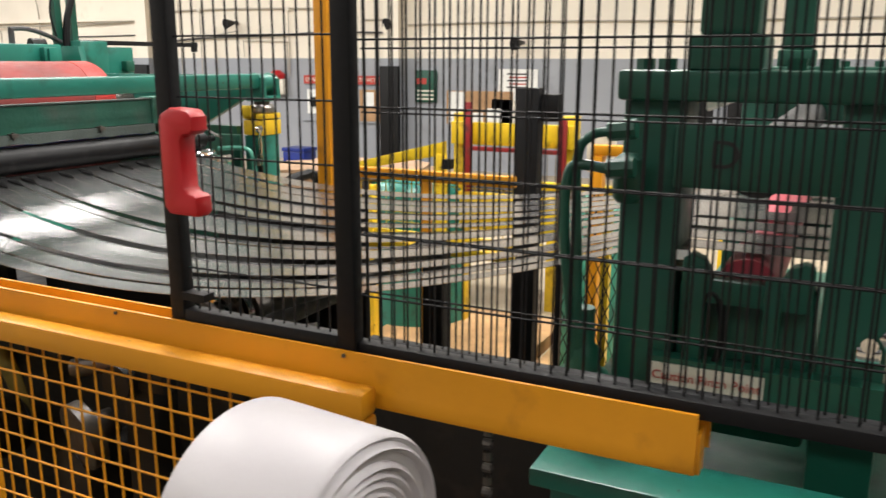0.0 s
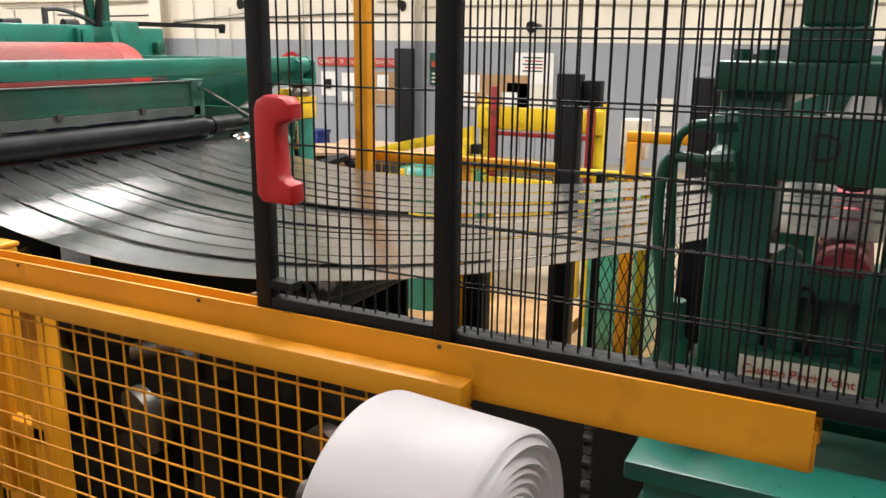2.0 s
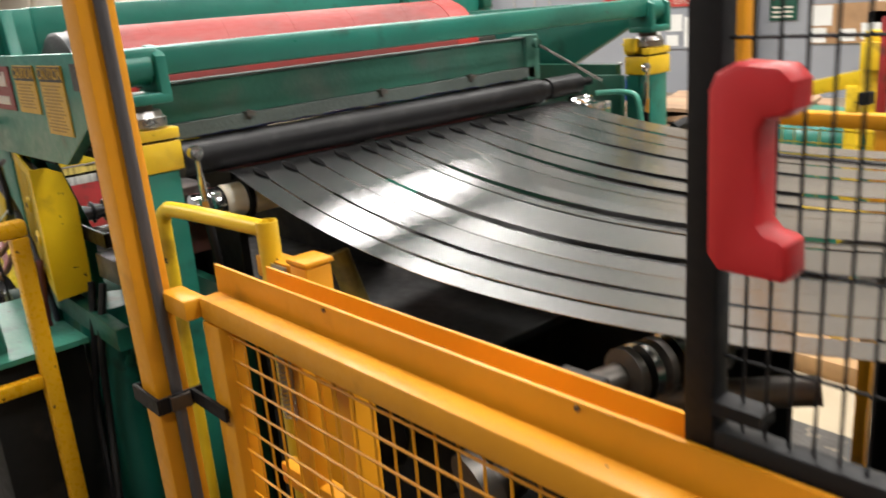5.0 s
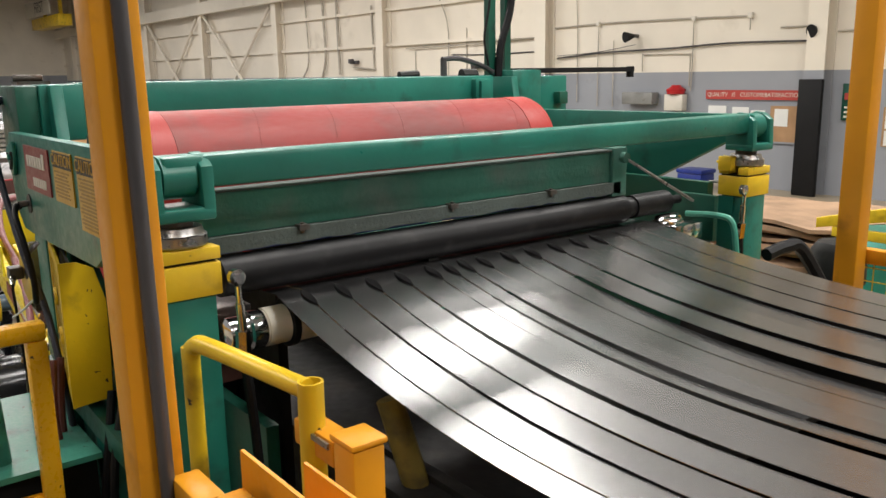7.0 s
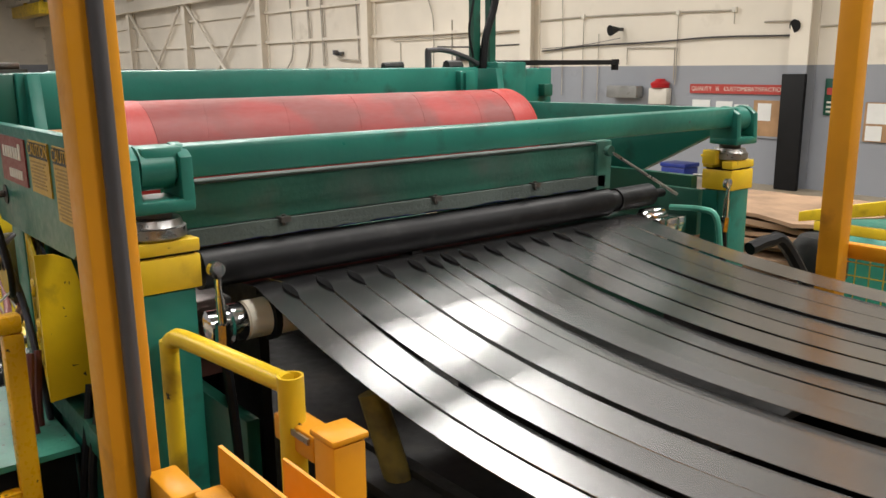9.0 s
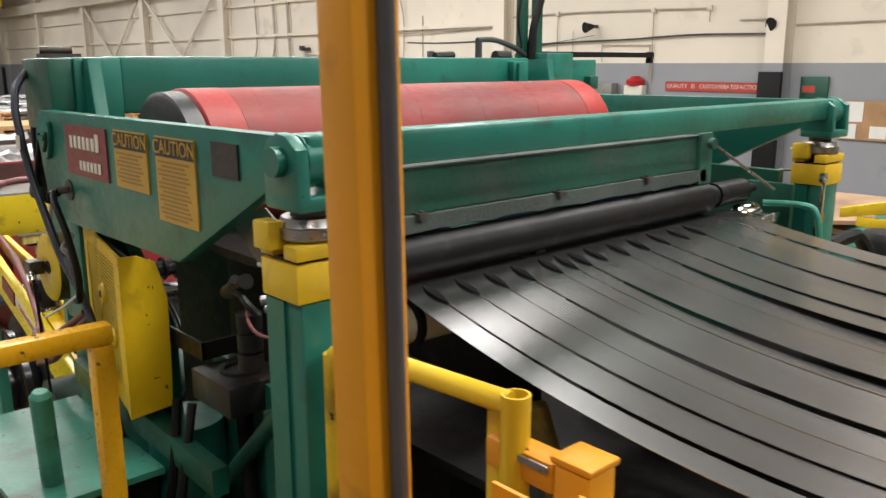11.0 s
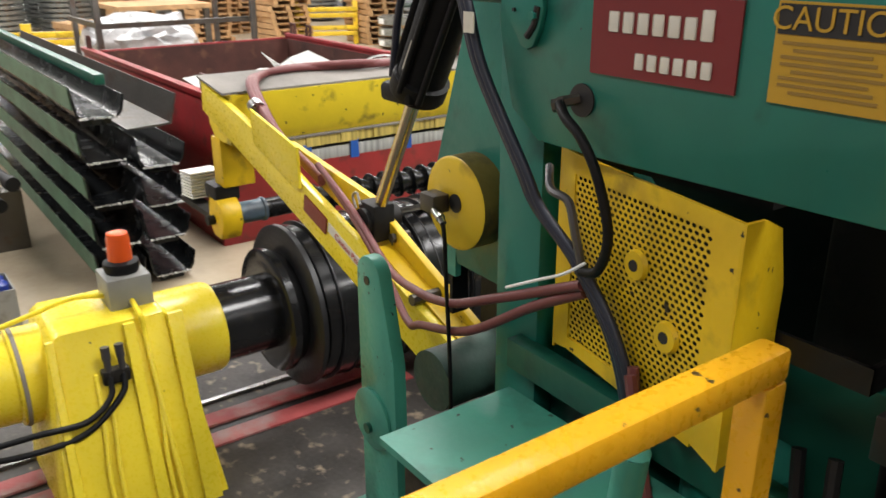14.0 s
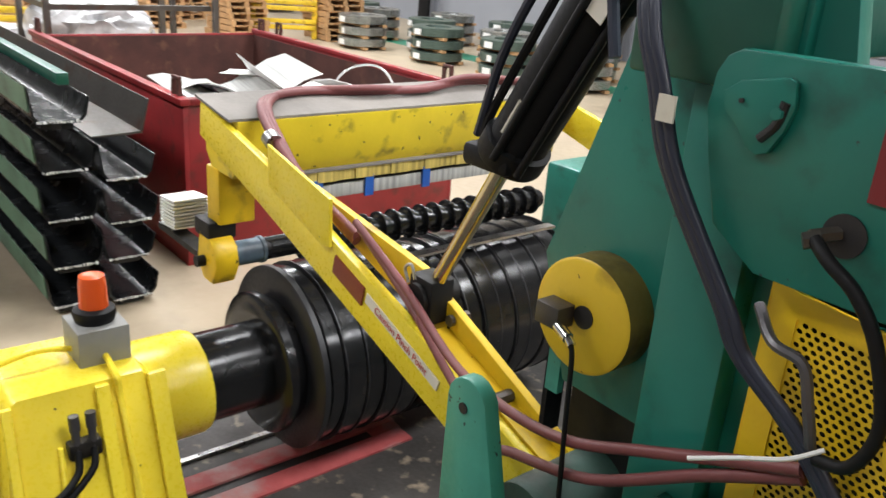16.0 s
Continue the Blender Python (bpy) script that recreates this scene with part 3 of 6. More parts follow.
        part("head_lug", box(B(), CX + 0.018, CX + 0.065, cy - 0.080, cy + 0.080, 1.742, 1.772, 0.003), YELLOW, t)
        # thin black plate paints the shadow inside the notches
        part("notch_shade", box(B(), CX - 0.060, CX + 0.055, cy - 0.070, cy + 0.070, 1.7355, 1.7415), GREASE_SHADE, t)
        part("head_lug", box(B(), CX - 0.0215, CX + 0.0175, cy + 0.03, cy + 0.078, 1.742, 1.770, 0.003), YELLOW, t)
        cap = part("jack_head", bm, YELLOW, t, "chipped yellow jack head")
        part("clamp_block", rod(box(B(), CX - 0.062, CX - 0.002, cy - 0.10, cy - 0.06, 1.757, 1.815, 0.004), (CX - 0.075, cy - 0.085, 1.79), (CX - 0.055, cy - 0.085, 1.79), 0.006, 8), YELLOW, t, "small yellow clamp block")
        part("grease_nipple", rod(B(), (CX - 0.13, cy - 0.05, 1.70), (CX - 0.06, cy - 0.05, 1.705), 0.006, 10), STEEL, t)
        bm = B()
        box(bm, CX - 0.062, CX + 0.058, cy - 0.066, cy + 0.066, F, 1.655, 0.006)
        box(bm, CX - 0.068, CX + 0.0, cy - 0.073, cy - 0.066, F, 1.65)
        part("jack_post", bm, GREEN, t, "green square jack post")
    # pressure board with felt and stay
    part("pressure_board", box(B(), -3.15, -3.115, 1.45, 3.12, 1.755, 1.868, 0.006), GREEN_DUST, t, "dusty green pressure board")
    bm = B()
    box(bm, -3.16, -3.108, 1.45, 3.12, 1.868, 1.876, 0.002)
    part("lint_edge", bm, DUST, t, "board edge furred with grey lint")
    bm = B()
    low = [(1.45 + i * 0.0385, 1.708 + 0.008 * random.random()) for i in range(44)]
    prism(bm, low + [(low[-1][0], 1.754), (1.45, 1.754)], -3.15, -3.100, axis="x")
    part("felt_strip", bm, DUST, t, "frayed grey felt strip")
    part("felt_edge", box(B(), -3.17, -3.13, 1.45, 3.15, 1.702, 1.709), BLUE, t)
    for y in (1.75, 2.28, 2.72):
        part("clip", rod(box(B(), -3.115, -3.085, y, y + 0.03, 1.745, 1.760), (-3.10, y + 0.015, 1.735), (-3.10, y + 0.015, 1.765), 0.006, 8), DULL_STEEL, t)
    part("board_end", box(B(), -3.19, -3.10, 3.06, 3.14, 1.70, 1.882, 0.006), GREEN_DUST, t)
    part("stay_rod", rod(B(), (-3.08, 3.09, 1.85), (-3.0, 3.42, 1.66), 0.006, 8), STEEL, t)
    part("board_bolt", rod(B(), (-3.09, 3.1, 1.845), (-3.07, 3.1, 1.845), 0.02, 10), GREEN_DUST, t)
    # rolls
    part("snubber_roll", lathe(B(), (-3.12, 1.47, 1.647), (0, 1, 0), [(0, 0.02), (0.05, 0.02), (0.05, 0.055), (1.66, 0.055), (1.66, 0.038), (1.72, 0.038), (1.72, 0.045), (1.93, 0.045), (1.93, 0.018), (2.02, 0.018)], 36), ROLLBLACK, t, "black rubber-covered snubber roll")
    part("exit_roll", lathe(B(), (-3.06, 1.52, 1.505), (0, 1, 0), [(0, 0.03), (0.05, 0.03), (0.05, 0.048), (0.09, 0.048), (0.09, 0.052), (0.17, 0.052), (0.17, 0.056), (1.72, 0.056), (1.72, 0.04), (1.9, 0.04)], 36), NYLON, t, "cream nylon exit roll")
    part("roll_hub", lathe(B(), (-3.06, 1.50, 1.505), (0, 1, 0), [(0, 0.03), (0.006, 0.045), (0.06, 0.045), (0.065, 0.053), (0.10, 0.053), (0.105, 0.05)], 32), CHROME, t, "shiny steel roll hub")
    part("roll_rim", lathe(B(), (-3.06, 1.672, 1.505), (0, 1, 0), [(0, 0.05), (0.003, 0.066), (0.02, 0.066), (0.024, 0.05)], 32), BLACK, t)
    part("drum_axle", rod(B(), (-3.985, 1.38, 1.825), (-3.985, 3.80, 1.825), 0.05, 20), DULL_STEEL, t)
    # rear box beam
    bm = B()
    box(bm, -4.75, -4.5, 1.60, 3.72, 1.95, 2.148, 0.012)
    box(bm, -4.76, -4.49, 1.44, 1.60, 1.93, 2.143, 0.008)
    part("box_beam", bm, GREEN, t, "green box beam behind the drum")
    part("beam_end", box(B(), -4.78, -4.50, 1.36, 1.44, 1.90, 2.14, 0.008), GREEN_DARK, t)
    part("beam_lug", box(box(B(), -4.5, -4.46, 3.56, 3.66, 2.02, 2.13, 0.004), -4.47, -4.44, 3.58, 3.60, 2.03, 2.12), GREEN, t)
    bm = B()
    box(bm, -4.74, -4.50, 3.86, 4.08, 1.86, 2.175, 0.008)
    box(bm, -4.75, -4.52, 4.09, 4.31, 1.86, 2.14, 0.008)
    part("end_box", bm, GREEN, t)
    part("end_box_latch", box(B(), -4.52, -4.47, 4.20, 4.27, 1.98, 2.05, 0.006), GREEN_DARK, t)
    # mast with hoses behind the beam
    part("mast", box(box(B(), -4.66, -4.62, 3.79, 3.84, 2.1, 3.6), -4.66, -4.62, 3.91, 3.955, 2.1, 3.6), GREEN_DARK, t, "dark green twin-bar mast")
    part("mast_hose", sweep(B(), [(-4.6, 3.84, 2.12), (-4.6, 3.86, 2.3), (-4.6, 3.93, 2.5), (-4.6, 3.96, 2.75)], 0.022, 8), BLACK, t)
    part("mast_cable", sweep(B(), [(-4.6, 3.77, 2.2), (-4.6, 3.74, 2.35), (-4.6, 3.78, 2.55), (-4.6, 3.77, 2.8)], 0.007, 6), BLACK, t)
    part("swing_boom", rod(box(B(), -4.72, -4.68, 3.98, 5.12, 2.155, 2.185), (-4.7, 5.1, 2.12), (-4.7, 5.1, 2.19), 0.025, 10), BLACK, t, "thin black swing boom")
    part("hand_pipe", sweep(rod(B(), (-4.62, 3.47, 2.14), (-4.62, 3.47, 2.235), 0.018, 10), [(-4.62, 3.46, 2.235), (-4.62, 3.58, 2.238), (-4.62, 3.72, 2.205), (-4.62, 3.82, 2.165)], 0.014, 8), CONDUIT, t)
    part("beam_gear", rod(B(), (-4.65, 3.2, 2.155), (-4.65, 3.32, 2.16), 0.02, 8), GREASE_SHADE, t)
    part("beam_gear", rod(B(), (-4.63, 3.6, 2.155), (-4.63, 3.7, 2.155), 0.03, 8), GREASE_SHADE, t)
    part("beam_top_cylinder", rod(box(B(), -4.74, -4.64, 1.40, 1.52, 2.143, 2.156), (-4.7, 1.40, 2.168), (-4.67, 1.50, 2.166), 0.014, 12), DULL_STEEL, t)
    # uprights
    up = [(-4.79, 2.14), (-5.02, 1.437), (-4.92, 1.145), (-4.67, 1.14), (-4.67, F), (-4.0, F), (-4.0, 1.3), (-4.35, 1.62), (-4.45, 2.14)]
    for y in (1.47, 3.80):
        part("upright", prism(B(), up, y, y + 0.045, 0.003), GREEN, t, "green upright side frame")
    part("upright_rib", box(B(), -4.66, -4.50, 1.405, 1.47, F, 1.92, 0.004), GREEN, t)
    # sill, lower panel, post and brace: darker green stands in for shade
    part("sill", prism(B(), [(-4.56, 1.00), (-4.56, 1.08), (-4.02, 1.07), (-3.5, 1.05), (-3.5, 0.97)], 1.36, 1.41, 0.003), GREEN_DARK, t)
    part("lower_panel", box(B(), -3.95, -3.06, 1.60, 1.64, F, 1.22, 0.004), GREEN_DARK, t)
    # added black panel, stands in for the unlit inside of the stand
    part("shade_backing", box(B(), -4.44, -3.20, 1.72, 1.75, F, 1.60), GREASE_SHADE, t)
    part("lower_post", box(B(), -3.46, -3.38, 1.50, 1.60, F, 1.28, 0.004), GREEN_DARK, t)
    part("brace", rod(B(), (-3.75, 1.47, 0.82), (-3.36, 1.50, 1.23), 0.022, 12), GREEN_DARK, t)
    # second black panel for the dark interior
    part("interior_shade", box(B(), -4.4, -3.1, 2.2, 2.24, F, 1.6), GREASE_SHADE, t)
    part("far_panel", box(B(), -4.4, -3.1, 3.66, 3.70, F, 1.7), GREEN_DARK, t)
    # machinery in the gap under the side plate, with added black panels for shade
    part("shade_hood", box(B(), -4.40, -3.90, 1.40, 1.46, 1.585, 1.63), GREASE_SHADE, t)
    part("gap_shade_panel", box(B(), -3.93, -3.47, 1.66, 1.70, 1.0, 1.62, 0.01), GREASE_SHADE, t, "black panel standing in for shade in the gap")
    # added cover that keeps light out of the gap
    part("gap_light_block", box(B(), -3.93, -3.44, 1.50, 1.75, 1.60, 1.625), GREASE_SHADE, t)
    part("pillow_block", box(B(), -3.24, -3.12, 1.47, 1.60, 1.35, 1.565, 0.008), RUST, t, "rusty red bearing block")
    part("block_top", box(B(), -3.30, -3.10, 1.48, 1.60, 1.50, 1.565, 0.006), OILY, t)
    part("valve", rod(rod(B(), (-3.20, 1.44, 1.42), (-3.15, 1.47, 1.42), 0.03, 16), (-3.185, 1.44, 1.46), (-3.185, 1.48, 1.46), 0.018, 14), CHROME, t)
    part("cable_loop", sweep(B(), [(-3.40, 1.44, 1.53), (-3.36, 1.42, 1.49), (-3.30, 1.42, 1.47), (-3.22, 1.44, 1.48)], 0.0045, 8), HOSE_RED, t)
    part("rope", sweep(B(), [(-3.47, 1.44, 1.54), (-3.42, 1.43, 1.55), (-3.38, 1.43, 1.53), (-3.36, 1.45, 1.50)], 0.010, 8), GREASE_SHADE, t)
    for i in range(3):
        part("clamp_ring", rod(B(), (-3.45, 1.47, 1.33 + i * 0.055), (-3.45, 1.47, 1.375 + i * 0.055), 0.034, 14), GREASE_SHADE, t)
    part("link_arm", rod(rod(B(), (-3.62, 1.50, 1.50), (-3.40, 1.44, 1.585), 0.02, 12), (-3.52, 1.46, 1.545), (-3.42, 1.42, 1.59), 0.012, 10), OILY, t)
    part("wedge_plate", prism(B(), [(-3.38, 1.745), (-3.22, 1.80), (-3.12, 1.745), (-3.25, 1.655)], 1.40, 1.406), DULL_STEEL, t, "thin bare steel wedge plate")
    for x, z in ((-3.27, 1.545), (-3.235, 1.60), (-3.17, 1.395)):
        part("fitting", rod(rod(B(), (x, 1.42, z), (x + 0.035, 1.435, z + 0.006), 0.010, 8), (x + 0.03, 1.432, z + 0.005), (x + 0.05, 1.44, z + 0.008), 0.014, 6), STEEL, t)
    part("roll_bearing", lathe(B(), (-3.12, 1.40, 1.635), (0, 1, 0), [(0, 0.02), (0.02, 0.04), (0.06, 0.04), (0.07, 0.02)], 20), GREASE_SHADE, t)
    part("shaft_end", rod(B(), (-3.22, 1.38, 1.585), (-3.14, 1.46, 1.60), 0.012, 12), STEEL, t)
    part("catch_plate", box(box(B(), -3.96, -3.70, 1.45, 1.46, 1.287, 1.34), -3.71, -3.70, 1.45, 1.62, 1.287, 1.34), OILY, t, "oily steel channel bracket")
    part("die_block", box(B(), -3.66, -3.44, 1.395, 1.58, 1.205, 1.293, 0.006), OILY, t, "oily steel block with bored ring")
    part("bored_ring", lathe(B(), (-3.55, 1.49, 1.29), (0, 0, 1), [(0, 0.06), (0.012, 0.058), (0.012, 0.045), (0.004, 0.04), (0.004, 0.02)], 28), GREASE_SHADE, t)
    part("grease_pipe", rod(B(), (-3.66, 1.56, 0.5), (-3.68, 1.56, 1.22), 0.025, 12), GREASE_SHADE, t)
    part("green_drum_base", rod(B(), (-3.95, 1.50, F), (-3.95, 1.50, 1.02), 0.12, 24), GREEN, t)
    part("cable_tangle", sweep(sweep(B(), [(-4.1, 1.30, 1.2), (-4.02, 1.27, 1.0), (-3.95, 1.29, 0.7), (-4.0, 1.3, 0.3)], 0.014, 8), [(-4.12, 1.33, 1.2), (-4.06, 1.30, 0.95), (-4.0, 1.32, 0.6), (-4.05, 1.32, 0.2)], 0.013, 8), HOSE_RED, t)
    # perforated chain guard
    bm = B()
    nx, nz = 25, 32
    gx0, gx1, gz0, gz1 = -4.375, -3.955, 1.15, 1.55
    swing = lambda x: 1.400 - 0.175 * (x + 4.43)
    P = lambda u, w: (gx0 + (gx1 - gx0) * u, swing(gx0 + (gx1 - gx0) * u), gz0 + (gz1 - gz0) * w)
    for k in range(nz):
        for i in range(-1, nx):
            u0 = (i + 0.5 * (k % 2)) / nx
            u1, w0, w1 = u0 + 1 / nx, k / nz, (k + 1) / nz
            u0, u1 = max(0.0, u0), min(1.0, u1)
            if u1 - u0 < 0.01:
                continue
            if u1 - u0 < 0.9 / nx:
                bm.faces.new([bm.verts.new(P(u, w)) for u, w in ((u0, w0), (u1, w0), (u1, w1), (u0, w1))])
                continue
            um, wm, du, dw = (u0 + u1) / 2, (w0 + w1) / 2, (u1 - u0) * 0.37, (w1 - w0) * 0.34
            c = [bm.verts.new(P(u, w)) for u, w in ((u0, w0), (um, w0), (u1, w0), (u1, w1), (um, w1), (u0, w1))]
            d = [bm.verts.new(P(um + x_ * du, wm + z_ * dw)) for x_, z_ in ((-0.55, -0.8), (0.45, -1.0), (1.0, -0.15), (0.55, 0.8), (-0.45, 1.0), (-1.0, 0.15))]
            for q in range(6):
                bm.faces.new((c[q], c[(q + 1) % 6], d[(q + 1) % 6], d[q]))
    part("guard_mesh", bm, YELLOW_GRIMY, t, "yellow perforated guard screen")
    bm = B()
    for pts in ([(-4.43, 1.11), (-4.43, 1.60), (-4.375, 1.595), (-4.375, 1.12)], [(-3.955, 1.11), (-3.955, 1.585), (-3.886, 1.583), (-3.880, 1.09)],
                [(-4.375, 1.55), (-4.375, 1.595), (-3.955, 1.585), (-3.955, 1.55)], [(-4.375, 1.12), (-4.375, 1.15), (-3.955, 1.15), (-3.955, 1.10)]):
        prism(bm, pts, -0.003, 0.006)
    for v in bm.verts:
        v.co.y += swing(v.co.x)
    prism(bm, [(1.302, 1.09), (1.302, 1.583), (1.36, 1.580), (1.41, 1.555), (1.44, 1.44), (1.435, 1.2), (1.43, 1.10)], -3.890, -3.882, axis="x")
    prism(bm, [(1.40, 1.10), (1.40, 1.60), (1.46, 1.60), (1.46, 1.10)], -4.436, -4.430, axis="x")
    part("guard_frame", bm, YELLOW_GRIMY, t, "yellow sheet-metal guard frame")
    # black sheet painted as the dark interior behind the perforations
    part("mesh_shade_back", prism(B(), [(-4.41, 1.425), (-4.41, 1.435), (-3.90, 1.345), (-3.90, 1.335)], 1.12, 1.57, axis="z"), GREASE_SHADE, t)
    for x, z in ((-4.15, 1.415), (-4.045, 1.30)):
        y = swing(x)
        r = part("guard_washer", lathe(B(), (x, y - 0.012, z), (0.17, 1, 0), [(0, 0.014), (0, 0.030), (0.010, 0.034), (0.012, 0.014)], 24), YELLOW_GRIMY, t)
        part("washer_hole", rod(B(), (x, y - 0.014, z), (x, y - 0.008, z), 0.0125, 16), INK, t)
    # brake disc cover with encoder
    part("disc_cover", lathe(B(), (-4.826, 1.385, 1.368), (0, 1, 0), [(0, 0.02), (0, 0.122), (0.006, 0.13)], 48), YELLOW, t, "round yellow disc cover")
    part("disc_rim", lathe(B(), (-4.826, 1.391, 1.368), (0, 1, 0), [(0, 0.12), (0, 0.13), (0.079, 0.13), (0.079, 0.10)], 48), YELLOW_OILY, t, "oil-stained rim of the disc")
    part("cover_hole", rod(B(), (-4.815, 1.382, 1.372), (-4.815, 1.39, 1.372), 0.026, 20), INK, t)
    part("encoder", box(B(), -4.90, -4.835, 1.325, 1.378, 1.345, 1.395, 0.003), DULL_STEEL, t, "small dark grey encoder box")
    part("connector", rod(rod(B(), (-4.84, 1.335, 1.355), (-4.80, 1.325, 1.345), 0.013, 14), (-4.80, 1.325, 1.345), (-4.785, 1.322, 1.335), 0.010, 14), CHROME, t)
    part("encoder_cable", sweep(B(), [(-4.788, 1.322, 1.338), (-4.778, 1.32, 1.30), (-4.775, 1.325, 1.15), (-4.765, 1.33, 0.9), (-4.76, 1.33, 0.6)], 0.006, 8), BLACK, t)
    # added black panel that fills the dark opening beside the encoder
    part("dark_backing", box(B(), -5.02, -4.672, 1.64, 1.66, F, 1.12), GREASE_SHADE, t)
    part("encoder_arm", box(box(B(), -4.93, -4.905, 1.40, 1.46, 1.36, 1.42, 0.003), -4.97, -4.93, 1.47, 1.49, 1.10, 1.43), GREEN_LIGHT, t)
    part("brake_arm", box(box(B(), -5.0, -4.985, 1.50, 1.56, 0.95, 1.44), -4.985, -4.94, 1.52, 1.54, 1.22, 1.40), BLACK, t)
    for k in range(2):
        x = -3.78 + 0.06 * k
        part("drop_hose", sweep(B(), [(x, 1.40 + 0.02 * k, 1.16), (x + 0.03, 1.36, 0.95 - 0.02 * k), (x - 0.04, 1.34 + 0.02 * k, 0.65), (x + 0.06, 1.30, 0.3), (x + 0.02, 1.27, F + 0.03)], 0.014, 8), (BLACK, GREASE_SHADE, GREASE_SHADE, BLACK)[k], t)
    # base shelf, lifting lug and stub
    part("base_shelf", prism(B(), [(-4.54, 0.96), (-4.54, 1.355), (-3.80, 1.355), (-3.80, 0.96)], 0.93, 0.95, axis="z"), GREEN_LIGHT, t, "pale green base shelf")
    part("base_box", box(B(), -4.50, -3.85, 1.0, 1.35, F, 0.93, 0.006), GREASE_SHADE, t)
    bm = B()
    lug = [(-4.985, 0.3), (-4.98, 1.16)] + [(-4.918 + 0.062 * math.cos(a), 1.175 + 0.062 * math.sin(a)) for a in [math.pi * (1 - k / 8) for k in range(9)]] + [(-4.80, 0.95), (-4.79, 0.3)]
    prism(bm, lug, 1.165, 1.205, 0.004)
    part("lifting_lug", bm, GREEN_LIGHT, t, "pale green lifting lug with eye")
    part("lug_eye", rod(B(), (-4.925, 1.162, 1.165), (-4.925, 1.17, 1.165), 0.013, 18), INK, t)
    part("lug_boss", lathe(B(), (-4.915, 1.150, 0.735), (0, 1, 0), [(0, 0.085), (0.006, 0.095), (0.05, 0.095)], 32), GREEN_LIGHT, t)
    part("boss_bolt", rod(B(), (-4.915, 1.138, 0.71), (-4.915, 1.152, 0.71), 0.016, 10), GREEN_DARK, t)
    part("lug_foot", box(B(), -5.02, -4.6, 1.1, 1.3, F, 0.4, 0.006), GREEN, t)
    part("stub_post", rod(rod(B(), (-3.93, 1.08, 0.93), (-3.88, 1.06, 1.235), 0.03, 10), (-3.88, 1.06, 1.235), (-3.878, 1.06, 1.25), 0.03, 10, 0.02), GREEN_LIGHT, t)
    # hoses on the stand
    for dx, r in ((0, 0.012), (0.015, 0.011), (-0.012, 0.009)):
        part("hose", sweep(B(), [(-4.88 + dx, 1.50, 2.10), (-4.80 + dx, 1.44, 2.14), (-4.735 + dx, 1.33, 2.06), (-4.70 + dx, 1.30, 1.98), (-4.66 + dx, 1.295, 1.895), (-4.61 + dx, 1.30, 1.76), (-4.47 + dx, 1.31, 1.557), (-4.42 + dx, 1.32, 1.473), (-4.29 + dx, 1.33, 1.367), (-4.16 + dx, 1.33, 1.20), (-4.1 + dx, 1.34, 0.95)], r, 10), HOSE_BLUE, t, "dark blue-black hydraulic hose")
    part("hose_tag", box(B(), -4.64, -4.605, 1.275, 1.279, 1.84, 1.885), NYLON, t)
    part("looped_hose", sweep(B(), [(-4.335, 1.29, 1.722), (-4.30, 1.275, 1.70), (-4.249, 1.27, 1.668), (-4.205, 1.275, 1.60), (-4.175, 1.285, 1.485), (-4.20, 1.29, 1.40), (-4.256, 1.30, 1.377)], 0.011, 10), BLACK, t, "black looped hose")
    part("bent_pipe", sweep(B(), [(-4.43, 1.36, 1.56), (-4.37, 1.31, 1.53), (-4.315, 1.31, 1.515), (-4.29, 1.31, 1.45), (-4.275, 1.32, 1.38)], 0.010, 8), CONDUIT, t)
    part("white_tie", sweep(B(), [(-4.245, 1.30, 1.40), (-4.29, 1.28, 1.365), (-4.36, 1.27, 1.33), (-4.44, 1.25, 1.29)], 0.004, 6), WHITE, t)
    part("maroon_hose", sweep(B(), [(-5.9, 1.53, 1.23), (-5.6, 1.51, 1.12), (-5.3, 1.46, 1.02), (-5.026, 1.37, 1.06), (-4.79, 1.34, 1.10), (-4.579, 1.34, 1.19), (-4.407, 1.34, 1.27), (-4.28, 1.33, 1.33)], 0.013, 10), HOSE_RED, t, "maroon hydraulic hose")
    part("maroon_hose", sweep(B(), [(-5.9, 1.55, 1.20), (-5.6, 1.52, 1.08), (-5.3, 1.47, 0.95), (-5.05, 1.38, 0.93), (-4.951, 1.36, 0.965), (-4.70, 1.34, 1.05), (-4.454, 1.34, 1.21), (-4.28, 1.34, 1.31)], 0.013, 10), HOSE_RED, t)
    # far side fittings seen past the roll
    part("far_bracket", box(B(), -3.18, -2.99, 3.55, 3.58, 1.48, 1.665, 0.004), GREEN_DARK, t)
    part("far_bearing", lathe(box(B(), -3.14, -3.0, 3.32, 3.5, 1.50, 1.57, 0.01), (-3.08, 3.30, 1.56), (0, 1, 0), [(0, 0.03), (0.02, 0.045), (0.12, 0.045), (0.13, 0.03)], 20), CHROME, t)
    part("far_pipe", sweep(B(), [(-3.05, 3.45, 1.60), (-2.92, 3.47, 1.605), (-2.86, 3.48, 1.58), (-2.84, 3.49, 1.45)], 0.012, 8), GREEN_LIGHT, t)
    for cy in (CYN + 0.115, CYF - 0.13):
        g = part("sensor_valve", rod(rod(rod(B(), (-2.905, cy, 1.56), (-2.90, cy - 0.005, 1.63), 0.011, 12), (-2.90, cy - 0.005, 1.63), (-2.895, cy - 0.01, 1.675), 0.008, 12), (-2.91, cy, 1.50), (-2.905, cy, 1.56), 0.018, 6), CHROME, t, "chromed valve and fitting")
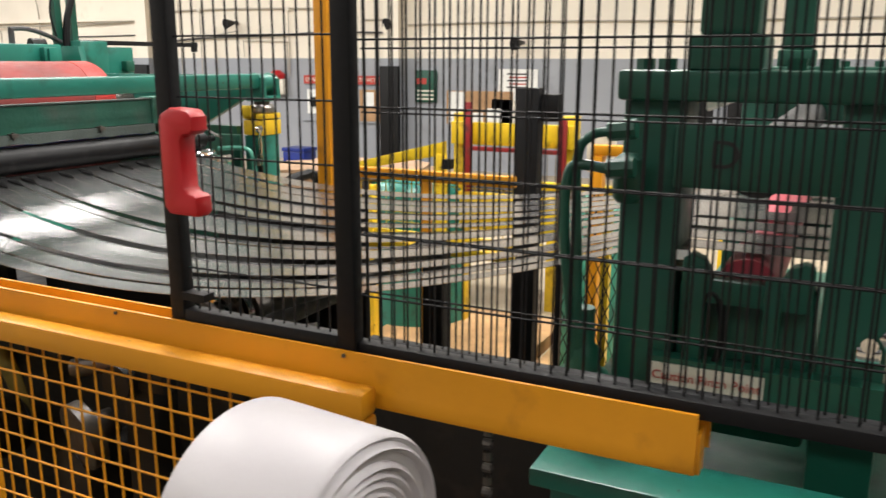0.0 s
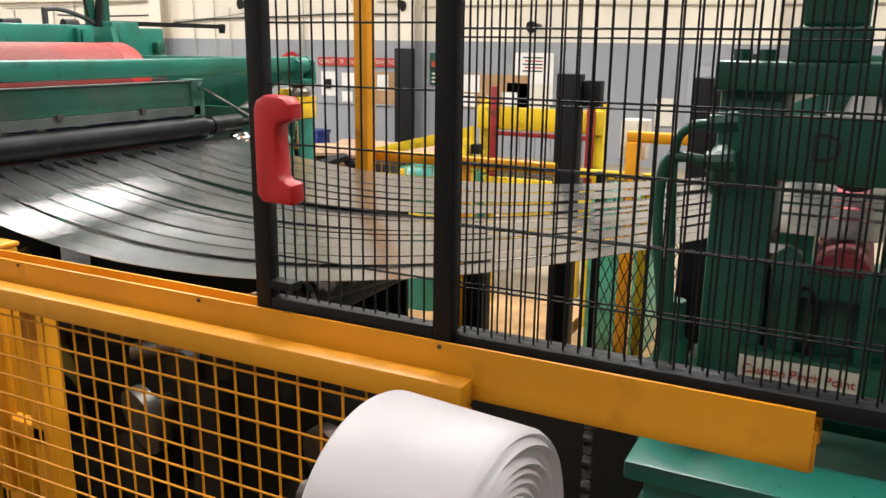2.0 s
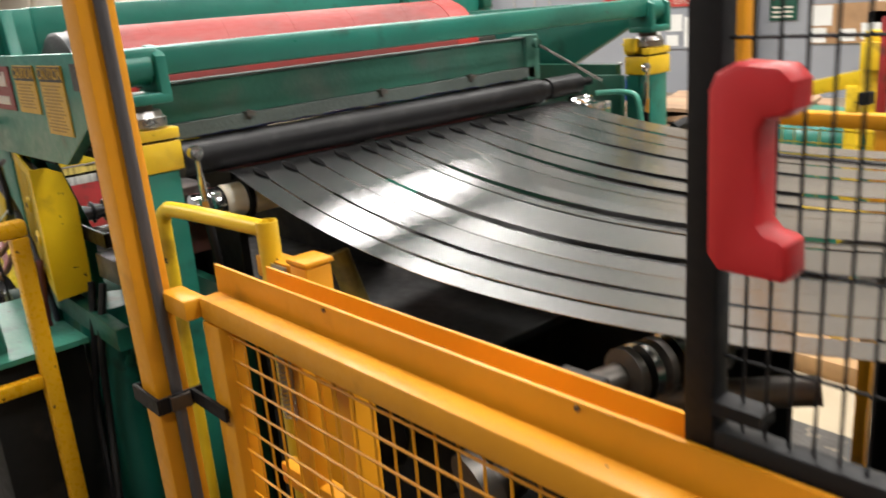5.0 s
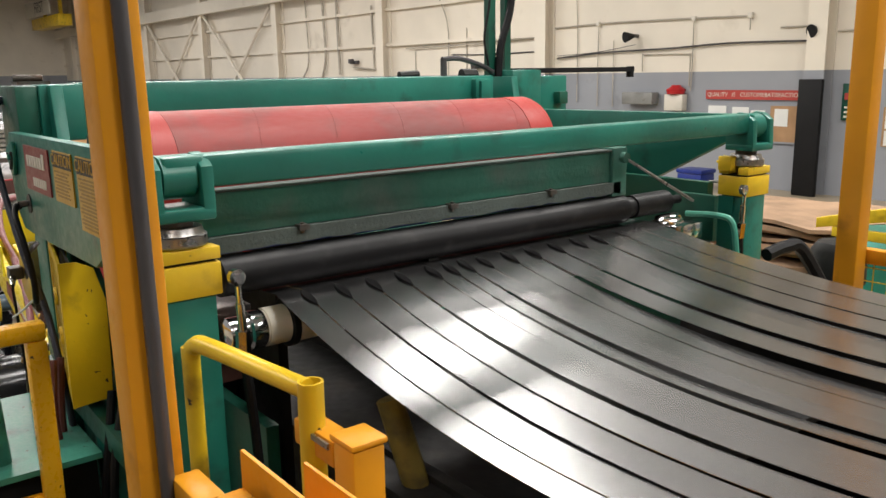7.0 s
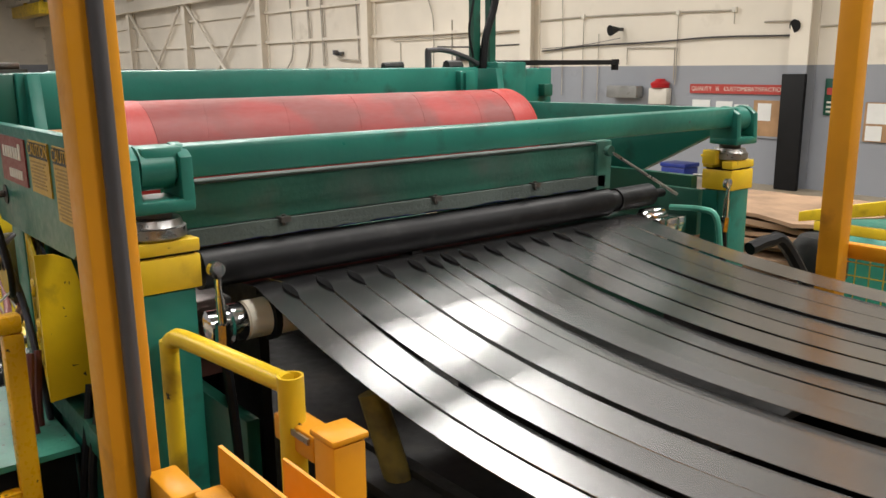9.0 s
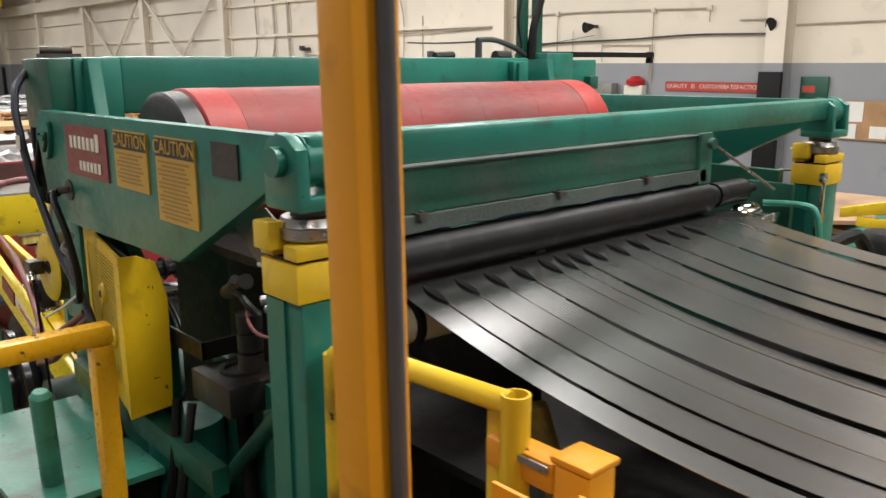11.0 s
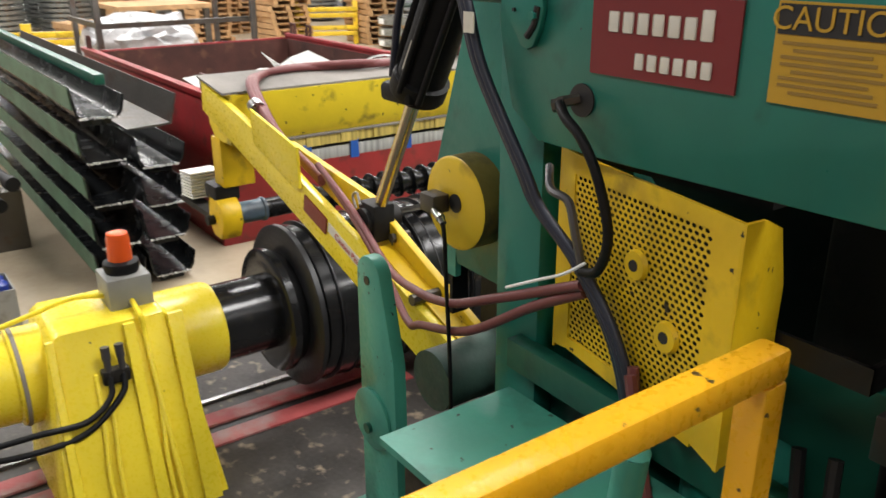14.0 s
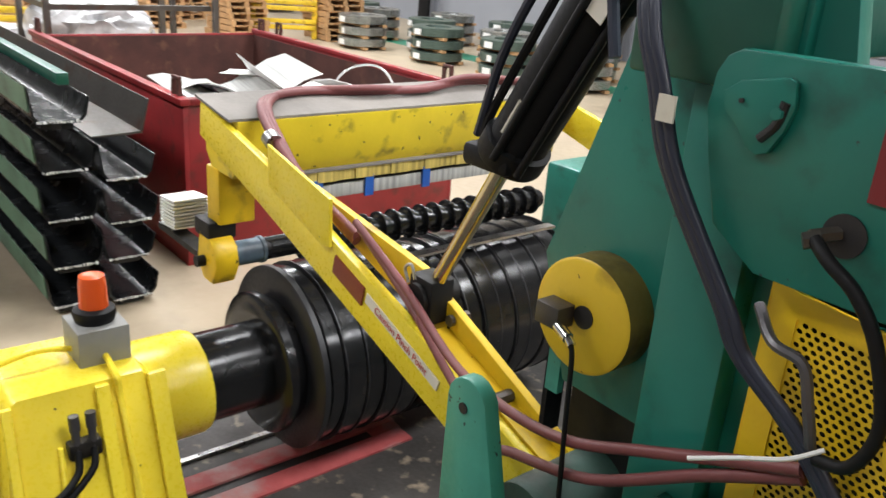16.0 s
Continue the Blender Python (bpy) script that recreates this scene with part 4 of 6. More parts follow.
        part("valve_head", lathe(B(), (-2.91, cy - 0.01, 1.695), (1, 0, 0), [(0, 0.01), (0.002, 0.02), (0.02, 0.02), (0.022, 0.01)], 18), CHROME, t)
        part("valve_hose", sweep(B(), [(-2.91, cy, 1.50), (-2.91, cy + 0.01, 1.40), (-2.93, cy + 0.03, 1.2), (-2.95, cy + 0.05, 0.8)], 0.013, 8), BLACK, t)
    return t


def red_drum():
    d = thing("tension_drum", (-3.985, 2.56, 1.825), "large red urethane drum on the tension stand", "drum")
    part("shell", lathe(B(), (-3.985, 1.56, 1.825), (0, 1, 0), [(0.13, 0.15), (0.13, 0.222), (1.74, 0.222), (1.74, 0.15)], 72), RED, d, "worn greyish-red middle of the drum")
    part("shell_end", lathe(B(), (-3.985, 1.56, 1.825), (0, 1, 0), [(0, 0.15), (0, 0.208), (0.012, 0.2235), (0.128, 0.2235), (0.13, 0.15)], 72), RED_END, d)
    part("shell_end", lathe(B(), (-3.985, 3.30, 1.825), (0, 1, 0), [(0, 0.15), (0.002, 0.2235), (0.13, 0.2235), (0.15, 0.215), (0.165, 0.19), (0.165, 0.1)], 72), RED_END, d)
    for k in range(5):  # spiral joints of the wrap
        y0 = 1.76 + k * 0.31
        pts = [(-3.985 + 0.2225 * math.cos(a), y0 + 0.16 * a / math.pi, 1.825 + 0.2225 * math.sin(a)) for a in [2 * math.pi * i / 24 for i in range(25)]]
        part("wrap_seam", sweep(B(), pts, 0.0006, 5, 2), RED, d)
    part("end_cap", lathe(B(), (-3.985, 1.50, 1.825), (0, 1, 0), [(0, 0.06), (0, 0.20), (0.008, 0.214), (0.062, 0.216)], 64), RUBBER, d, "black drum end cap")
    return d


# ---- the slit strips ----
EDGES = [1.640, 1.718, 1.823, 1.924, 2.026, 2.136, 2.202, 2.262, 2.337, 2.442, 2.543, 2.654, 2.764, 2.864, 2.99, 3.12, 3.25]
DIPS = [0.0, -0.003, 0.002, -0.005, 0.003, -0.002, -0.006, 0.006, -0.003, -0.010, 0.002, 0.004, -0.003, 0.003, -0.002, 0.002]


def slack(x, f, dip):
    """Height of a strip hanging between the tension stand and the pinch stand."""
    low, xc = 1.43 + 0.045 * f + dip, -2.0 + 0.1 * f
    x = min(x, -0.36)
    if x < xc:
        a = (1.583 - low) / (-3.0 - xc) ** 2
    else:
        a = (1.70 - 0.065 * f - low) / (-0.42 - xc) ** 2
    return low + a * (x - xc) ** 2


def strips():
    rnd = random.Random(7)
    out = []
    n = len(EDGES) - 1
    for k in range(n):
        y0, y1 = EDGES[k] + 0.0022, EDGES[k + 1] - 0.0022
        f = (k + 0.5) / n
        dip = DIPS[k]
        t = thing("steel_strip", (-3.1, (y0 + y1) / 2, slack(-3.1, f, dip)), "shiny slit steel strip hanging in a shallow loop", "steel strip", "slit strips")
        bm = B()
        xs = [-3.22 + i * 0.06 for i in range(62)]
        rows = []
        tilt, pinch = rnd.uniform(-0.0012, 0.0012), rnd.uniform(0.0012, 0.0046)
        for x in xs:
            sway = 0.010 * math.sin((x + 3.1) * 1.1) * math.sin(k * 2.3)
            z = slack(x, f, dip) if x > -3.06 else 1.5895
            w = max(0, min(1, (x + 3.0) / 0.8))
            ya, yb = y0 + pinch * w + sway * w * 0.4, y1 - pinch * w + sway * w * 0.4
            za, zb = z + tilt * w, z - tilt * w
            rows.append([bm.verts.new(p) for p in ((x, ya, za), (x, yb, zb), (x, yb, zb - 0.0015), (x, ya, za - 0.0015))])
        for a, b in zip(rows, rows[1:]):
            for i in range(4):
                bm.faces.new((a[i], a[(i + 1) % 4], b[(i + 1) % 4], b[i]))
        bm.faces.new(rows[0])
        bm.faces.new(rows[-1][::-1])
        part("band", bm, STRIP, t)
        out.append(t)
    # separator fingers in the gaps
    for k in range(1, 14):
        y = EDGES[k]
        bm = B()
        prism(bm, [(-3.035, y - 0.003), (-3.015, y - 0.012), (-2.995, y - 0.015), (-2.972, y - 0.011), (-2.948, y + 0.001), (-2.972, y + 0.008), (-2.995, y + 0.010), (-3.015, y + 0.008)], 0.0, 1.0, axis="z")
        for v in bm.verts:
            v.co.z = slack(v.co.x, k / n, 0) + (0.006 - 1.6 * (v.co.x + 2.99) ** 2 if v.co.z > 0.5 else -0.025)
        solid("separator_finger", bm, BLACK, "dark separator finger between two strips", "separator", "separator fingers")
    # frame under the strips, with black sheets standing in for shade
    t = thing("strip_support_frame", (-1.6, 2.5, F), "dark greasy support frame with black shade sheets under the strips", "frame")
    part("cross_tube", rod(B(), (-1.72, 1.5, 1.22), (-1.72, 3.4, 1.22), 0.05, 18), GREASE_SHADE, t)
    part("diagonal", rod(B(), (-2.45, 1.95, 0.3), (-2.75, 1.8, 1.35), 0.035, 10), YELLOW_OILY, t, "greasy yellow diagonal bar")
    part("diagonal", rod(B(), (-2.0, 1.6, 1.18), (-1.35, 1.9, 1.30), 0.03, 10), DULL_STEEL, t)
    part("leg", box(B(), -2.8, -2.7, 2.9, 3.0, F, 1.1, 0.005), GREASE_SHADE, t)
    # black sheets added below the strips so the gaps between them stay dark
    part("far_shade_sheet", box(B(), -2.95, -2.05, 3.30, 3.33, F, 1.41, 0.005), GREASE_SHADE, t)
    part("shade_tray", box(B(), -3.9, -2.25, 1.76, 3.28, 1.10, 1.13, 0.004), GREASE_SHADE, t)
    part("floor_shade_sheet", box(B(), -2.95, -0.55, 1.62, 3.30, F + 0.01, F + 0.06, 0.005), GREASE_SHADE, t)
    part("near_shade_sheet", box(B(), -2.95, 0.5, 1.86, 1.90, F, 1.15, 0.005), GREASE_SHADE, t, "black sheet standing in for shade below the strips")
    part("leg", box(B(), -1.75, -1.65, 1.55, 1.65, F, 1.2, 0.005), GREASE_SHADE, t)
    part("leg", box(B(), -1.75, -1.65, 3.3, 3.4, F, 1.2, 0.005), GREASE_SHADE, t)
    for i in range(7):
        part("roll_ring", lathe(B(), (-1.60 + 0.008 * i, 1.63 + i * 0.035, 1.352), (0.22, 1, 0.0), [(0, 0.03), (0.004, 0.055), (0.022, 0.055), (0.026, 0.03)], 20), CHROME if i % 2 else DULL_STEEL, t)
    part("roller_shaft", rod(B(), (-1.63, 1.52, 1.352), (-1.40, 2.55, 1.352), 0.028, 16), DULL_STEEL, t)
    part("roller_bracket", box(B(), -1.68, -1.58, 1.53, 1.57, 1.2, 1.38, 0.004), GREASE_SHADE, t)
    part("back_panel", box(B(), -3.0, -1.9, 2.3, 2.34, F, 1.25), GREASE_SHADE, t)
    for x, y in ((-2.5, 1.5), (-1.9, 1.5), (-1.3, 1.55)):
        part("gear", lathe(B(), (x, y, 1.02), (0.3, 1, 0.2), [(0, 0.04), (0.01, 0.10), (0.05, 0.10), (0.06, 0.05), (0.12, 0.04)], 22), DULL_STEEL, t)
        part("motor", lathe(B(), (x - 0.12, y + 0.05, 0.82), (0.2, 1, 0), [(0, 0.05), (0.02, 0.11), (0.25, 0.11), (0.28, 0.06)], 22), GREASE_SHADE, t)
    return out


# ---- yellow guard along the line ----
def guard_rail():
    t = thing("guard_panel", (-1.6, 1.22, F), "yellow-orange wire mesh guard panel beside the line", "guard panel")
    part("top_rail", box(B(), -2.27, -0.728, 1.14, 1.19, 1.463, 1.513, 0.008), ORANGE, t)
    part("end_rail", box(B(), -0.778, -0.728, 1.14, 1.19, F, 1.462, 0.006), ORANGE, t)
    part("left_rail", box(B(), -2.27, -2.20, 1.14, 1.19, F, 1.462, 0.006), ORANGE, t)
    part("mid_post", box(B(), -1.98, -1.92, 1.24, 1.30, F, 1.44, 0.006), ORANGE, t)
    part("inner_rail", box(B(), -2.22, -1.93, 1.24, 1.28, 1.06, 1.11, 0.005), ORANGE, t)
    part("inner_post", box(B(), -2.12, -2.07, 1.23, 1.27, 0.9, 1.44, 0.005), ORANGE, t)
    part("rail_return", box(B(), -2.385, -2.271, 1.11, 1.16, 1.466, 1.51, 0.006), ORANGE, t)
    part("spring", sweep(B(), [(-2.095 + 0.013 * math.cos(a * 0.7), 1.215 + 0.013 * math.sin(a * 0.7), 1.27 + a * 0.0011) for a in range(150)], 0.0022, 5, 1), STEEL, t)
    bm = B()
    x = -2.20
    while x < -0.76:
        rod(bm, (x, 1.166, 0.2), (x, 1.166, 1.47), 0.0028, 5)
        x += 0.0508
    z = 0.22
    while z < 1.46:
        rod(bm, (-2.21, 1.162, z), (-0.75, 1.162, z), 0.0028, 5)
        z += 0.0508
    part("wire_mesh", bm, ORANGE, t, "yellow welded wire mesh")
    # long ledge beam
    b = thing("ledge_beam", (-1.25, 1.2, 1.46), "long yellow-orange formed steel ledge", "beam")
    part("web", prism(B(), [(1.200, 1.560), (1.207, 1.560), (1.207, 1.490), (1.222, 1.482), (1.222, 1.466), (1.20, 1.466), (1.196, 1.478), (1.200, 1.495)], -2.30, -0.20, axis="x"), ORANGE, b)
    part("back_plate", box(B(), -2.20, -0.19, 1.262, 1.268, 1.486, 1.556), ORANGE, b)
    part("shelf", box(B(), -2.20, -0.21, 1.208, 1.262, 1.4855, 1.489), ORANGE, b)
    part("end_lip", box(B(), -0.20, -0.194, 1.205, 1.24, 1.466, 1.53), ORANGE, b)
    bm = B()
    for i in range(3):
        rod(bm, (-1.9 + 0.55 * i, 1.197, 1.552), (-1.9 + 0.55 * i, 1.201, 1.552), 0.004, 8)
    part("rivet", bm, DULL_STEEL, b)
    # capped post behind the ledge and bent tube guard
    p = thing("capped_post", (-2.14, 1.36, F), "yellow square post with a welded cap", "post")
    part("tube", box(B(), -2.365, -2.292, 1.41, 1.48, F, 1.49, 0.006), ORANGE, p)
    part("cap", box(B(), -2.370, -2.287, 1.405, 1.485, 1.491, 1.505, 0.005), ORANGE, p)
    part("arm", box(B(), -2.52, -2.366, 1.41, 1.465, 1.43, 1.485, 0.006), ORANGE, p)
    part("arm_edge", box(B(), -2.47, -2.375, 1.404, 1.409, 1.468, 1.480), STEEL, p)
    p = thing("tube_guard", (-2.7, 1.4, F), "bent yellow pipe guard by the jack post", "pipe guard")
    part("pipe", sweep(B(), [(-2.885, 1.345, 0.4), (-2.885, 1.345, 1.45), (-2.882, 1.346, 1.535), (-2.86, 1.35, 1.562), (-2.80, 1.36, 1.570), (-2.47, 1.418, 1.558)], 0.021, 14, 8), YELLOW, p)
    part("end_post", lathe(B(), (-2.458, 1.42, 0.4), (0, 0, 1), [(0, 0.026), (1.178, 0.026), (1.178, 0.021), (1.15, 0.021), (1.15, 0.001)], 22), YELLOW, p)
    part("plate", box(B(), -2.535, -2.485, 1.43, 1.44, 0.9, 1.545), YELLOW, p)
    part("foot", box(B(), -2.91, -2.43, 1.32, 1.45, F, 0.42), YELLOW, p)
    # tall post with strapped conduit
    p = thing("tall_post", (-2.47, 1.115, F), "tall yellow-orange square post with strapped grey conduit", "post")
    part("tube", box(B(), -2.466, -2.388, 1.062, 1.140, F, 4.0, 0.009), ORANGE, p)
    part("conduit", rod(B(), (-2.375, 1.104, F), (-2.375, 1.104, 4.0), 0.0125, 14), CONDUIT, p, "grey conduit")
    bm = B()
    box(bm, -2.478, -2.350, 1.048, 1.055, 1.255, 1.29)
    box(bm, -2.356, -2.349, 1.055, 1.150, 1.255, 1.29)
    box(bm, -2.349, -2.20, 1.125, 1.133, 1.26, 1.29)
    box(bm, -2.478, -2.471, 1.055, 1.150, 1.255, 1.29)
    part("strap", bm, BLACK, p, "black rubber strap")
    lean = Matrix.Translation((-2.43, 1.10, 1.3)) @ Matrix.Shear("XY", 4, (-0.024, 0.0)) @ Matrix.Translation((2.43, -1.10, -1.3))
    for ob in p.children:
        ob.data.transform(lean)
    part("strap_plate", box(B(), -2.347, -2.339, 1.075, 1.12, 1.257, 1.288), DULL_STEEL, p)
    # hand rail in front of the stand
    p = thing("hand_rail", (-3.78, 0.7, F), "yellow-orange square-tube hand rail with chipped paint", "hand rail")
    part("top_rail", box(B(), -3.775, -3.718, -1.6, 1.215, 1.390, 1.447, 0.010), RAIL, p)
    part("post", box(B(), -3.775, -3.718, 1.158, 1.215, F, 1.390, 0.008), RAIL, p)
    part("mid_rail", box(B(), -3.77, -3.723, -1.6, 1.158, 0.84, 0.89, 0.008), RAIL, p)
    part("post", box(B(), -3.775, -3.718, -1.6, -1.545, F, 1.390, 0.008), RAIL, p)


def safety_fence():
    """Black welded-mesh fence with a gate above the ledge."""
    t = thing("safety_gate", (-1.0, 1.235, 1.55), "black welded-mesh safety gate leaf", "gate")
    for a in ((-1.221, -1.185), (-0.832, -0.795)):
        part("stile", box(B(), a[0], a[1], 1.22, 1.25, 1.545, 2.78, 0.003), BLACK, t)
    part("bottom_rail", box(B(), -1.185, -0.832, 1.22, 1.25, 1.545, 1.580, 0.003), BLACK, t)
    part("top_rail", box(B(), -1.185, -0.832, 1.22, 1.25, 2.75, 2.78, 0.003), BLACK, t)
    bm = B()
    for i in range(1, 14):
        x = -1.185 + i * 0.0253
        rod(bm, (x, 1.235, 1.575), (x, 1.235, 2.75), 0.0020, 5)
    for i in range(11):
        z = 1.660 + i * 0.1086
        rod(bm, (-1.185, 1.239, z), (-0.832, 1.239, z), 0.0020, 5)
    part("wire_mesh", bm, BLACK, t)
    bm = B()
    prism(bm, [(-1.170, 1.792), (-1.158, 1.777), (-1.096, 1.776), (-1.090, 1.784), (-1.092, 1.812), (-1.099, 1.817), (-1.112, 1.819), (-1.120, 1.828), (-1.122, 1.912), (-1.116, 1.921), (-1.099, 1.924), (-1.091, 1.931), (-1.091, 1.955), (-1.103, 1.967), (-1.146, 1.970), (-1.165, 1.960), (-1.171, 1.945)], 1.170, 1.215, 0.009)
    part("pull_handle", bm, RED_HANDLE, t, "red moulded pull handle")
    for z in (1.80, 1.925):
        part("handle_mount", box(B(), -1.19, -1.14, 1.212, 1.224, z - 0.02, z + 0.02), BLACK, t)
    part("latch_bolt", box(B(), -1.185, -1.13, 1.215, 1.245, 1.60, 1.615), BLACK, t)
    for ob in t.children:
        ob.data.transform(Matrix.Translation((0.011, -0.009, 0.002)))
    f = thing("fence_panel", (0, 1.235, 1.55), "black welded-mesh fence panel", "fence panel", "mesh fence")
    part("bottom_rail", box(B(), -0.795, 1.3, 1.22, 1.25, 1.545, 1.572, 0.003), BLACK, f)
    bm = B()
    for i in range(1, 80):
        x = -0.795 + i * 0.0258
        rod(bm, (x, 1.235, 1.57), (x, 1.235, 2.78), 0.0020, 5)
    for i in range(11):
        z = 1.653 + i * 0.1086
        rod(bm, (-0.795, 1.239, z), (1.3, 1.239, z), 0.0020, 5)
    part("wire_mesh", bm, BLACK, f)
    part("stile", box(B(), 1.27, 1.3, 1.22, 1.25, 1.572, 2.78, 0.003), BLACK, f)
    f2 = thing("fence_panel", (0, 1.30, 1.55), "black welded-mesh fence panel behind another", "fence panel", "mesh fence")
    bm = B()
    for i in range(80):
        x = -0.82 + i * 0.0258 + 0.008
        rod(bm, (x, 1.30, 1.55), (x, 1.30, 2.78), 0.0018, 5)
    for i in range(11):
        z = 1.640 + i * 0.1086
        rod(bm, (-0.82, 1.304, z), (1.3, 1.304, z), 0.0018, 5)
    part("wire_mesh", bm, BLACK, f2)
    part("bottom_rail", box(B(), -0.81, 1.3, 1.29, 1.315, 1.53, 1.555, 0.003), BLACK, f2)


def paper_roll():
    c = Vector((-0.697, 0.80, 1.494))
    t = thing("wrap_roll", c, "thick white roll of wrapping on a spindle", "roll")
    prof = [(0, 0.03), (0, 0.133), (0.006, 0.144), (0.012, 0.147), (0.195, 0.147), (0.202, 0.144)]
    for i in range(9):
        r = 0.142 - i * 0.0115
        prof += [(0.205 + 0.004 * (i % 2) + 0.003 * math.sin(i * 2.1), r), (0.201, r - 0.005)]
    prof += [(0.204, 0.032)]
    part("wound_sheet", lathe(B(), c, (1, -0.12, 0.0), prof, 72), PAPER, t)
    part("core", rod(B(), c + Vector((-0.03, 0.004, 0)), c + Vector((0.208, -0.025, 0)), 0.028, 20), CARD, t)
    s = thing("roll_stand", (-0.6, 0.8, F), "plain dark steel roll stand", "stand")
    part("column", box(B(), -0.78, -0.74, 0.74, 0.80, F, 1.495, 0.004), GREASE_SHADE, s)
    part("foot", box(B(), -0.9, -0.4, 0.6, 0.95, F, F + 0.03, 0.004), GREASE_SHADE, s)
    part("spindle", rod(B(), (-0.78, 0.775, 1.495), (-0.70, 0.775, 1.495), 0.018, 14), DULL_STEEL, s)


# ---- pinch stand ----
def pinch_stand():
    t = thing("pinch_stand", (-0.2, 2.5, F), "dark green pinch roll stand with strips passing through", "machine")
    for y in (1.60, 3.42):
        part("left_column", box(box(B(), -0.43, -0.315, y, y + 0.14, F, 1.99, 0.008), -0.46, -0.30, y - 0.02, y + 0.16, F, 1.44, 0.01), GREEN_DARK, t)
        part("right_column", box(B(), -0.06, 0.05, y, y + 0.14, F, 1.99, 0.008), GREEN_DARK, t)
        bm = B()
        box(bm, -0.44, 0.10, y - 0.02, y + 0.16, 1.985, 2.04, 0.008)
        box(bm, -0.32, -0.19, y - 0.01, y + 0.15, 2.04, 2.10, 0.006)
        part("top_plate", bm, GREEN_DARK, t)
        part("screw_tower", box(B(), -0.305, -0.205, y + 0.01, y + 0.13, 2.10, 2.75, 0.008), GREEN_DARK, t)
        part("slide_block", box(B(), -0.31, -0.07, y + 0.015, y + 0.12, 1.83, 1.94, 0.01), GREEN_DARK, t)
        part("lower_block", box(B(), -0.31, -0.07, y + 0.015, y + 0.12, 1.35, 1.65, 0.01), GREEN_DARK, t)
        for x in (-0.40, -0.36, -0.14, -0.09, 0.02):
            part("bolt_head", rod(B(), (x, y + 0.03, 2.04), (x, y + 0.03, 2.06), 0.018, 6), GREEN_DARK, t)
        part("knuckle_plate", rod(B(), (-0.19, y - 0.005, 1.45), (-0.19, y + 0.02, 1.45), 0.06, 24), GREASE_SHADE, t)
    lettering("mark", "D", 0.072, Matrix.Translation((-0.241, 1.582, 1.891)) @ FACE_S, INK, t, "painted black letter")
    lab = part("pinch_label", box(B(), -0.345, -0.14, 1.555, 1.56, 1.452, 1.50), LABEL_WHITE, t, "white label with red lettering")
    lettering("lettering", "Caution Pinch Point", 0.024, Matrix.Translation((-0.242, 1.553, 1.477)) @ FACE_S, INK_RED, t)
    part("label_back", box(B(), -0.35, 0.1, 1.561, 1.60, 1.40, 1.51), GREEN_DARK, t)
    part("upper_roll", rod(B(), (-0.19, 1.65, 1.865), (-0.19, 3.6, 1.865), 0.055, 28), RUBBER, t)
    part("lower_roll", rod(B(), (-0.19, 1.625, 1.645), (-0.19, 3.6, 1.645), 0.055, 28), RUST_RED, t, "dull red lower pinch roll")
    part("bright_cap", rod(box(B(), 0.0, 0.04, 1.585, 1.60, 1.545, 1.575, 0.004), (0.02, 1.58, 1.58), (0.02, 1.60, 1.58), 0.014, 14), CHROME, t)
    part("hanging_loop", sweep(B(), [(-0.245 + 0.022 * math.sin(a), 1.585, 1.565 + 0.075 * math.cos(a)) for a in [math.tau * i / 16 for i in range(17)]], 0.007, 8, 2), BLACK, t)
    part("link_bar", box(B(), -0.285, -0.255, 1.575, 1.60, 1.50, 1.69, 0.004), GREEN_DARK, t)
    part("link_bar", box(B(), -0.155, -0.125, 1.575, 1.60, 1.50, 1.68, 0.004), GREEN_DARK, t)
    part("front_plate", box(B(), -0.33, -0.05, 1.585, 1.599, 1.83, 1.945, 0.004), GREEN_DARK, t)
    part("white_tag", box(B(), -0.315, -0.29, 1.59, 1.598, 1.695, 1.712), WHITE, t)
    part("bearing_cap", prism(B(), [(-0.30, 1.62), (-0.30, 1.70), (-0.285, 1.71), (-0.262, 1.70), (-0.245, 1.665), (-0.135, 1.665), (-0.115, 1.70), (-0.09, 1.71), (-0.075, 1.70), (-0.075, 1.62)], 1.580, 1.620, 0.004), GREEN_DARK, t)
    part("wing_handle", lathe(B(), (0.055, 1.56, 1.60), (0, 1, 0), [(0, 0.008), (0.004, 0.022), (0.02, 0.022), (0.03, 0.012)], 6), CHROME, t, "bright steel knob")
    part("diag_bar", rod(B(), (-0.33, 1.9, 1.97), (-0.2, 1.9, 2.02), 0.02, 8), LABEL_WHITE, t)
    # green pipe run and cylinder beside the stand
    part("pipe", sweep(B(), [(-0.478, 1.5, 1.50), (-0.49, 1.5, 1.62), (-0.502, 1.5, 1.71), (-0.506, 1.5, 1.80), (-0.498, 1.5, 1.862), (-0.47, 1.5, 1.872), (-0.42, 1.5, 1.867), (-0.385, 1.52, 1.872)], 0.010, 10), GREEN_DARK, t)
    part("pipe", sweep(B(), [(-0.47, 1.5, 1.52), (-0.478, 1.5, 1.70), (-0.485, 1.5, 1.88), (-0.46, 1.5, 1.925), (-0.42, 1.5, 1.934), (-0.385, 1.52, 1.94)], 0.009, 10), GREEN_DARK, t)
    part("fitting", rod(rod(B(), (-0.43, 1.5, 1.867), (-0.38, 1.5, 1.872), 0.018, 8), (-0.43, 1.5, 1.934), (-0.38, 1.5, 1.94), 0.018, 8), GREEN_DARK, t)
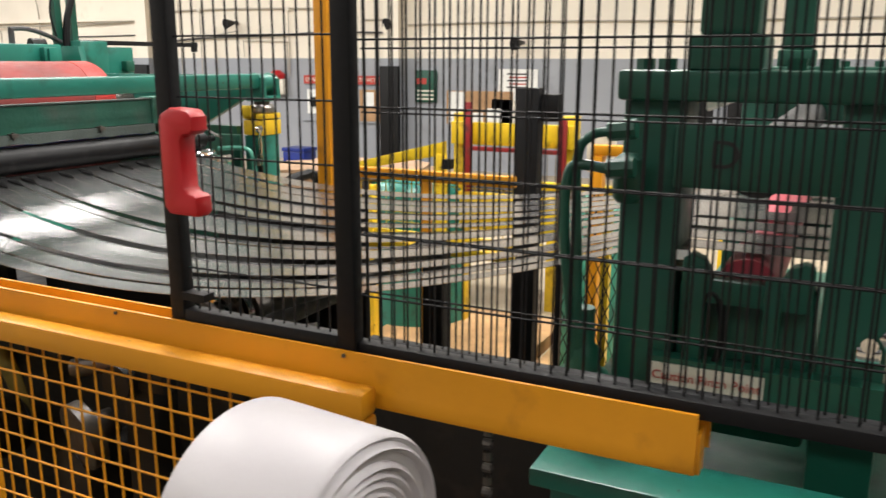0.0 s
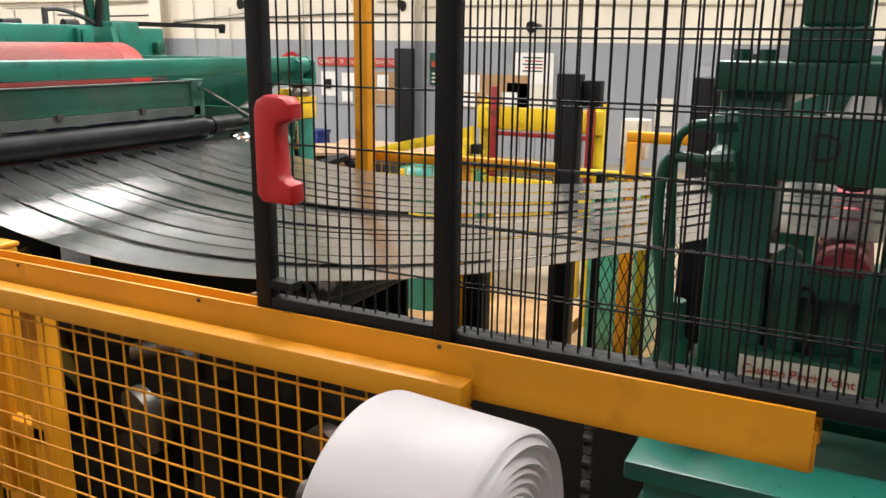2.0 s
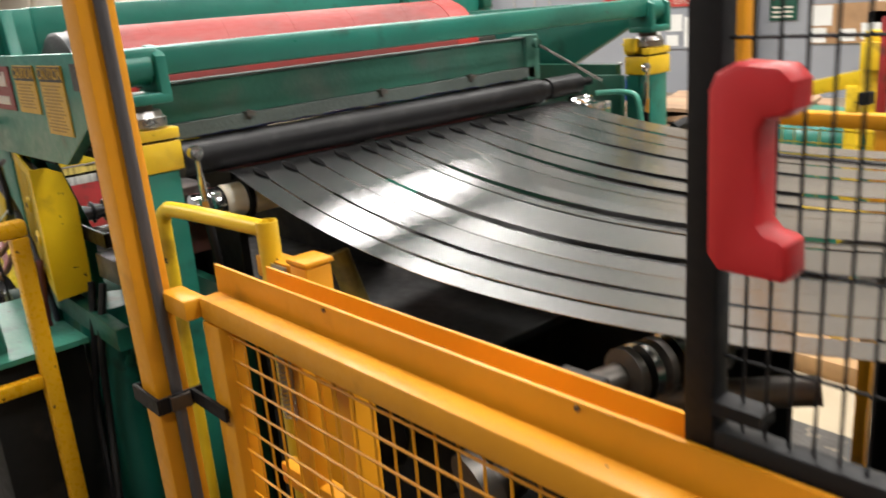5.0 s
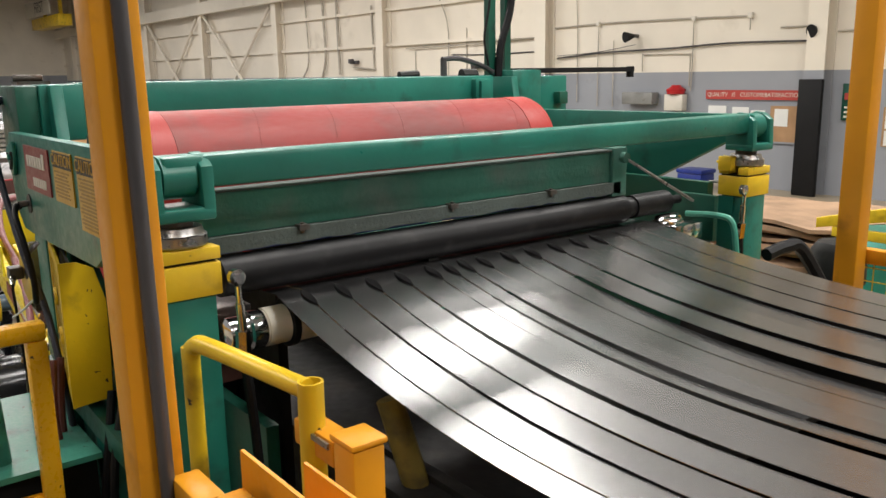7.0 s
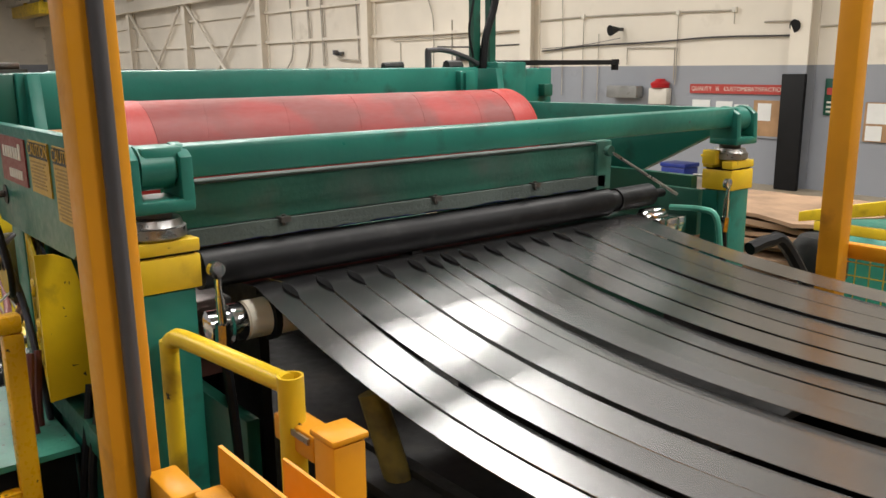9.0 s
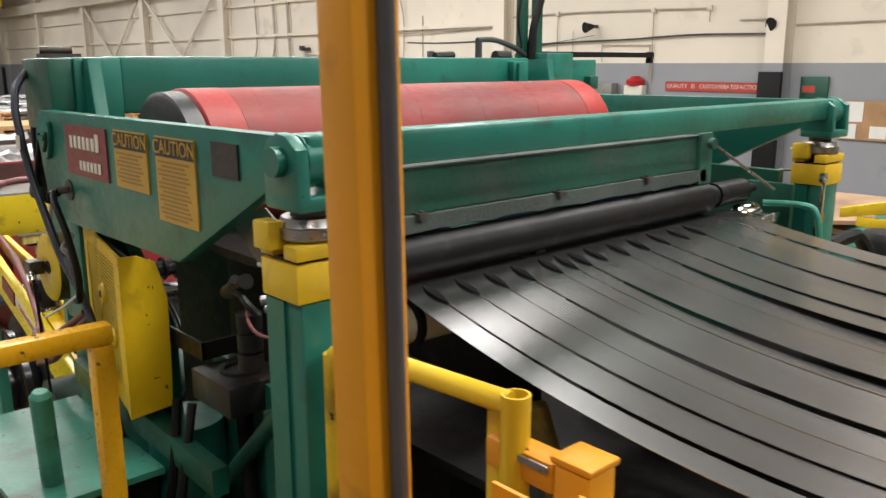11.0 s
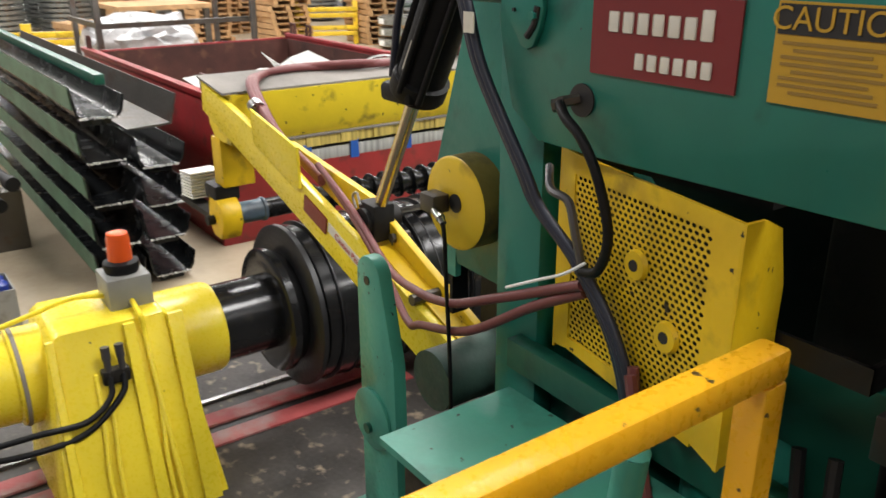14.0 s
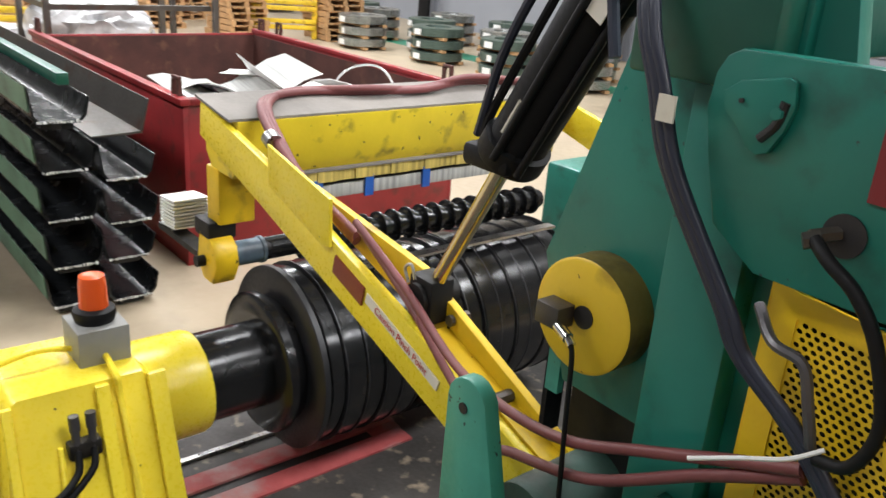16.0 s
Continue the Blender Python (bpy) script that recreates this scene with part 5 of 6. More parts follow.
    part("actuator", lathe(B(), (-0.465, 1.52, 1.30), (0, 0, 1), [(0, 0.05), (0.17, 0.05), (0.18, 0.035), (0.22, 0.03), (0.23, 0.022), (0.30, 0.02)], 24), GREEN_DARK, t)
    part("hand_valve", lathe(B(), (-0.405, 1.56, 1.80), (0, 0, 1), [(0, 0.02), (0.01, 0.028), (0.08, 0.028), (0.09, 0.015)], 18), GREEN_DARK, t)
    part("base", box(B(), -0.5, 0.4, 1.45, 3.75, F, 1.2, 0.01), GREEN_DARK, t)
    b = thing("steel_bench", (-0.1, 1.4, F), "green painted steel bench under the fence", "bench")
    part("top", box(B(), -0.49, 0.6, 1.30, 1.44, 1.33, 1.365, 0.006), GREEN, b)
    part("panel", box(B(), -0.46, 0.6, 1.33, 1.42, F, 1.329, 0.006), GREEN, b)
    bm = B()
    for i in range(12):
        z = 1.462 - i * 0.022
        bmesh.ops.create_cone(bm, segments=8, radius1=0.008, radius2=0.008, depth=0.014, matrix=pose(-0.53, 1.212, z, 90 * (i % 2), 0, 90 * (i % 2)))
    solid("hanging_chain", bm, DULL_STEEL, "short dull steel chain hanging from ledge", "chain")
    # pedestal posts on the far side
    p = thing("sensor_pillar", (-1.49, 3.9, F), "black sensor pillar behind the strips", "pillar")
    part("column", box(B(), -1.535, -1.415, 3.87, 3.95, F, 1.93, 0.006), BLACK, p)
    part("head", box(B(), -1.414, -1.325, 3.90, 3.98, 1.77, 1.90, 0.006), BLACK, p)
    p = thing("cable_pillar", (-0.82, 3.9, F), "black cable pillar by the pinch stand", "pillar")
    part("column", box(B(), -0.885, -0.755, 3.85, 3.97, F, 1.93, 0.006), BLACK, p)


def far_side():
    """What stands beyond the line, seen through the fence."""
    p = thing("far_post", (-2.46, 3.61, F), "tall yellow-orange post beyond the line", "post")
    part("tube", box(B(), -2.505, -2.425, 3.57, 3.65, F, 4.0, 0.008), ORANGE, p)
    g = thing("far_guard", (-1.9, 3.66, F), "yellow mesh guard beyond the line", "guard panel")
    part("top_rail", box(B(), -2.52, -1.45, 3.655, 3.70, 1.468, 1.522, 0.005), ORANGE, g)
    for x in (-2.52, -1.95):
        part("post", box(B(), x, x + 0.05, 3.66, 3.70, F, 1.467, 0.005), ORANGE, g)
    bm = B()
    x = -2.46
    while x < -1.46:
        rod(bm, (x, 3.68, 1.10), (x, 3.68, 1.47), 0.0025, 5)
        x += 0.05
    for i in range(8):
        rod(bm, (-2.47, 3.684, 1.10 + 0.05 * i), (-1.46, 3.684, 1.10 + 0.05 * i), 0.0025, 5)
    part("wire_mesh", bm, YELLOW, g)
    part("lower_rail", box(B(), -2.52, -1.45, 3.66, 3.70, 1.10, 1.145, 0.005), YELLOW, g)
    t = thing("green_tank", (-2.8, 4.7, F), "green round oil tank beyond the line", "tank")
    part("shell", lathe(B(), (-3.55, 6.62, F), (0, 0, 1), [(0, 0.5), (1.24, 0.5), (1.32, 0.48), (1.38, 0.41), (1.415, 0.25), (1.425, 0.05)], 40), GREEN, t)
    part("motor", lathe(B(), (-3.02, 4.68, 1.12), (0, 0, 1), [(0, 0.13), (0.16, 0.13), (0.20, 0.10), (0.21, 0.03)], 28), GREASE_SHADE, t, "dark round motor beside the tank")
    part("hose", sweep(B(), [(-2.85, 4.4, 1.0), (-2.95, 4.2, 1.35), (-2.98, 4.1, 1.38), (-3.0, 3.98, 1.36)], 0.03, 8), BLACK, t)
    s = thing("sloped_gate", (-2.7, 5.6, F), "yellow sloping barrier arm", "barrier")
    bm = B()
    box(bm, -3.45, -3.38, 5.55, 5.65, F, 1.1, 0.006)
    box(bm, -2.84, -2.77, 5.55, 5.65, F, 1.38, 0.006)
    prism(bm, [(-3.6, 1.20), (-3.6, 1.26), (-2.77, 1.47), (-2.77, 1.37)], 5.56, 5.64, 0.004)
    part("arm", bm, YELLOW, s)
    part("knob", box(B(), -2.76, -2.70, 5.54, 5.62, 1.27, 1.34), BLACK, s)
    part("rail", box(box(B(), -3.5, -1.5, 5.56, 5.6, 1.16, 1.22, 0.004), -3.5, -1.5, 5.57, 5.6, 0.7, 0.76, 0.004), YELLOW, s)
    r = thing("coil_rack", (-2.2, 6.6, F), "yellow and red steel rack beyond the line", "rack")
    for x in (-3.15, -2.17):
        part("post", box(B(), x, x + 0.12, 6.55, 6.68, F, 1.62, 0.006), YELLOW, r)
    part("beam", box(B(), -3.15, -2.05, 6.5, 6.54, 1.36, 1.55, 0.006), YELLOW, r, "wide yellow rack beam")
    part("lower_beam", box(B(), -3.15, -2.05, 6.5, 6.54, 0.62, 0.95, 0.006), YELLOW, r)
    part("red_post", box(B(), -3.0, -2.94, 6.44, 6.49, 0.96, 1.72, 0.004), RED_PAINT, r)
    part("red_post", box(B(), -2.16, -2.10, 6.44, 6.49, 0.96, 1.60, 0.004), RED_PAINT, r)
    part("red_rail", box(B(), -2.94, -2.16, 6.45, 6.49, 1.315, 1.35, 0.004), RED_PAINT, r)
    for i in range(10):
        part("slat", rod(B(), (-2.86 + i * 0.07, 6.6, 0.95), (-2.86 + i * 0.07, 6.6, 1.36), 0.004, 5), GREY, r)
    t = thing("green_cabinet", (-1.7, 6.2, F), "green cabinet behind expanded mesh", "cabinet")
    part("body", box(B(), -1.93, -1.50, 5.9, 6.5, F, 1.0, 0.01), GREEN_LIGHT, t)
    m = thing("expanded_mesh_panel", (-1.0, 4.2, F), "dark expanded-metal guard panel", "guard panel")
    bm = B()
    for i in range(-16, 18):
        for s_ in (1, -1):
            x0 = -1.2 + i * 0.05
            x1 = x0 + s_ * 0.55
            z0, z1 = 0.1, 1.4
            a, b = Vector((x0, 4.2, z0)), Vector((x1, 4.2, z1))
            d = b.x - a.x
            t0, t1 = sorted(((-1.38 - a.x) / d, (-0.93 - a.x) / d))
            lo, hi = max(0, t0), min(1, t1)
            if lo < hi:
                rod(bm, a.lerp(b, lo), a.lerp(b, hi), 0.003, 4)
    part("mesh", bm, BLACK, m)
    part("frame", box(B(), -1.40, -1.37, 4.18, 4.22, F, 1.42), BLACK, m)
    part("yellow_post", box(B(), -1.17, -1.125, 4.23, 4.28, F, 1.42), YELLOW, m)
    o = thing("orange_stand", (-1.36, 4.8, F), "orange-yellow steel stand beyond the line", "stand")
    part("post", box(B(), -1.40, -1.33, 4.75, 4.85, F, 1.52, 0.006), ORANGE, o)
    part("arm", box(B(), -1.40, -0.95, 4.76, 4.84, 1.52, 1.58, 0.006), ORANGE, o)
    solid("grey_switch_box", box(B(), -1.50, -1.34, 5.0, 5.12, 1.39, 1.63, 0.01), NYLON, "beige switch box on a post", "switch box")
    solid("switch_post", box(B(), -1.44, -1.40, 5.05, 5.09, F, 1.39), BLACK, "thin black switch post", "post")
    # stacked cardboard behind the far jack post
    rnd = random.Random(31)
    z = F
    for i in range(26):
        h = rnd.uniform(0.03, 0.085)
        cx, cy = -4.3 + rnd.uniform(-0.10, 0.10), 6.85 + rnd.uniform(-0.10, 0.10)
        pts = []
        for q in range(18):
            a_ = math.tau * q / 18
            reach = 0.72 / max(abs(math.cos(a_)), abs(math.sin(a_)), 0.75) * rnd.uniform(0.80, 1.10)
            pts.append((cx + reach * math.cos(a_), cy + reach * 0.85 * math.sin(a_)))
        bm = prism(B(), pts, z, z + h * 0.55, axis="z")
        for v in bm.verts:
            v.co.z += 0.03 * math.sin(v.co.x * 7 + i * 1.7) * math.sin(v.co.y * 6 + i)
        solid("cardboard_layer", bm, CARD, "uneven layer of flattened brown cardboard", "cardboard", "cardboard pile")
        z += h
    # light plywood sheets and timber on the floor under the strips
    for x0, x1, y0, y1, h in ((-3.6, -2.2, 5.2, 7.0, 0.12), (-2.1, -0.6, 5.2, 7.2, 0.10)):
        solid("plywood_sheet", box(B(), x0, x1, y0, y1, F, F + h, 0.004), WOOD, "pale plywood sheet lying on the floor", "plywood", "floor plywood")
    d = thing("dark_conveyor", (-2.2, 7.6, F), "dark low conveyor with yellow legs", "conveyor")
    part("bed", box(B(), -4.3, 0.6, 7.5, 8.2, 0.55, 0.75, 0.01), GREASE_SHADE, d)
    for x in (-4.2, -2.6, -1.0, 0.4):
        part("leg", box(B(), x, x + 0.1, 7.5, 7.6, F, 0.55, 0.004), YELLOW, d)


# ---- recoiler ----
RX, RZ = -6.95, 0.175


def recoiler():
    s = thing("outboard_support", (RX, 0.9, F), "yellow outboard bearing support of the recoiler", "bearing support")
    part("bearing_sleeve", lathe(B(), (RX, 1.02, RZ), (0, 1, 0), [(0, 0.235), (0.36, 0.235), (0.385, 0.225), (0.395, 0.20)], 48), YELLOW_BRIGHT, s)
    def flare(bm):
        for v in bm.verts:
            if v.co.x > RX:
                v.co.x += 0.42 * max(0.0, (0.36 - v.co.z) / 0.72)
        return bm
    part("barrel", lathe(B(), (RX, 0.28, RZ), (0, 1, 0), [(0, 0.17), (0.02, 0.20), (0.17, 0.205), (0.18, 0.225), (0.70, 0.235), (0.74, 0.235)], 48), YELLOW_BRIGHT, s)
    part("tail_arm", prism(B(), [(-0.55, 0.02), (-0.55, 0.22), (0.30, 0.33), (0.30, 0.03)], RX - 0.12, RX + 0.13, 0.02, axis="x"), YELLOW_BRIGHT, s)
    part("tail_foot", box(B(), RX - 0.12, RX + 0.13, -0.55, -0.35, F, 0.04, 0.01), YELLOW_BRIGHT, s)
    part("joint_ring", lathe(B(), (RX, 0.47, RZ), (0, 1, 0), [(0, 0.20), (0.002, 0.232), (0.02, 0.232), (0.022, 0.20)], 48), DUSTTOP, s, "grimy joint ring")
    part("pedestal", flare(prism(B(), [(0.60, 0.40), (0.64, 0.43), (1.10, 0.425), (1.14, 0.38), (1.16, 0.1), (1.18, F), (0.50, F), (0.54, 0.05)], RX - 0.22, RX + 0.235, 0.018, axis="x")), YELLOW_BRIGHT, s)
    for y, w in ((0.53, 0.035), (0.86, 0.05), (1.06, 0.07)):
        part("rib", flare(prism(B(), [(y + 0.05, 0.415), (y + 0.05 + w, 0.415), (y + w + 0.03, 0.05), (y + w + 0.01, F), (y, F), (y + 0.03, 0.05)], RX + 0.236, RX + 0.262, 0.006, axis="x")), YELLOW_BRIGHT, s)
    for y in (0.70, 0.745, 0.95):
        part("lube_pipe", flare(sweep(B(), [(RX + 0.255, y + 0.05, 0.24), (RX + 0.258, y + 0.03, 0.05), (RX + 0.258, y, -0.15), (RX + 0.258, y - 0.01, F)], 0.010, 8)), YELLOW_BRIGHT, s)
    part("lube_pipe", flare(sweep(B(), [(RX + 0.10, 1.0, 0.46), (RX + 0.24, 0.99, 0.445), (RX + 0.262, 0.995, 0.38), (RX + 0.262, 0.99, 0.1), (RX + 0.262, 0.98, F)], 0.013, 8)), YELLOW_BRIGHT, s)
    part("yellow_cable", sweep(B(), [(RX, 0.90, 0.47), (RX + 0.02, 0.75, 0.50), (RX + 0.02, 0.55, 0.46), (RX, 0.3, 0.40)], 0.012, 8), YELLOW_BRIGHT, s)
    b = part("switch_box", box(B(), RX - 0.10, RX + 0.11, 0.90, 1.10, 0.42, 0.575, 0.006), GREY, s, "grey switch box")
    part("beacon_base", lathe(B(), (RX, 1.0, 0.575), (0, 0, 1), [(0, 0.075), (0.03, 0.085), (0.05, 0.08), (0.06, 0.06)], 28), BLACK, s)
    part("beacon", lathe(B(), (RX, 1.0, 0.635), (0, 0, 1), [(0, 0.056), (0.10, 0.053), (0.13, 0.048), (0.137, 0.03)], 28), AMBER, s, "orange warning beacon")
    for y in (0.80, 0.86):
        part("hose_plug", rod(rod(B(), (RX + 0.350, y, 0.23), (RX + 0.345, y, 0.31), 0.016, 12), (RX + 0.345, y, 0.31), (RX + 0.340, y, 0.37), 0.020, 12), CONDUIT, s)
    part("plug_block", box(B(), RX + 0.31, RX + 0.365, 0.77, 0.89, 0.19, 0.26, 0.01), GREASE_SHADE, s)
    for dy in (0, 0.05):
        part("black_hose", sweep(B(), [(RX + 0.36, 0.80 + dy * 1.2, 0.23), (RX + 0.40, 0.78 + dy, 0.15), (RX + 0.44, 0.66, 0.09 - dy), (RX + 0.44, 0.45, 0.10 - dy * 1.6), (RX + 0.38, 0.22, 0.06 - dy), (RX + 0.30, 0.0, -0.05)], 0.014, 12), BLACK, s)
    # mandrel and wound coils turn together
    c = thing("recoiler_arbor", (RX, 2.5, RZ), "recoiler arbor with oiled black slit coils", "coil arbor")
    part("shaft", rod(B(), (RX, 1.30, RZ), (RX, 1.74, RZ), 0.205, 48), COILBLACK, c)
    part("inner_flange", lathe(B(), (RX, 1.70, RZ), (0, 1, 0), [(0, 0.24), (0, 0.325), (0.012, 0.34), (0.05, 0.34), (0.06, 0.32), (0.13, 0.30)], 56), COILBLACK, c)
    part("outer_flange", lathe(B(), (RX, 1.81, RZ), (0, 1, 0), [(0, 0.28), (0, 0.438), (0.008, 0.448), (0.035, 0.448), (0.04, 0.43)], 64), RUBBER, c)
    ys = [1.86, 1.94, 2.05, 2.15, 2.25, 2.36, 2.43, 2.50, 2.57, 2.67, 2.77, 2.88, 2.99, 3.09, 3.22, 3.35, 3.50]
    rnd = random.Random(3)
    for a, b_ in zip(ys, ys[1:]):
        r = 0.44 + rnd.uniform(-0.012, 0.016)
        part("slit_coil", lathe(B(), (RX, a, RZ), (0, 1, 0), [(0.002, 0.2), (0.002, r - 0.004), (0.006, r), (b_ - a - 0.012, r), (b_ - a - 0.008, r - 0.004), (b_ - a - 0.008, 0.2)], 64), COILBLACK, c, "tightly wound oiled steel coil")
        part("spacer_disc", rod(B(), (RX, b_ - 0.006, RZ), (RX, b_ + 0.001, RZ), 0.45, 48), RUBBER, c)
    part("back_shaft", rod(B(), (RX, 3.5, RZ), (RX, 4.6, RZ), 0.22, 32), GREEN, c)
    d = thing("recoiler_drive", (RX, 4.8, F), "green recoiler drive housing", "drive")
    part("housing", box(B(), RX - 0.6, RX + 0.6, 4.2, 5.6, F, 0.75, 0.03), GREEN, d)
    # overarm separator
    a = thing("overarm_separator", (-5.2, 2.5, 1.0), "yellow overarm separator above the recoiler", "separator arm")
    arm = [(-7.02, 1.41), (-7.035, 1.27), (-6.51, 1.12), (-5.95, 0.95), (-5.433, 0.79), (-5.075, 0.676), (-4.962, 0.825), (-5.45, 0.985), (-5.95, 1.13), (-6.35, 1.26)]
    for y in (1.50, 3.42):
        part("arm_plate", prism(B(), arm, y, y + 0.035, 0.004), YELLOW_BRIGHT, a)
    part("inner_plate", prism(B(), [(-6.3, 1.235), (-6.3, 1.18), (-5.5, 0.95), (-5.0, 0.79), (-4.96, 0.86), (-5.5, 1.09), (-5.63, 1.15)], 1.60, 1.63, 0.004), YELLOW_GRIMY, a)
    part("arm_floor", prism(B(), [(-6.9, 1.20), (-6.9, 1.19), (-5.0, 0.72), (-5.0, 0.735)], 1.535, 1.60), DUSTTOP, a)
    part("arm_web", prism(B(), [(-5.49, 1.012), (-5.49, 0.985), (-5.0, 0.815), (-4.97, 0.835)], 1.5355, 1.5995), YELLOW_GRIMY, a, "dusty web between the arm plates")
    part("stop_tab", prism(B(), [(-6.417, 1.371), (-6.405, 1.221), (-6.03, 1.11), (-5.985, 1.12), (-5.99, 1.285)], 1.485, 1.499, 0.003), YELLOW_BRIGHT, a)
    plate = part("maker_tag", prism(B(), [(-5.96, 1.10), (-5.975, 1.035), (-5.80, 0.98), (-5.785, 1.045)], 1.493, 1.4999), LABEL_RED, a, "small maroon maker tag")
    part("warning_strip", prism(B(), [(-5.77, 1.035), (-5.78, 1.0), (-5.40, 0.865), (-5.39, 0.90)], 1.495, 1.4999), LABEL_WHITE, a, "faded white warning strip")
    lettering("lettering", "Caution Pinch Point", 0.036, Matrix.Translation((-5.585, 1.4935, 0.95)) @ FACE_S @ Matrix.Rotation(radians(-19.5), 4, "Z"), INK_RED, a)
    bm = B()
    prism(bm, [(-7.06, 1.42), (-7.06, 1.20), (-7.0, 1.13), (-6.81, 1.13), (-6.77, 1.19), (-6.75, 1.375)], 1.536, 3.419, 0.006)
    part("cross_beam", bm, YELLOW_SOILED, a, "yellow box cross beam")
    part("beam_top", prism(B(), [(-7.07, 1.433), (-7.07, 1.422), (-6.757, 1.3775), (-6.757, 1.388)], 1.50, 3.45), DUSTTOP, a, "dusty grey beam top")
    for i in range(16):
        part("wood_pad", box(B(), -6.86 + 0.004 * (i % 3), -6.78 + 0.006 * (i % 2), 1.82 + i * 0.098, 1.82 + i * 0.098 + 0.096, 1.075, 1.125), PADWOOD, a, "scored yellowish pad strip")
    part("pad_top", box(B(), -6.88, -6.77, 1.80, 3.4, 1.126, 1.133), DUSTTOP, a)
    part("steel_pad", box(B(), -6.84, -6.79, 1.90, 3.35, 0.995, 1.055, 0.003), PADGREY, a, "scored grey pad strip")
    part("pad_gap", box(B(), -6.86, -6.80, 1.86, 3.36, 1.056, 1.074), BLACK, a)
    for y in (1.90, 2.17, 2.50):
        part("tape", box(B(), -6.787, -6.776, y, y + 0.045, 0.985, 1.085), BLUE_TAPE, a)
    part("drop_leg", box(B(), -7.05, -6.93, 1.53, 1.70, 0.89, 1.14, 0.01), YELLOW_GRIMY, a)
    bm = B()
    prism(bm, [(-7.05, 0.85), (-7.08, 0.70), (-7.02, 0.63), (-6.93, 0.63), (-6.88, 0.72), (-6.90, 0.80), (-6.96, 0.84)], 1.49, 1.60, 0.01)
    part("hook_latch", bm, YELLOW_GRIMY, a, "grimy yellow roll hook")
    part("hook_block", box(B(), -7.1, -6.95, 1.49, 1.62, 0.82, 0.90, 0.01), GREASE_SHADE, a)
    part("fitting", rod(B(), (-7.0, 1.45, 0.72), (-7.0, 1.5, 0.72), 0.025, 12), GREASE_SHADE, a)
    r = part("separator_shaft", rod(B(), (RX, 1.60, 0.745), (RX, 3.5, 0.745), 0.052, 24), COILBLACK, a, "black separator shaft with discs")
    part("shaft_end", lathe(B(), (RX, 1.58, 0.745), (0, 1, 0), [(0, 0.03), (0.005, 0.056), (0.14, 0.056), (0.145, 0.062), (0.16, 0.062), (0.165, 0.05)], 24), SLATE_BLUE, a, "blue-grey shaft sleeve")
    y = 1.93
    k = 0
    while y < 3.45:
        part("disc", lathe(B(), (RX, y, 0.745), (0, 1, 0), [(0, 0.05), (0, 0.078), (0.003, 0.082), (0.012, 0.082), (0.015, 0.06), (0.05, 0.060)], 28), COILBLACK, a)
        y += 0.088
        k += 1
    part("under_bar", box(B(), -6.80, -6.74, 1.95, 3.45, 0.635, 0.648), STEEL, a, "flat steel bar over coils")
    # hoses lying on the beam
    for i, off in enumerate((0, 0.03, 0.06)):
        pts = [(-5.95, 1.57, 1.14 + 0.01 * i), (-6.3, 1.57, 1.26), (-6.52, 1.57 + off * 0.4, 1.36), (-6.72, 1.62 + off * 0.5, 1.425), (-6.90 - off * 0.6, 1.74 + off, 1.43), (-6.97 - off * 0.6, 1.95, 1.437), (-6.93 + off * 0.5, 2.25, 1.43 + 0.01 * i), (-6.88 - off * 0.6, 2.55, 1.433), (-6.97 + off * 0.5, 2.9, 1.44 + 0.015 * i), (-6.90, 3.3, 1.43)]
        part("maroon_hose", sweep(B(), pts, 0.017, 10), HOSE_RED, a, "maroon hydraulic hose")
    part("hose_band", rod(B(), (-6.50, 1.56, 1.35), (-6.54, 1.56, 1.365), 0.034, 14), STEEL, a)
    part("pivot_bolt", rod(B(), (-5.2, 1.49, 0.92), (-5.2, 1.6, 0.92), 0.02, 8), DULL_STEEL, a)
    part("pivot_bolt", rod(B(), (-5.47, 1.585, 1.04), (-5.47, 1.66, 1.04), 0.018, 8), DULL_STEEL, a)
    part("pivot_tube", rod(B(), (-4.90, 1.36, 0.80), (-4.90, 3.5, 0.80), 0.095, 28), GREEN_GREY, a, "dusty grey-green pivot tube")
    # lift cylinder
    c2 = thing("lift_cylinder", (-5.5, 1.6, 1.1), "black hydraulic lift cylinder with oily rod", "hydraulic cylinder")
    p0, p1, p2 = Vector((-5.55, 1.58, 1.11)), Vector((-5.285, 1.58, 1.585)), Vector((-4.985, 1.58, 2.095))
    part("rod", rod(B(), p0, p1, 0.024, 20), BRASS_ROD, c2, "oily bright piston rod")
    ax = (p2 - p1).normalized()
    part("barrel", lathe(B(), p1, ax, [(0, 0.05), (0, 0.088), (0.008, 0.092), (0.06, 0.092), (0.066, 0.078), (0.50, 0.078), (0.505, 0.090), (0.575, 0.090), (0.585, 0.05)], 36), BLACK, c2)
    part("gland", box(B(), -5.385, -5.21, 1.50, 1.65, 1.555, 1.62, 0.02), BLACK, c2)
    side = Vector((-0.085, -0.03, 0.05))
    for off in ((0.075, -0.055, -0.045), (0.02, -0.088, -0.01)):
        o_ = Vector(off)
        part("tie_tube", rod(B(), p1 + o_ + ax * 0.03, p2 + o_, 0.011, 10), BLACK, c2)
    part("supply_tube", sweep(B(), [p1 + side * 0.9, p1 + side + ax * 0.1, p1 + side + ax * 0.4, p2 + side], 0.012, 8), BLACK, c2)
    part("rod_clevis", box(rod(B(), (-5.56, 1.52, 1.09), (-5.56, 1.66, 1.09), 0.05, 20), -5.61, -5.50, 1.535, 1.625, 1.02, 1.16, 0.01), GREASE_SHADE, c2)
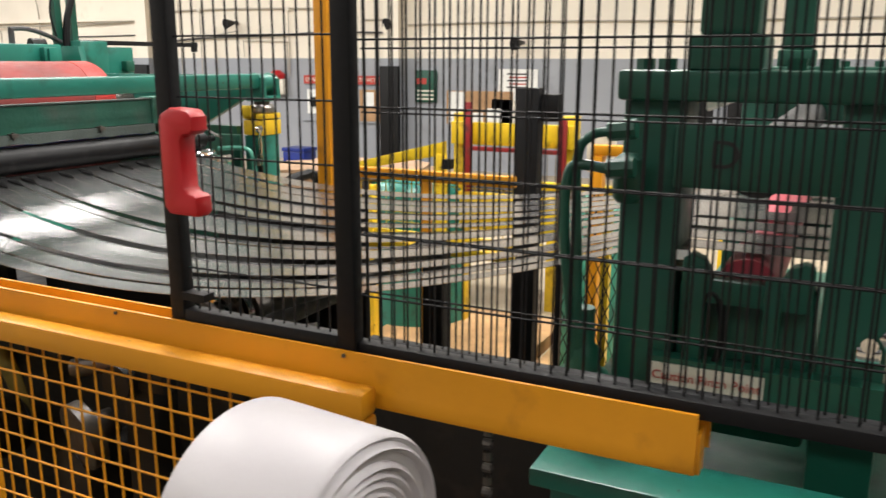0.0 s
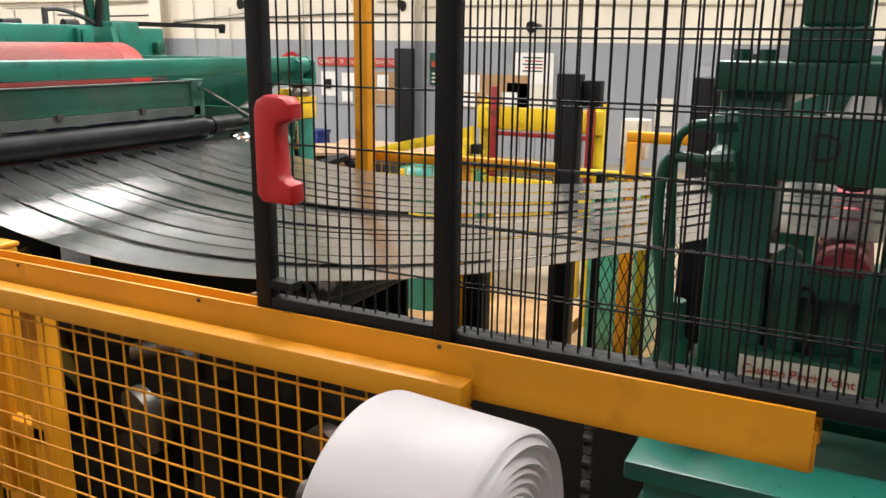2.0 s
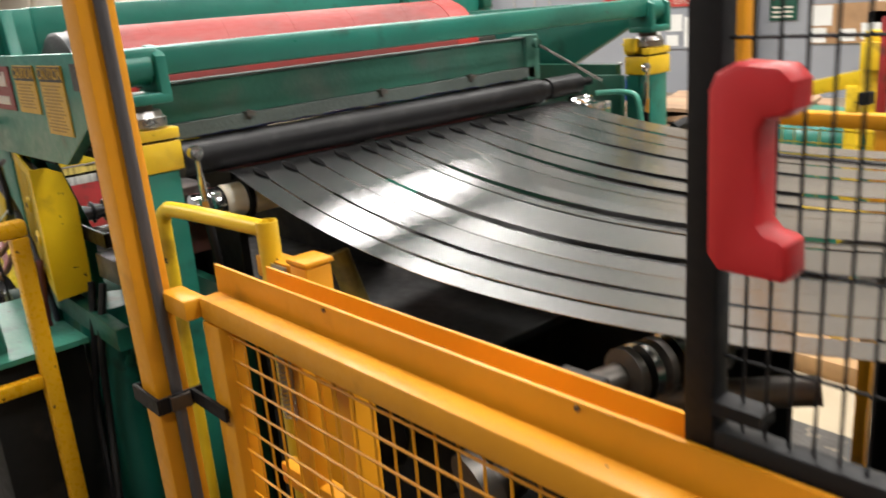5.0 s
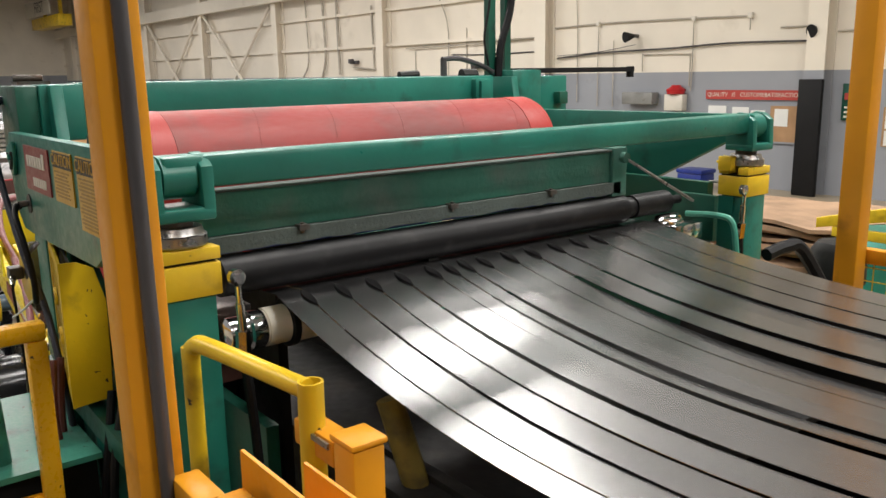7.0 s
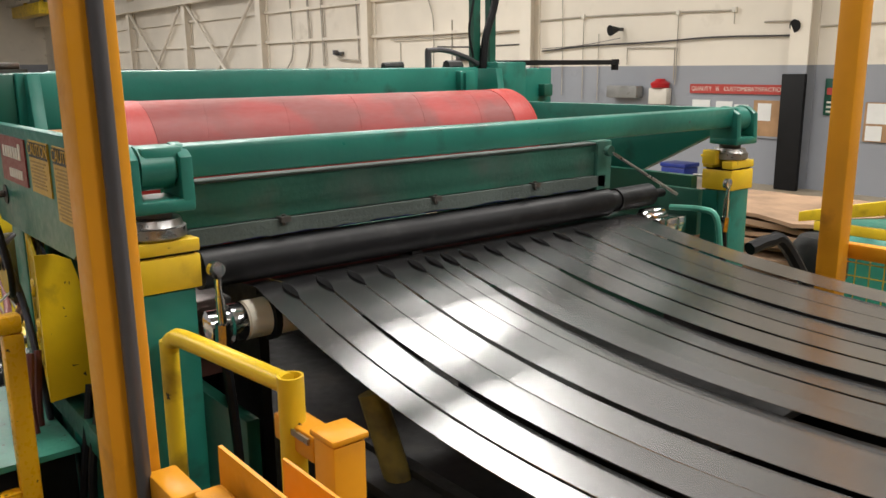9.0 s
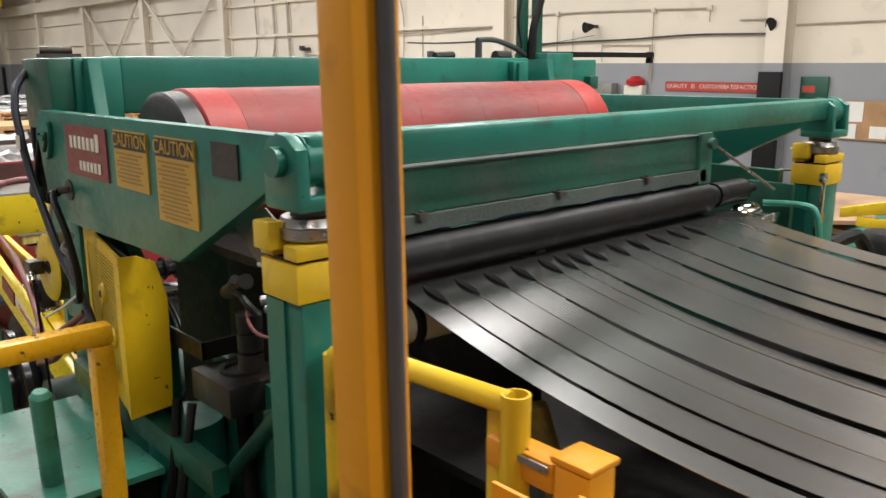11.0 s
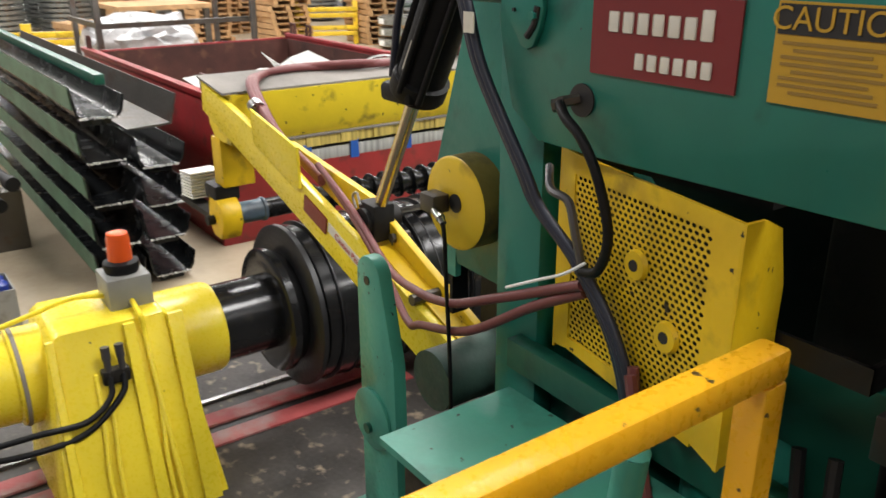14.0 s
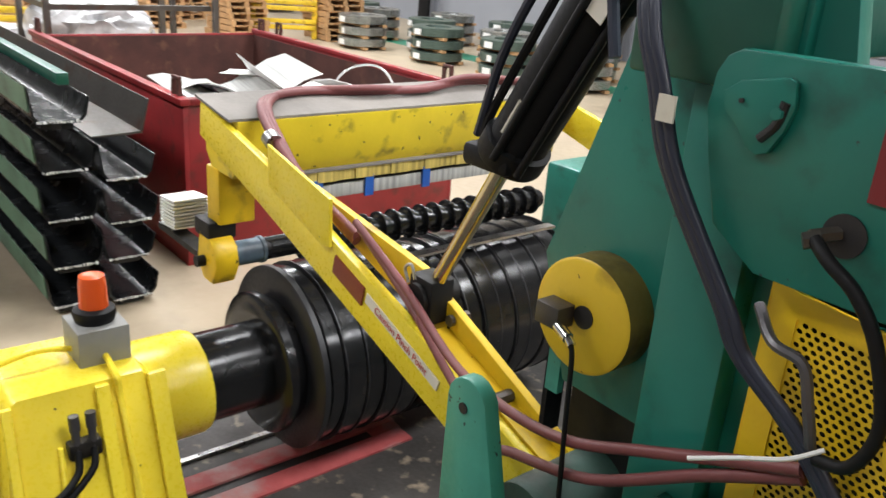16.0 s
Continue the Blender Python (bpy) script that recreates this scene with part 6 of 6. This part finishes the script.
    part("shackle", sweep(B(), [(-5.58, 1.51, 1.14), (-5.60, 1.51, 1.18), (-5.57, 1.51, 1.20), (-5.55, 1.51, 1.16)], 0.005, 6), STEEL, c2)
    part("maker_label", rod(B(), p1 + Vector((0, -0.0795, 0)) + ax * 0.10, p1 + Vector((0, -0.0795, 0)) + ax * 0.20, 0.006, 6), NYLON, c2)
    part("side_label", prism(B(), [(-5.03, 1.99), (-4.97, 1.955), (-4.91, 2.06), (-4.97, 2.095)], 1.494, 1.497), LABEL_WHITE, c2)
    part("top_hose", sweep(B(), [p1 + side * 0.9 + Vector((-0.02, 0, 0)), Vector((-5.28, 1.52, 1.85)), Vector((-5.16, 1.50, 2.03)), Vector((-5.07, 1.49, 2.12)), Vector((-4.97, 1.49, 2.09)), Vector((-4.9, 1.47, 1.9))], 0.013, 8), HOSE_BLUE, c2)
    part("top_clevis", box(B(), -5.02, -4.91, 1.52, 1.64, 2.07, 2.14, 0.015), GREASE_SHADE, c2)
    # floor track under the recoiler
    k = thing("coil_car_track", (-6.8, 1.8, F), "red diamond-plate covers over the coil car slot", "floor plate")
    part("cover", box(B(), -6.965, -6.845, -1.5, 2.47, F + 0.006, F + 0.022, 0.002), FLOORRED, k)
    part("cover", box(B(), -6.775, -6.655, -1.5, 2.45, F + 0.006, F + 0.020, 0.002), FLOORRED, k)
    part("end_cover", box(B(), -6.844, -6.776, 2.29, 2.46, F + 0.006, F + 0.019, 0.002), FLOORRED, k)
    part("slot", box(B(), -6.844, -6.776, -1.5, 2.288, F + 0.006, F + 0.008), INK, k)
    part("rail", box(B(), -7.11, -7.08, -1.5, 2.1, F + 0.006, F + 0.025), STEEL, k, "bare steel track rail")
    return c


# ---- stock and scrap beyond the recoiler ----
def hopper():
    t = thing("scrap_hopper", (-11.4, 3.7, F), "rusty red steel scrap hopper holding scrap sheet", "hopper")
    x0, x1, y0, y1, z1 = -13.4, -9.45, 2.42, 5.0, 0.87
    for n, b_ in (("near_side", (x0, x1, y0, y0 + 0.04)), ("far_side", (x0, x1, y1 - 0.04, y1)), ("left_end", (x0, x0 + 0.04, y0 + 0.04, y1 - 0.04)), ("right_end", (x1 - 0.04, x1, y0 + 0.04, y1 - 0.04))):
        part(n, box(B(), *b_, F, z1, 0.004), RED_PAINT, t)
    for b_ in ((x0 + 0.041, x1 - 0.041, y1 - 0.05, y1 - 0.041, F + 0.05, z1 - 0.02), (x0 + 0.041, x0 + 0.05, y0 + 0.05, y1 - 0.05, F + 0.05, z1 - 0.02), (x0 + 0.041, x1 - 0.041, y0 + 0.041, y1 - 0.041, F + 0.04, F + 0.05)):
        part("lining", box(B(), *b_), RUST, t, "rusty brown inner face")
    for a in ((x0 - 0.01, x1 + 0.03, y0 - 0.03, y0 + 0.05), (x0 - 0.01, x1 + 0.03, y1 - 0.05, y1 + 0.03), (x1 - 0.05, x1 + 0.03, y0 + 0.05, y1 - 0.05)):
        part("rim", box(B(), *a, z1, z1 + 0.05, 0.008), RED_PAINT, t)
    for x, y in ((-9.6, 2.44), (-9.6, 4.98), (-13.2, 2.44), (-13.2, 4.98), (-12.8, 5.0)):
        bm = B()
        for s_ in (-0.05, 0.05):
            box(bm, x + s_ - 0.015, x + s_ + 0.015, y - 0.015, y + 0.015, z1 + 0.05, z1 + 0.16)
        box(bm, x - 0.065, x + 0.065, y - 0.015, y + 0.015, z1 + 0.16, z1 + 0.19, 0.006)
        part("lifting_eye", bm, RUST, t)
    rnd = random.Random(11)
    for i in range(9):
        x, y, z = rnd.uniform(-10.9, -9.7), rnd.uniform(2.75, 4.2), 0.70 + rnd.uniform(0, 0.16)
        bm = B()
        w, d = rnd.uniform(0.25, 0.55), rnd.uniform(0.2, 0.4)
        grid = bmesh.ops.create_grid(bm, x_segments=4, y_segments=3, size=0.5)["verts"]
        for v in grid:
            v.co = Vector((v.co.x * w * 2, v.co.y * d * 2, 0.06 * math.sin(v.co.x * 4 + i) + 0.05 * v.co.y))
        bmesh.ops.solidify(bm, geom=bm.faces[:], thickness=0.006)
        bm.transform(pose(x, y, z, rnd.uniform(-25, 25), rnd.uniform(-20, 20), rnd.uniform(0, 180)))
        solid("scrap_sheet", bm, WHITE if i % 3 else PADGREY, "crumpled pale scrap sheet in the hopper", "scrap", "hopper scrap")
    solid("scrap_pile", box(B(), -11.4, -9.55, 2.5, 4.9, F + 0.06, 0.60, 0.1), DULL_STEEL, "dull heap of steel scrap", "scrap", kind="stuff")
    solid("strap_loop", sweep(B(), [(-10.2, 4.0, 0.6), (-10.1, 4.2, 0.95), (-9.9, 4.45, 1.0), (-9.75, 4.6, 0.7)], 0.012, 6), STEEL, "loose steel strapping loop", "strapping")
    f = thing("paper_pile", (-7.54, 1.62, 0.6), "small slanted stack of white sheets on a bracket", "sheets")
    for i in range(9):
        part("sheet", prism(B(), [(-7.63 + 0.006 * (i % 3), 0.690 + i * 0.017), (-7.63, 0.698 + i * 0.017), (-7.45 + 0.005 * (i % 2), 0.715 + i * 0.017), (-7.45, 0.707 + i * 0.017)], 1.54, 1.72), WHITE, f)
    part("bracket", box(B(), -7.66, -7.06, 1.54, 1.62, 0.655, 0.685), GREASE_SHADE, f)


def channels():
    """A rack-high stack of long black channels."""
    for col in range(2):
        for row in range(5):
            y0 = 1.30 + col * 0.36
            z0 = F + 0.02 + row * 0.30
            if col == 1:
                if row == 4:
                    continue
                z0 = F + 0.005 + row * 0.28
            xe = -9.0 + 0.03 * ((row * 3 + col) % 4)
            t = thing("steel_channel", (-12, y0, z0), "long black flared steel channel in a stack", "channel", "stacked channels")
            sec = [(y0, z0 + 0.28), (y0 + 0.008, z0 + 0.28), (y0 + 0.03, z0 + 0.10), (y0 + 0.06, z0 + 0.06), (y0 + 0.28, z0 + 0.06), (y0 + 0.32, z0 + 0.10), (y0 + 0.345, z0 + 0.20), (y0 + 0.353, z0 + 0.20), (y0 + 0.33, z0 + 0.09), (y0 + 0.29, z0 + 0.045), (y0 + 0.05, z0 + 0.045), (y0 + 0.018, z0 + 0.09)]
            part("section", prism(B(), sec, -14.6, xe, axis="x"), CHANNEL_BLACK, t)
            if col == 0:
                part("green_face", prism(B(), [(y0 - 0.004, z0 + 0.27), (y0, z0 + 0.27), (y0 + 0.012, z0 + 0.12), (y0 + 0.004, z0 + 0.12)], -14.6, xe - 0.02, axis="x"), CHANNEL_GREEN, t, "faded green outer face")
            part("spacer", box(B(), -14.4, xe - 0.05, y0 + 0.08, y0 + 0.26, z0, z0 + 0.044), CHANNEL_BLACK, t)
            bm = B()
            rnd = random.Random(row * 5 + col)
            for i in range(14):
                y = y0 + 0.04 + i * 0.019
                s_ = rnd.uniform(0.003, 0.012)
                box(bm, xe, xe + s_, y, y + rnd.uniform(0.006, 0.015), z0 + 0.046 + rnd.uniform(0, 0.008), z0 + 0.054 + s_)
            part("white_end_bits", bm, WHITE, t, "small uneven white bits along the end")
    solid("green_tube", box(B(), -14.6, -8.95, 1.46, 1.53, 1.145, 1.215, 0.006), GREEN_DARK, "dark green square steel tube", "tube")
    t = thing("open_channel", (-11, 1.9, 0.84), "dark open steel channel lying on the stack", "channel")
    part("section", prism(B(), [(1.60, 0.84), (1.60, 0.848), (1.80, 0.855), (1.90, 0.86), (1.955, 1.055), (1.962, 1.055), (1.91, 0.848), (1.80, 0.84)], -14.4, -8.85, axis="x"), DULL_STEEL, t)
    for x, y, z in ((-9.4, 0.92, 0.45), (-9.5, 0.78, 0.33), (-9.8, 0.86, 0.2)):
        solid("loose_pipe", rod(rod(B(), (x, y, z), (x - 2.2, y - 0.25, z + 0.05), 0.04, 16), (x + 0.02, y, z), (x - 0.1, y - 0.012, z), 0.052, 16), BLACK, "loose black pipe with coupling", "pipe", "pipe bundle")
    solid("pipe_trestle", box(B(), -10.6, -10.4, 0.5, 1.1, F, 0.14), DULL_STEEL, "dark steel pipe trestle", "trestle")


def blue_cans():
    bin_ = thing("grey_bin", (-8.75, 0.55, F), "dull grey sheet bin", "bin")
    part("shell", box(box(box(box(B(), -8.95, -8.60, 0.38, 0.39, F, -0.02), -8.95, -8.60, 0.71, 0.72, F, -0.02), -8.95, -8.94, 0.39, 0.71, F, -0.02), -8.61, -8.60, 0.39, 0.71, F, -0.02), GREY, bin_)
    part("floor_plate", box(B(), -8.94, -8.61, 0.39, 0.71, F, -0.16), GREASE_SHADE, bin_)
    for x, y in ((-8.85, 0.48), (-8.70, 0.47), (-8.78, 0.62), (-8.67, 0.63)):
        c = thing("blue_can", (x, y, -0.16), "blue can standing in a bin", "can", "blue cans")
        part("body", lathe(B(), (x, y, -0.16), (0, 0, 1), [(0, 0.066), (0.17, 0.066), (0.185, 0.05), (0.19, 0.03)], 24), BLUE, c)
        part("cap", rod(B(), (x, y, 0.03), (x, y, 0.06), 0.028, 16), BLUE, c)


def pipe_crate():
    c = thing("pipe_crate", (-11.6, 0.5, F), "dark steel crate with a red end panel", "crate")
    for x in (-12.4, -11.0):
        for y in (0.05, 0.86):
            part("post", box(B(), x, x + 0.06, y, y + 0.06, F, 0.62, 0.004), DULL_STEEL, c)
    part("end_panel", box(B(), -10.935, -10.92, 0.06, 0.92, 0.12, 0.62, 0.004), RED_PAINT, c, "red end panel")
    part("lower_panel", box(B(), -10.935, -10.92, 0.06, 0.92, F, 0.115, 0.004), GREASE_SHADE, c)
    part("bed", box(B(), -12.4, -10.94, 0.11, 0.86, F + 0.1, F + 0.18), DULL_STEEL, c)


def pallets():
    first = thing("pallet", (0, 0, 0), "bare wooden pallet in a tall stack", "pallet", "pallet stacks")
    for i in range(7):
        part("deck_board", box(B(), -0.6, 0.6, -0.5 + i * 0.15, -0.4 + i * 0.15, 0.115, 0.135), WOOD, first)
    for y in (-0.5, -0.05, 0.4):
        part("stringer", box(B(), -0.6, 0.6, y, y + 0.1, 0.02, 0.115), WOOD, first)
    for i in range(3):
        part("base_board", box(B(), -0.6 + i * 0.55, -0.5 + i * 0.55, -0.5, 0.5, 0.0, 0.02), WOOD, first)
    first.matrix_basis = pose(-22.6, 9.2, F, 0, 0, 8)
    rnd = random.Random(5)
    stacks = [(-22.6, 9.2, 14), (-24.5, 7.9, 14), (-26.4, 9.3, 13), (-15.2, 0.6, 11), (-25.6, 6.3, 9), (-22.2, 4.6, 6), (-21.8, 11.4, 12)]
    for i, (x, y, n) in enumerate(stacks):
        for k in range(n):
            if i == 0 and k == 0:
                continue
            copy_thing(first, pose(x + rnd.uniform(-0.05, 0.05), y + rnd.uniform(-0.05, 0.05), F + 0.14 * k, 0, 0, 8 * (i % 3) + rnd.uniform(-5, 5)))


def coil_stacks():
    def one(x, y, n, r, mat, spot):
        t = thing("coil_stack", (x, y, F), "stack of banded slit steel coils on timber", "coil stack", "coil stacks")
        for k in range(n):
            z = F + 0.08 + k * 0.25
            part("slit_coil", lathe(B(), (x + 0.02 * (k % 2), y, z), (0, 0, 1), [(0, r * 0.5), (0, r - 0.02), (0.01, r), (0.17, r), (0.18, r - 0.02), (0.18, r * 0.5), (0.05, r * 0.46)], 36), mat, t)
            part("timber", box(box(B(), x - r, x + r, y - 0.3, y - 0.2, z - 0.06, z - 0.005), x - r, x + r, y + 0.2, y + 0.3, z - 0.06, z - 0.005), WOOD, t)
            part("tag", box(B(), x - 0.1 + 0.1 * (k % 2), x + 0.12, y - r - 0.012, y - r - 0.002, z + 0.02, z + 0.14), WHITE, t)
        return t
    a = one(-20.2, 11.2, 3, 0.56, COILSTEEL, 0)
    b = one(-17.9, 11.6, 3, 0.56, COILGREEN, 1)
    tall = thing("coil_stack", (-29.0, 3.0, F), "tall stack of thin bluish slit coils under pale film", "coil stack", "tall coil stacks")
    for k in range(8):
        z = F + 0.10 + k * 0.135
        part("slit_coil", lathe(B(), (-29 + 0.015 * (k % 3), 3, z), (0, 0, 1), [(0, 0.3), (0, 0.74), (0.008, 0.75), (0.092, 0.75), (0.1, 0.74), (0.1, 0.3)], 28), COILSTEEL, tall)
        part("packing", box(box(B(), -29.6, -28.4, 2.7, 2.78, z - 0.034, z - 0.001), -29.6, -28.4, 3.22, 3.3, z - 0.034, z - 0.001), WOOD, tall)
    part("cover_sheet", lathe(B(), (-29, 3, F + 0.10 + 8 * 0.135 - 0.03), (0, 0, 1), [(0, 0.02), (0, 0.76), (0.03, 0.72), (0.05, 0.5), (0.055, 0.02)], 28), FILMWRAP, tall, "pale film cover sheet")
    rnd = random.Random(4)
    for gx in range(7):
        for gy in range(7):
            if gx or gy:
                copy_thing(tall, pose(-28.6 - gx * 2.0 + rnd.uniform(-0.15, 0.15), 2.0 + gy * 1.85 + rnd.uniform(-0.15, 0.15), F, 0, 0, rnd.uniform(-25, 25)))
    rnd = random.Random(9)
    spots = [(-19.3, 12.6), (-17.2, 13.0), (-16.0, 11.9), (-21.8, 12.9), (-15.2, 13.4), (-14.2, 12.4), (-23.6, 13.2), (-20.6, 14.2), (-18.4, 14.5), (-16.6, 14.4)]
    for gx in range(6):
        for gy in range(6):
            spots.append((-44 - gx * 2.1, 1.0 + gy * 2.4))
    for i, (x, y) in enumerate(spots):
        copy_thing(a if i % 2 else b, pose(x + rnd.uniform(-0.2, 0.2), y + rnd.uniform(-0.2, 0.2), F, 0, 0, rnd.uniform(-20, 20)))


def far_stock():
    def barrier(x, y, rz, label):
        t = thing("yellow_barrier", (0, 0, 0), label, "barrier", "guard barriers")
        for z in (0.22, 0.36, 0.66, 0.80):
            part("rail", box(B(), -0.75, 0.75, -0.04, 0.04, F + z, F + z + 0.11, 0.02), YELLOW, t)
        for x_ in (-0.72, 0.72):
            part("post", box(B(), x_ - 0.06, x_ + 0.06, 0.045, 0.16, F, F + 1.05, 0.01), YELLOW, t)
        t.matrix_basis = pose(x, y, 0, 0, 0, rz)
    barrier(-21.9, 10.1, 66, "yellow corrugated guard barrier")
    barrier(-19.5, 3.6, 70, "yellow corrugated guard barrier")
    barrier(-20.0, 2.2, 70, "yellow corrugated guard barrier")
    t = thing("post_stillage", (-16.2, 3.9, F), "dark steel post stillage with wrapped bundles", "stillage")
    for x, y in ((-17.2, 3.2), (-15.4, 3.1), (-17.0, 5.4), (-15.2, 5.3)):
        part("post", box(B(), x - 0.04, x + 0.04, y - 0.04, y + 0.04, F, 1.55, 0.004), DULL_STEEL, t)
    part("rail", box(B(), -15.45, -15.35, 3.1, 5.3, 0.92, 0.99), DULL_STEEL, t)
    part("rail", box(B(), -17.2, -15.4, 3.1, 3.18, 0.92, 0.99), DULL_STEEL, t)
    part("deck", box(B(), -17.2, -15.2, 3.1, 5.4, F, F + 0.12), DULL_STEEL, t)
    part("lower_load", box(B(), -17.0, -15.5, 3.2, 5.2, F + 0.121, 0.10, 0.03), GREY, t, "grey bundled load")
    bm = B()
    bmesh.ops.create_icosphere(bm, subdivisions=4, radius=1.0)
    rnd = noise.noise
    for v in bm.verts:
        s_ = 1 + 0.22 * rnd(v.co * 2.5) + 0.16 * rnd(v.co * 6) + 0.10 * rnd(v.co * 13)
        v.co = Vector((max(-0.9, min(0.9, v.co.x * s_)) * 0.82, max(-0.9, min(0.9, v.co.y * s_)) * 0.9, max(-0.6, min(1.0, v.co.z * s_)) * 0.55))
    bm.transform(Matrix.Translation((-16.3, 3.9, 0.50)))
    solid("wrapped_load", bm, FILMWRAP, "bundle wrapped in crinkled clear film", "bundle")
    bm = B()
    bmesh.ops.create_icosphere(bm, subdivisions=4, radius=1.0)
    for v in bm.verts:
        s_ = 1 + 0.22 * rnd(v.co * 3.0 + Vector((5, 0, 0))) + 0.16 * rnd(v.co * 7) + 0.10 * rnd(v.co * 14)
        v.co = Vector((max(-0.75, min(0.75, v.co.x * s_)) * 0.8, max(-0.7, min(0.7, v.co.y * s_)) * 0.8, max(-0.6, min(0.7, v.co.z * s_)) * 0.55))
    bm.transform(Matrix.Translation((-18.4, 3.0, 0.0)))
    solid("wrapped_load", bm, FILMWRAP, "bundle wrapped in crinkled clear film", "bundle")
    t = thing("timber_table", (-19.2, 5.0, F), "pallet lying on a dark stillage", "table")
    part("top", box(B(), -20.0, -18.4, 4.2, 5.9, 0.92, 1.0), WOOD, t)
    for x in (-19.9, -18.5):
        for y in (4.3, 5.8):
            part("leg", box(B(), x - 0.05, x + 0.05, y - 0.05, y + 0.05, F, 0.92), DULL_STEEL, t)
    h = thing("crane_hook", (-42, 7.85, 3.2), "red crane hook block hanging from above", "crane hook")
    part("block", box(B(), -42.3, -41.7, 7.58, 8.12, 2.6, 3.2, 0.12), RED_PAINT, h)
    part("cable", box(B(), -42.04, -41.96, 7.81, 7.89, 3.2, 8.6), BLACK, h)
    part("hook", sweep(B(), [(-42, 7.85, 2.6), (-42, 7.82, 2.2), (-42, 7.95, 1.9), (-42, 7.8, 1.7), (-42, 7.62, 1.9)], 0.07, 8), DULL_STEEL, h)
    g = thing("crane_trolley", (-52, 15.2, 5.5), "yellow crane walkway with sign", "crane")
    part("girder", box(B(), -64, -57, 14.6, 15.4, 5.5, 6.2, 0.02), YELLOW, g)
    for x in (-62, -58):
        part("hanger", box(B(), x, x + 0.2, 14.9, 15.1, 6.2, 8.6), YELLOW, g)
    part("sign", box(B(), -65.0, -58.6, 14.5, 14.59, 6.3, 7.3), LABEL_WHITE, g)
    lettering("lettering", "FIRST", 1.0, Matrix.Translation((-61.2, 14.49, 6.8)) @ FACE_S, INK, g)


def motions():
    # the strips flutter a little as they run through
    rnd = random.Random(21)
    for k, s in enumerate(STRIPS):
        base = s.matrix_basis.translation.copy()
        ph, w, amp = rnd.uniform(0, 6.28), rnd.uniform(1.6, 2.6), rnd.uniform(0.10, 0.26)
        walk(s, [(0.4 * i, pose(*base, 0, amp * math.sin(ph + w * 0.4 * i), 0)) for i in range(41)])
    # arbor and drum turn with the line
    for ob, rate in ((ARBOR, -55), (DRUM, -70)):
        if rate:
            base = ob.matrix_basis.translation.copy()
            walk(ob, [(float(i), pose(*base, 0, rate * i, 0)) for i in range(17)])


hall()
wall_boards()
tension_stand()
DRUM = red_drum()
STRIPS = strips()
guard_rail()
safety_fence()
paper_roll()
pinch_stand()
far_side()
ARBOR = recoiler()
hopper()
channels()
blue_cans()
pipe_crate()
coil_stacks()
far_stock()
pallets()
motions()
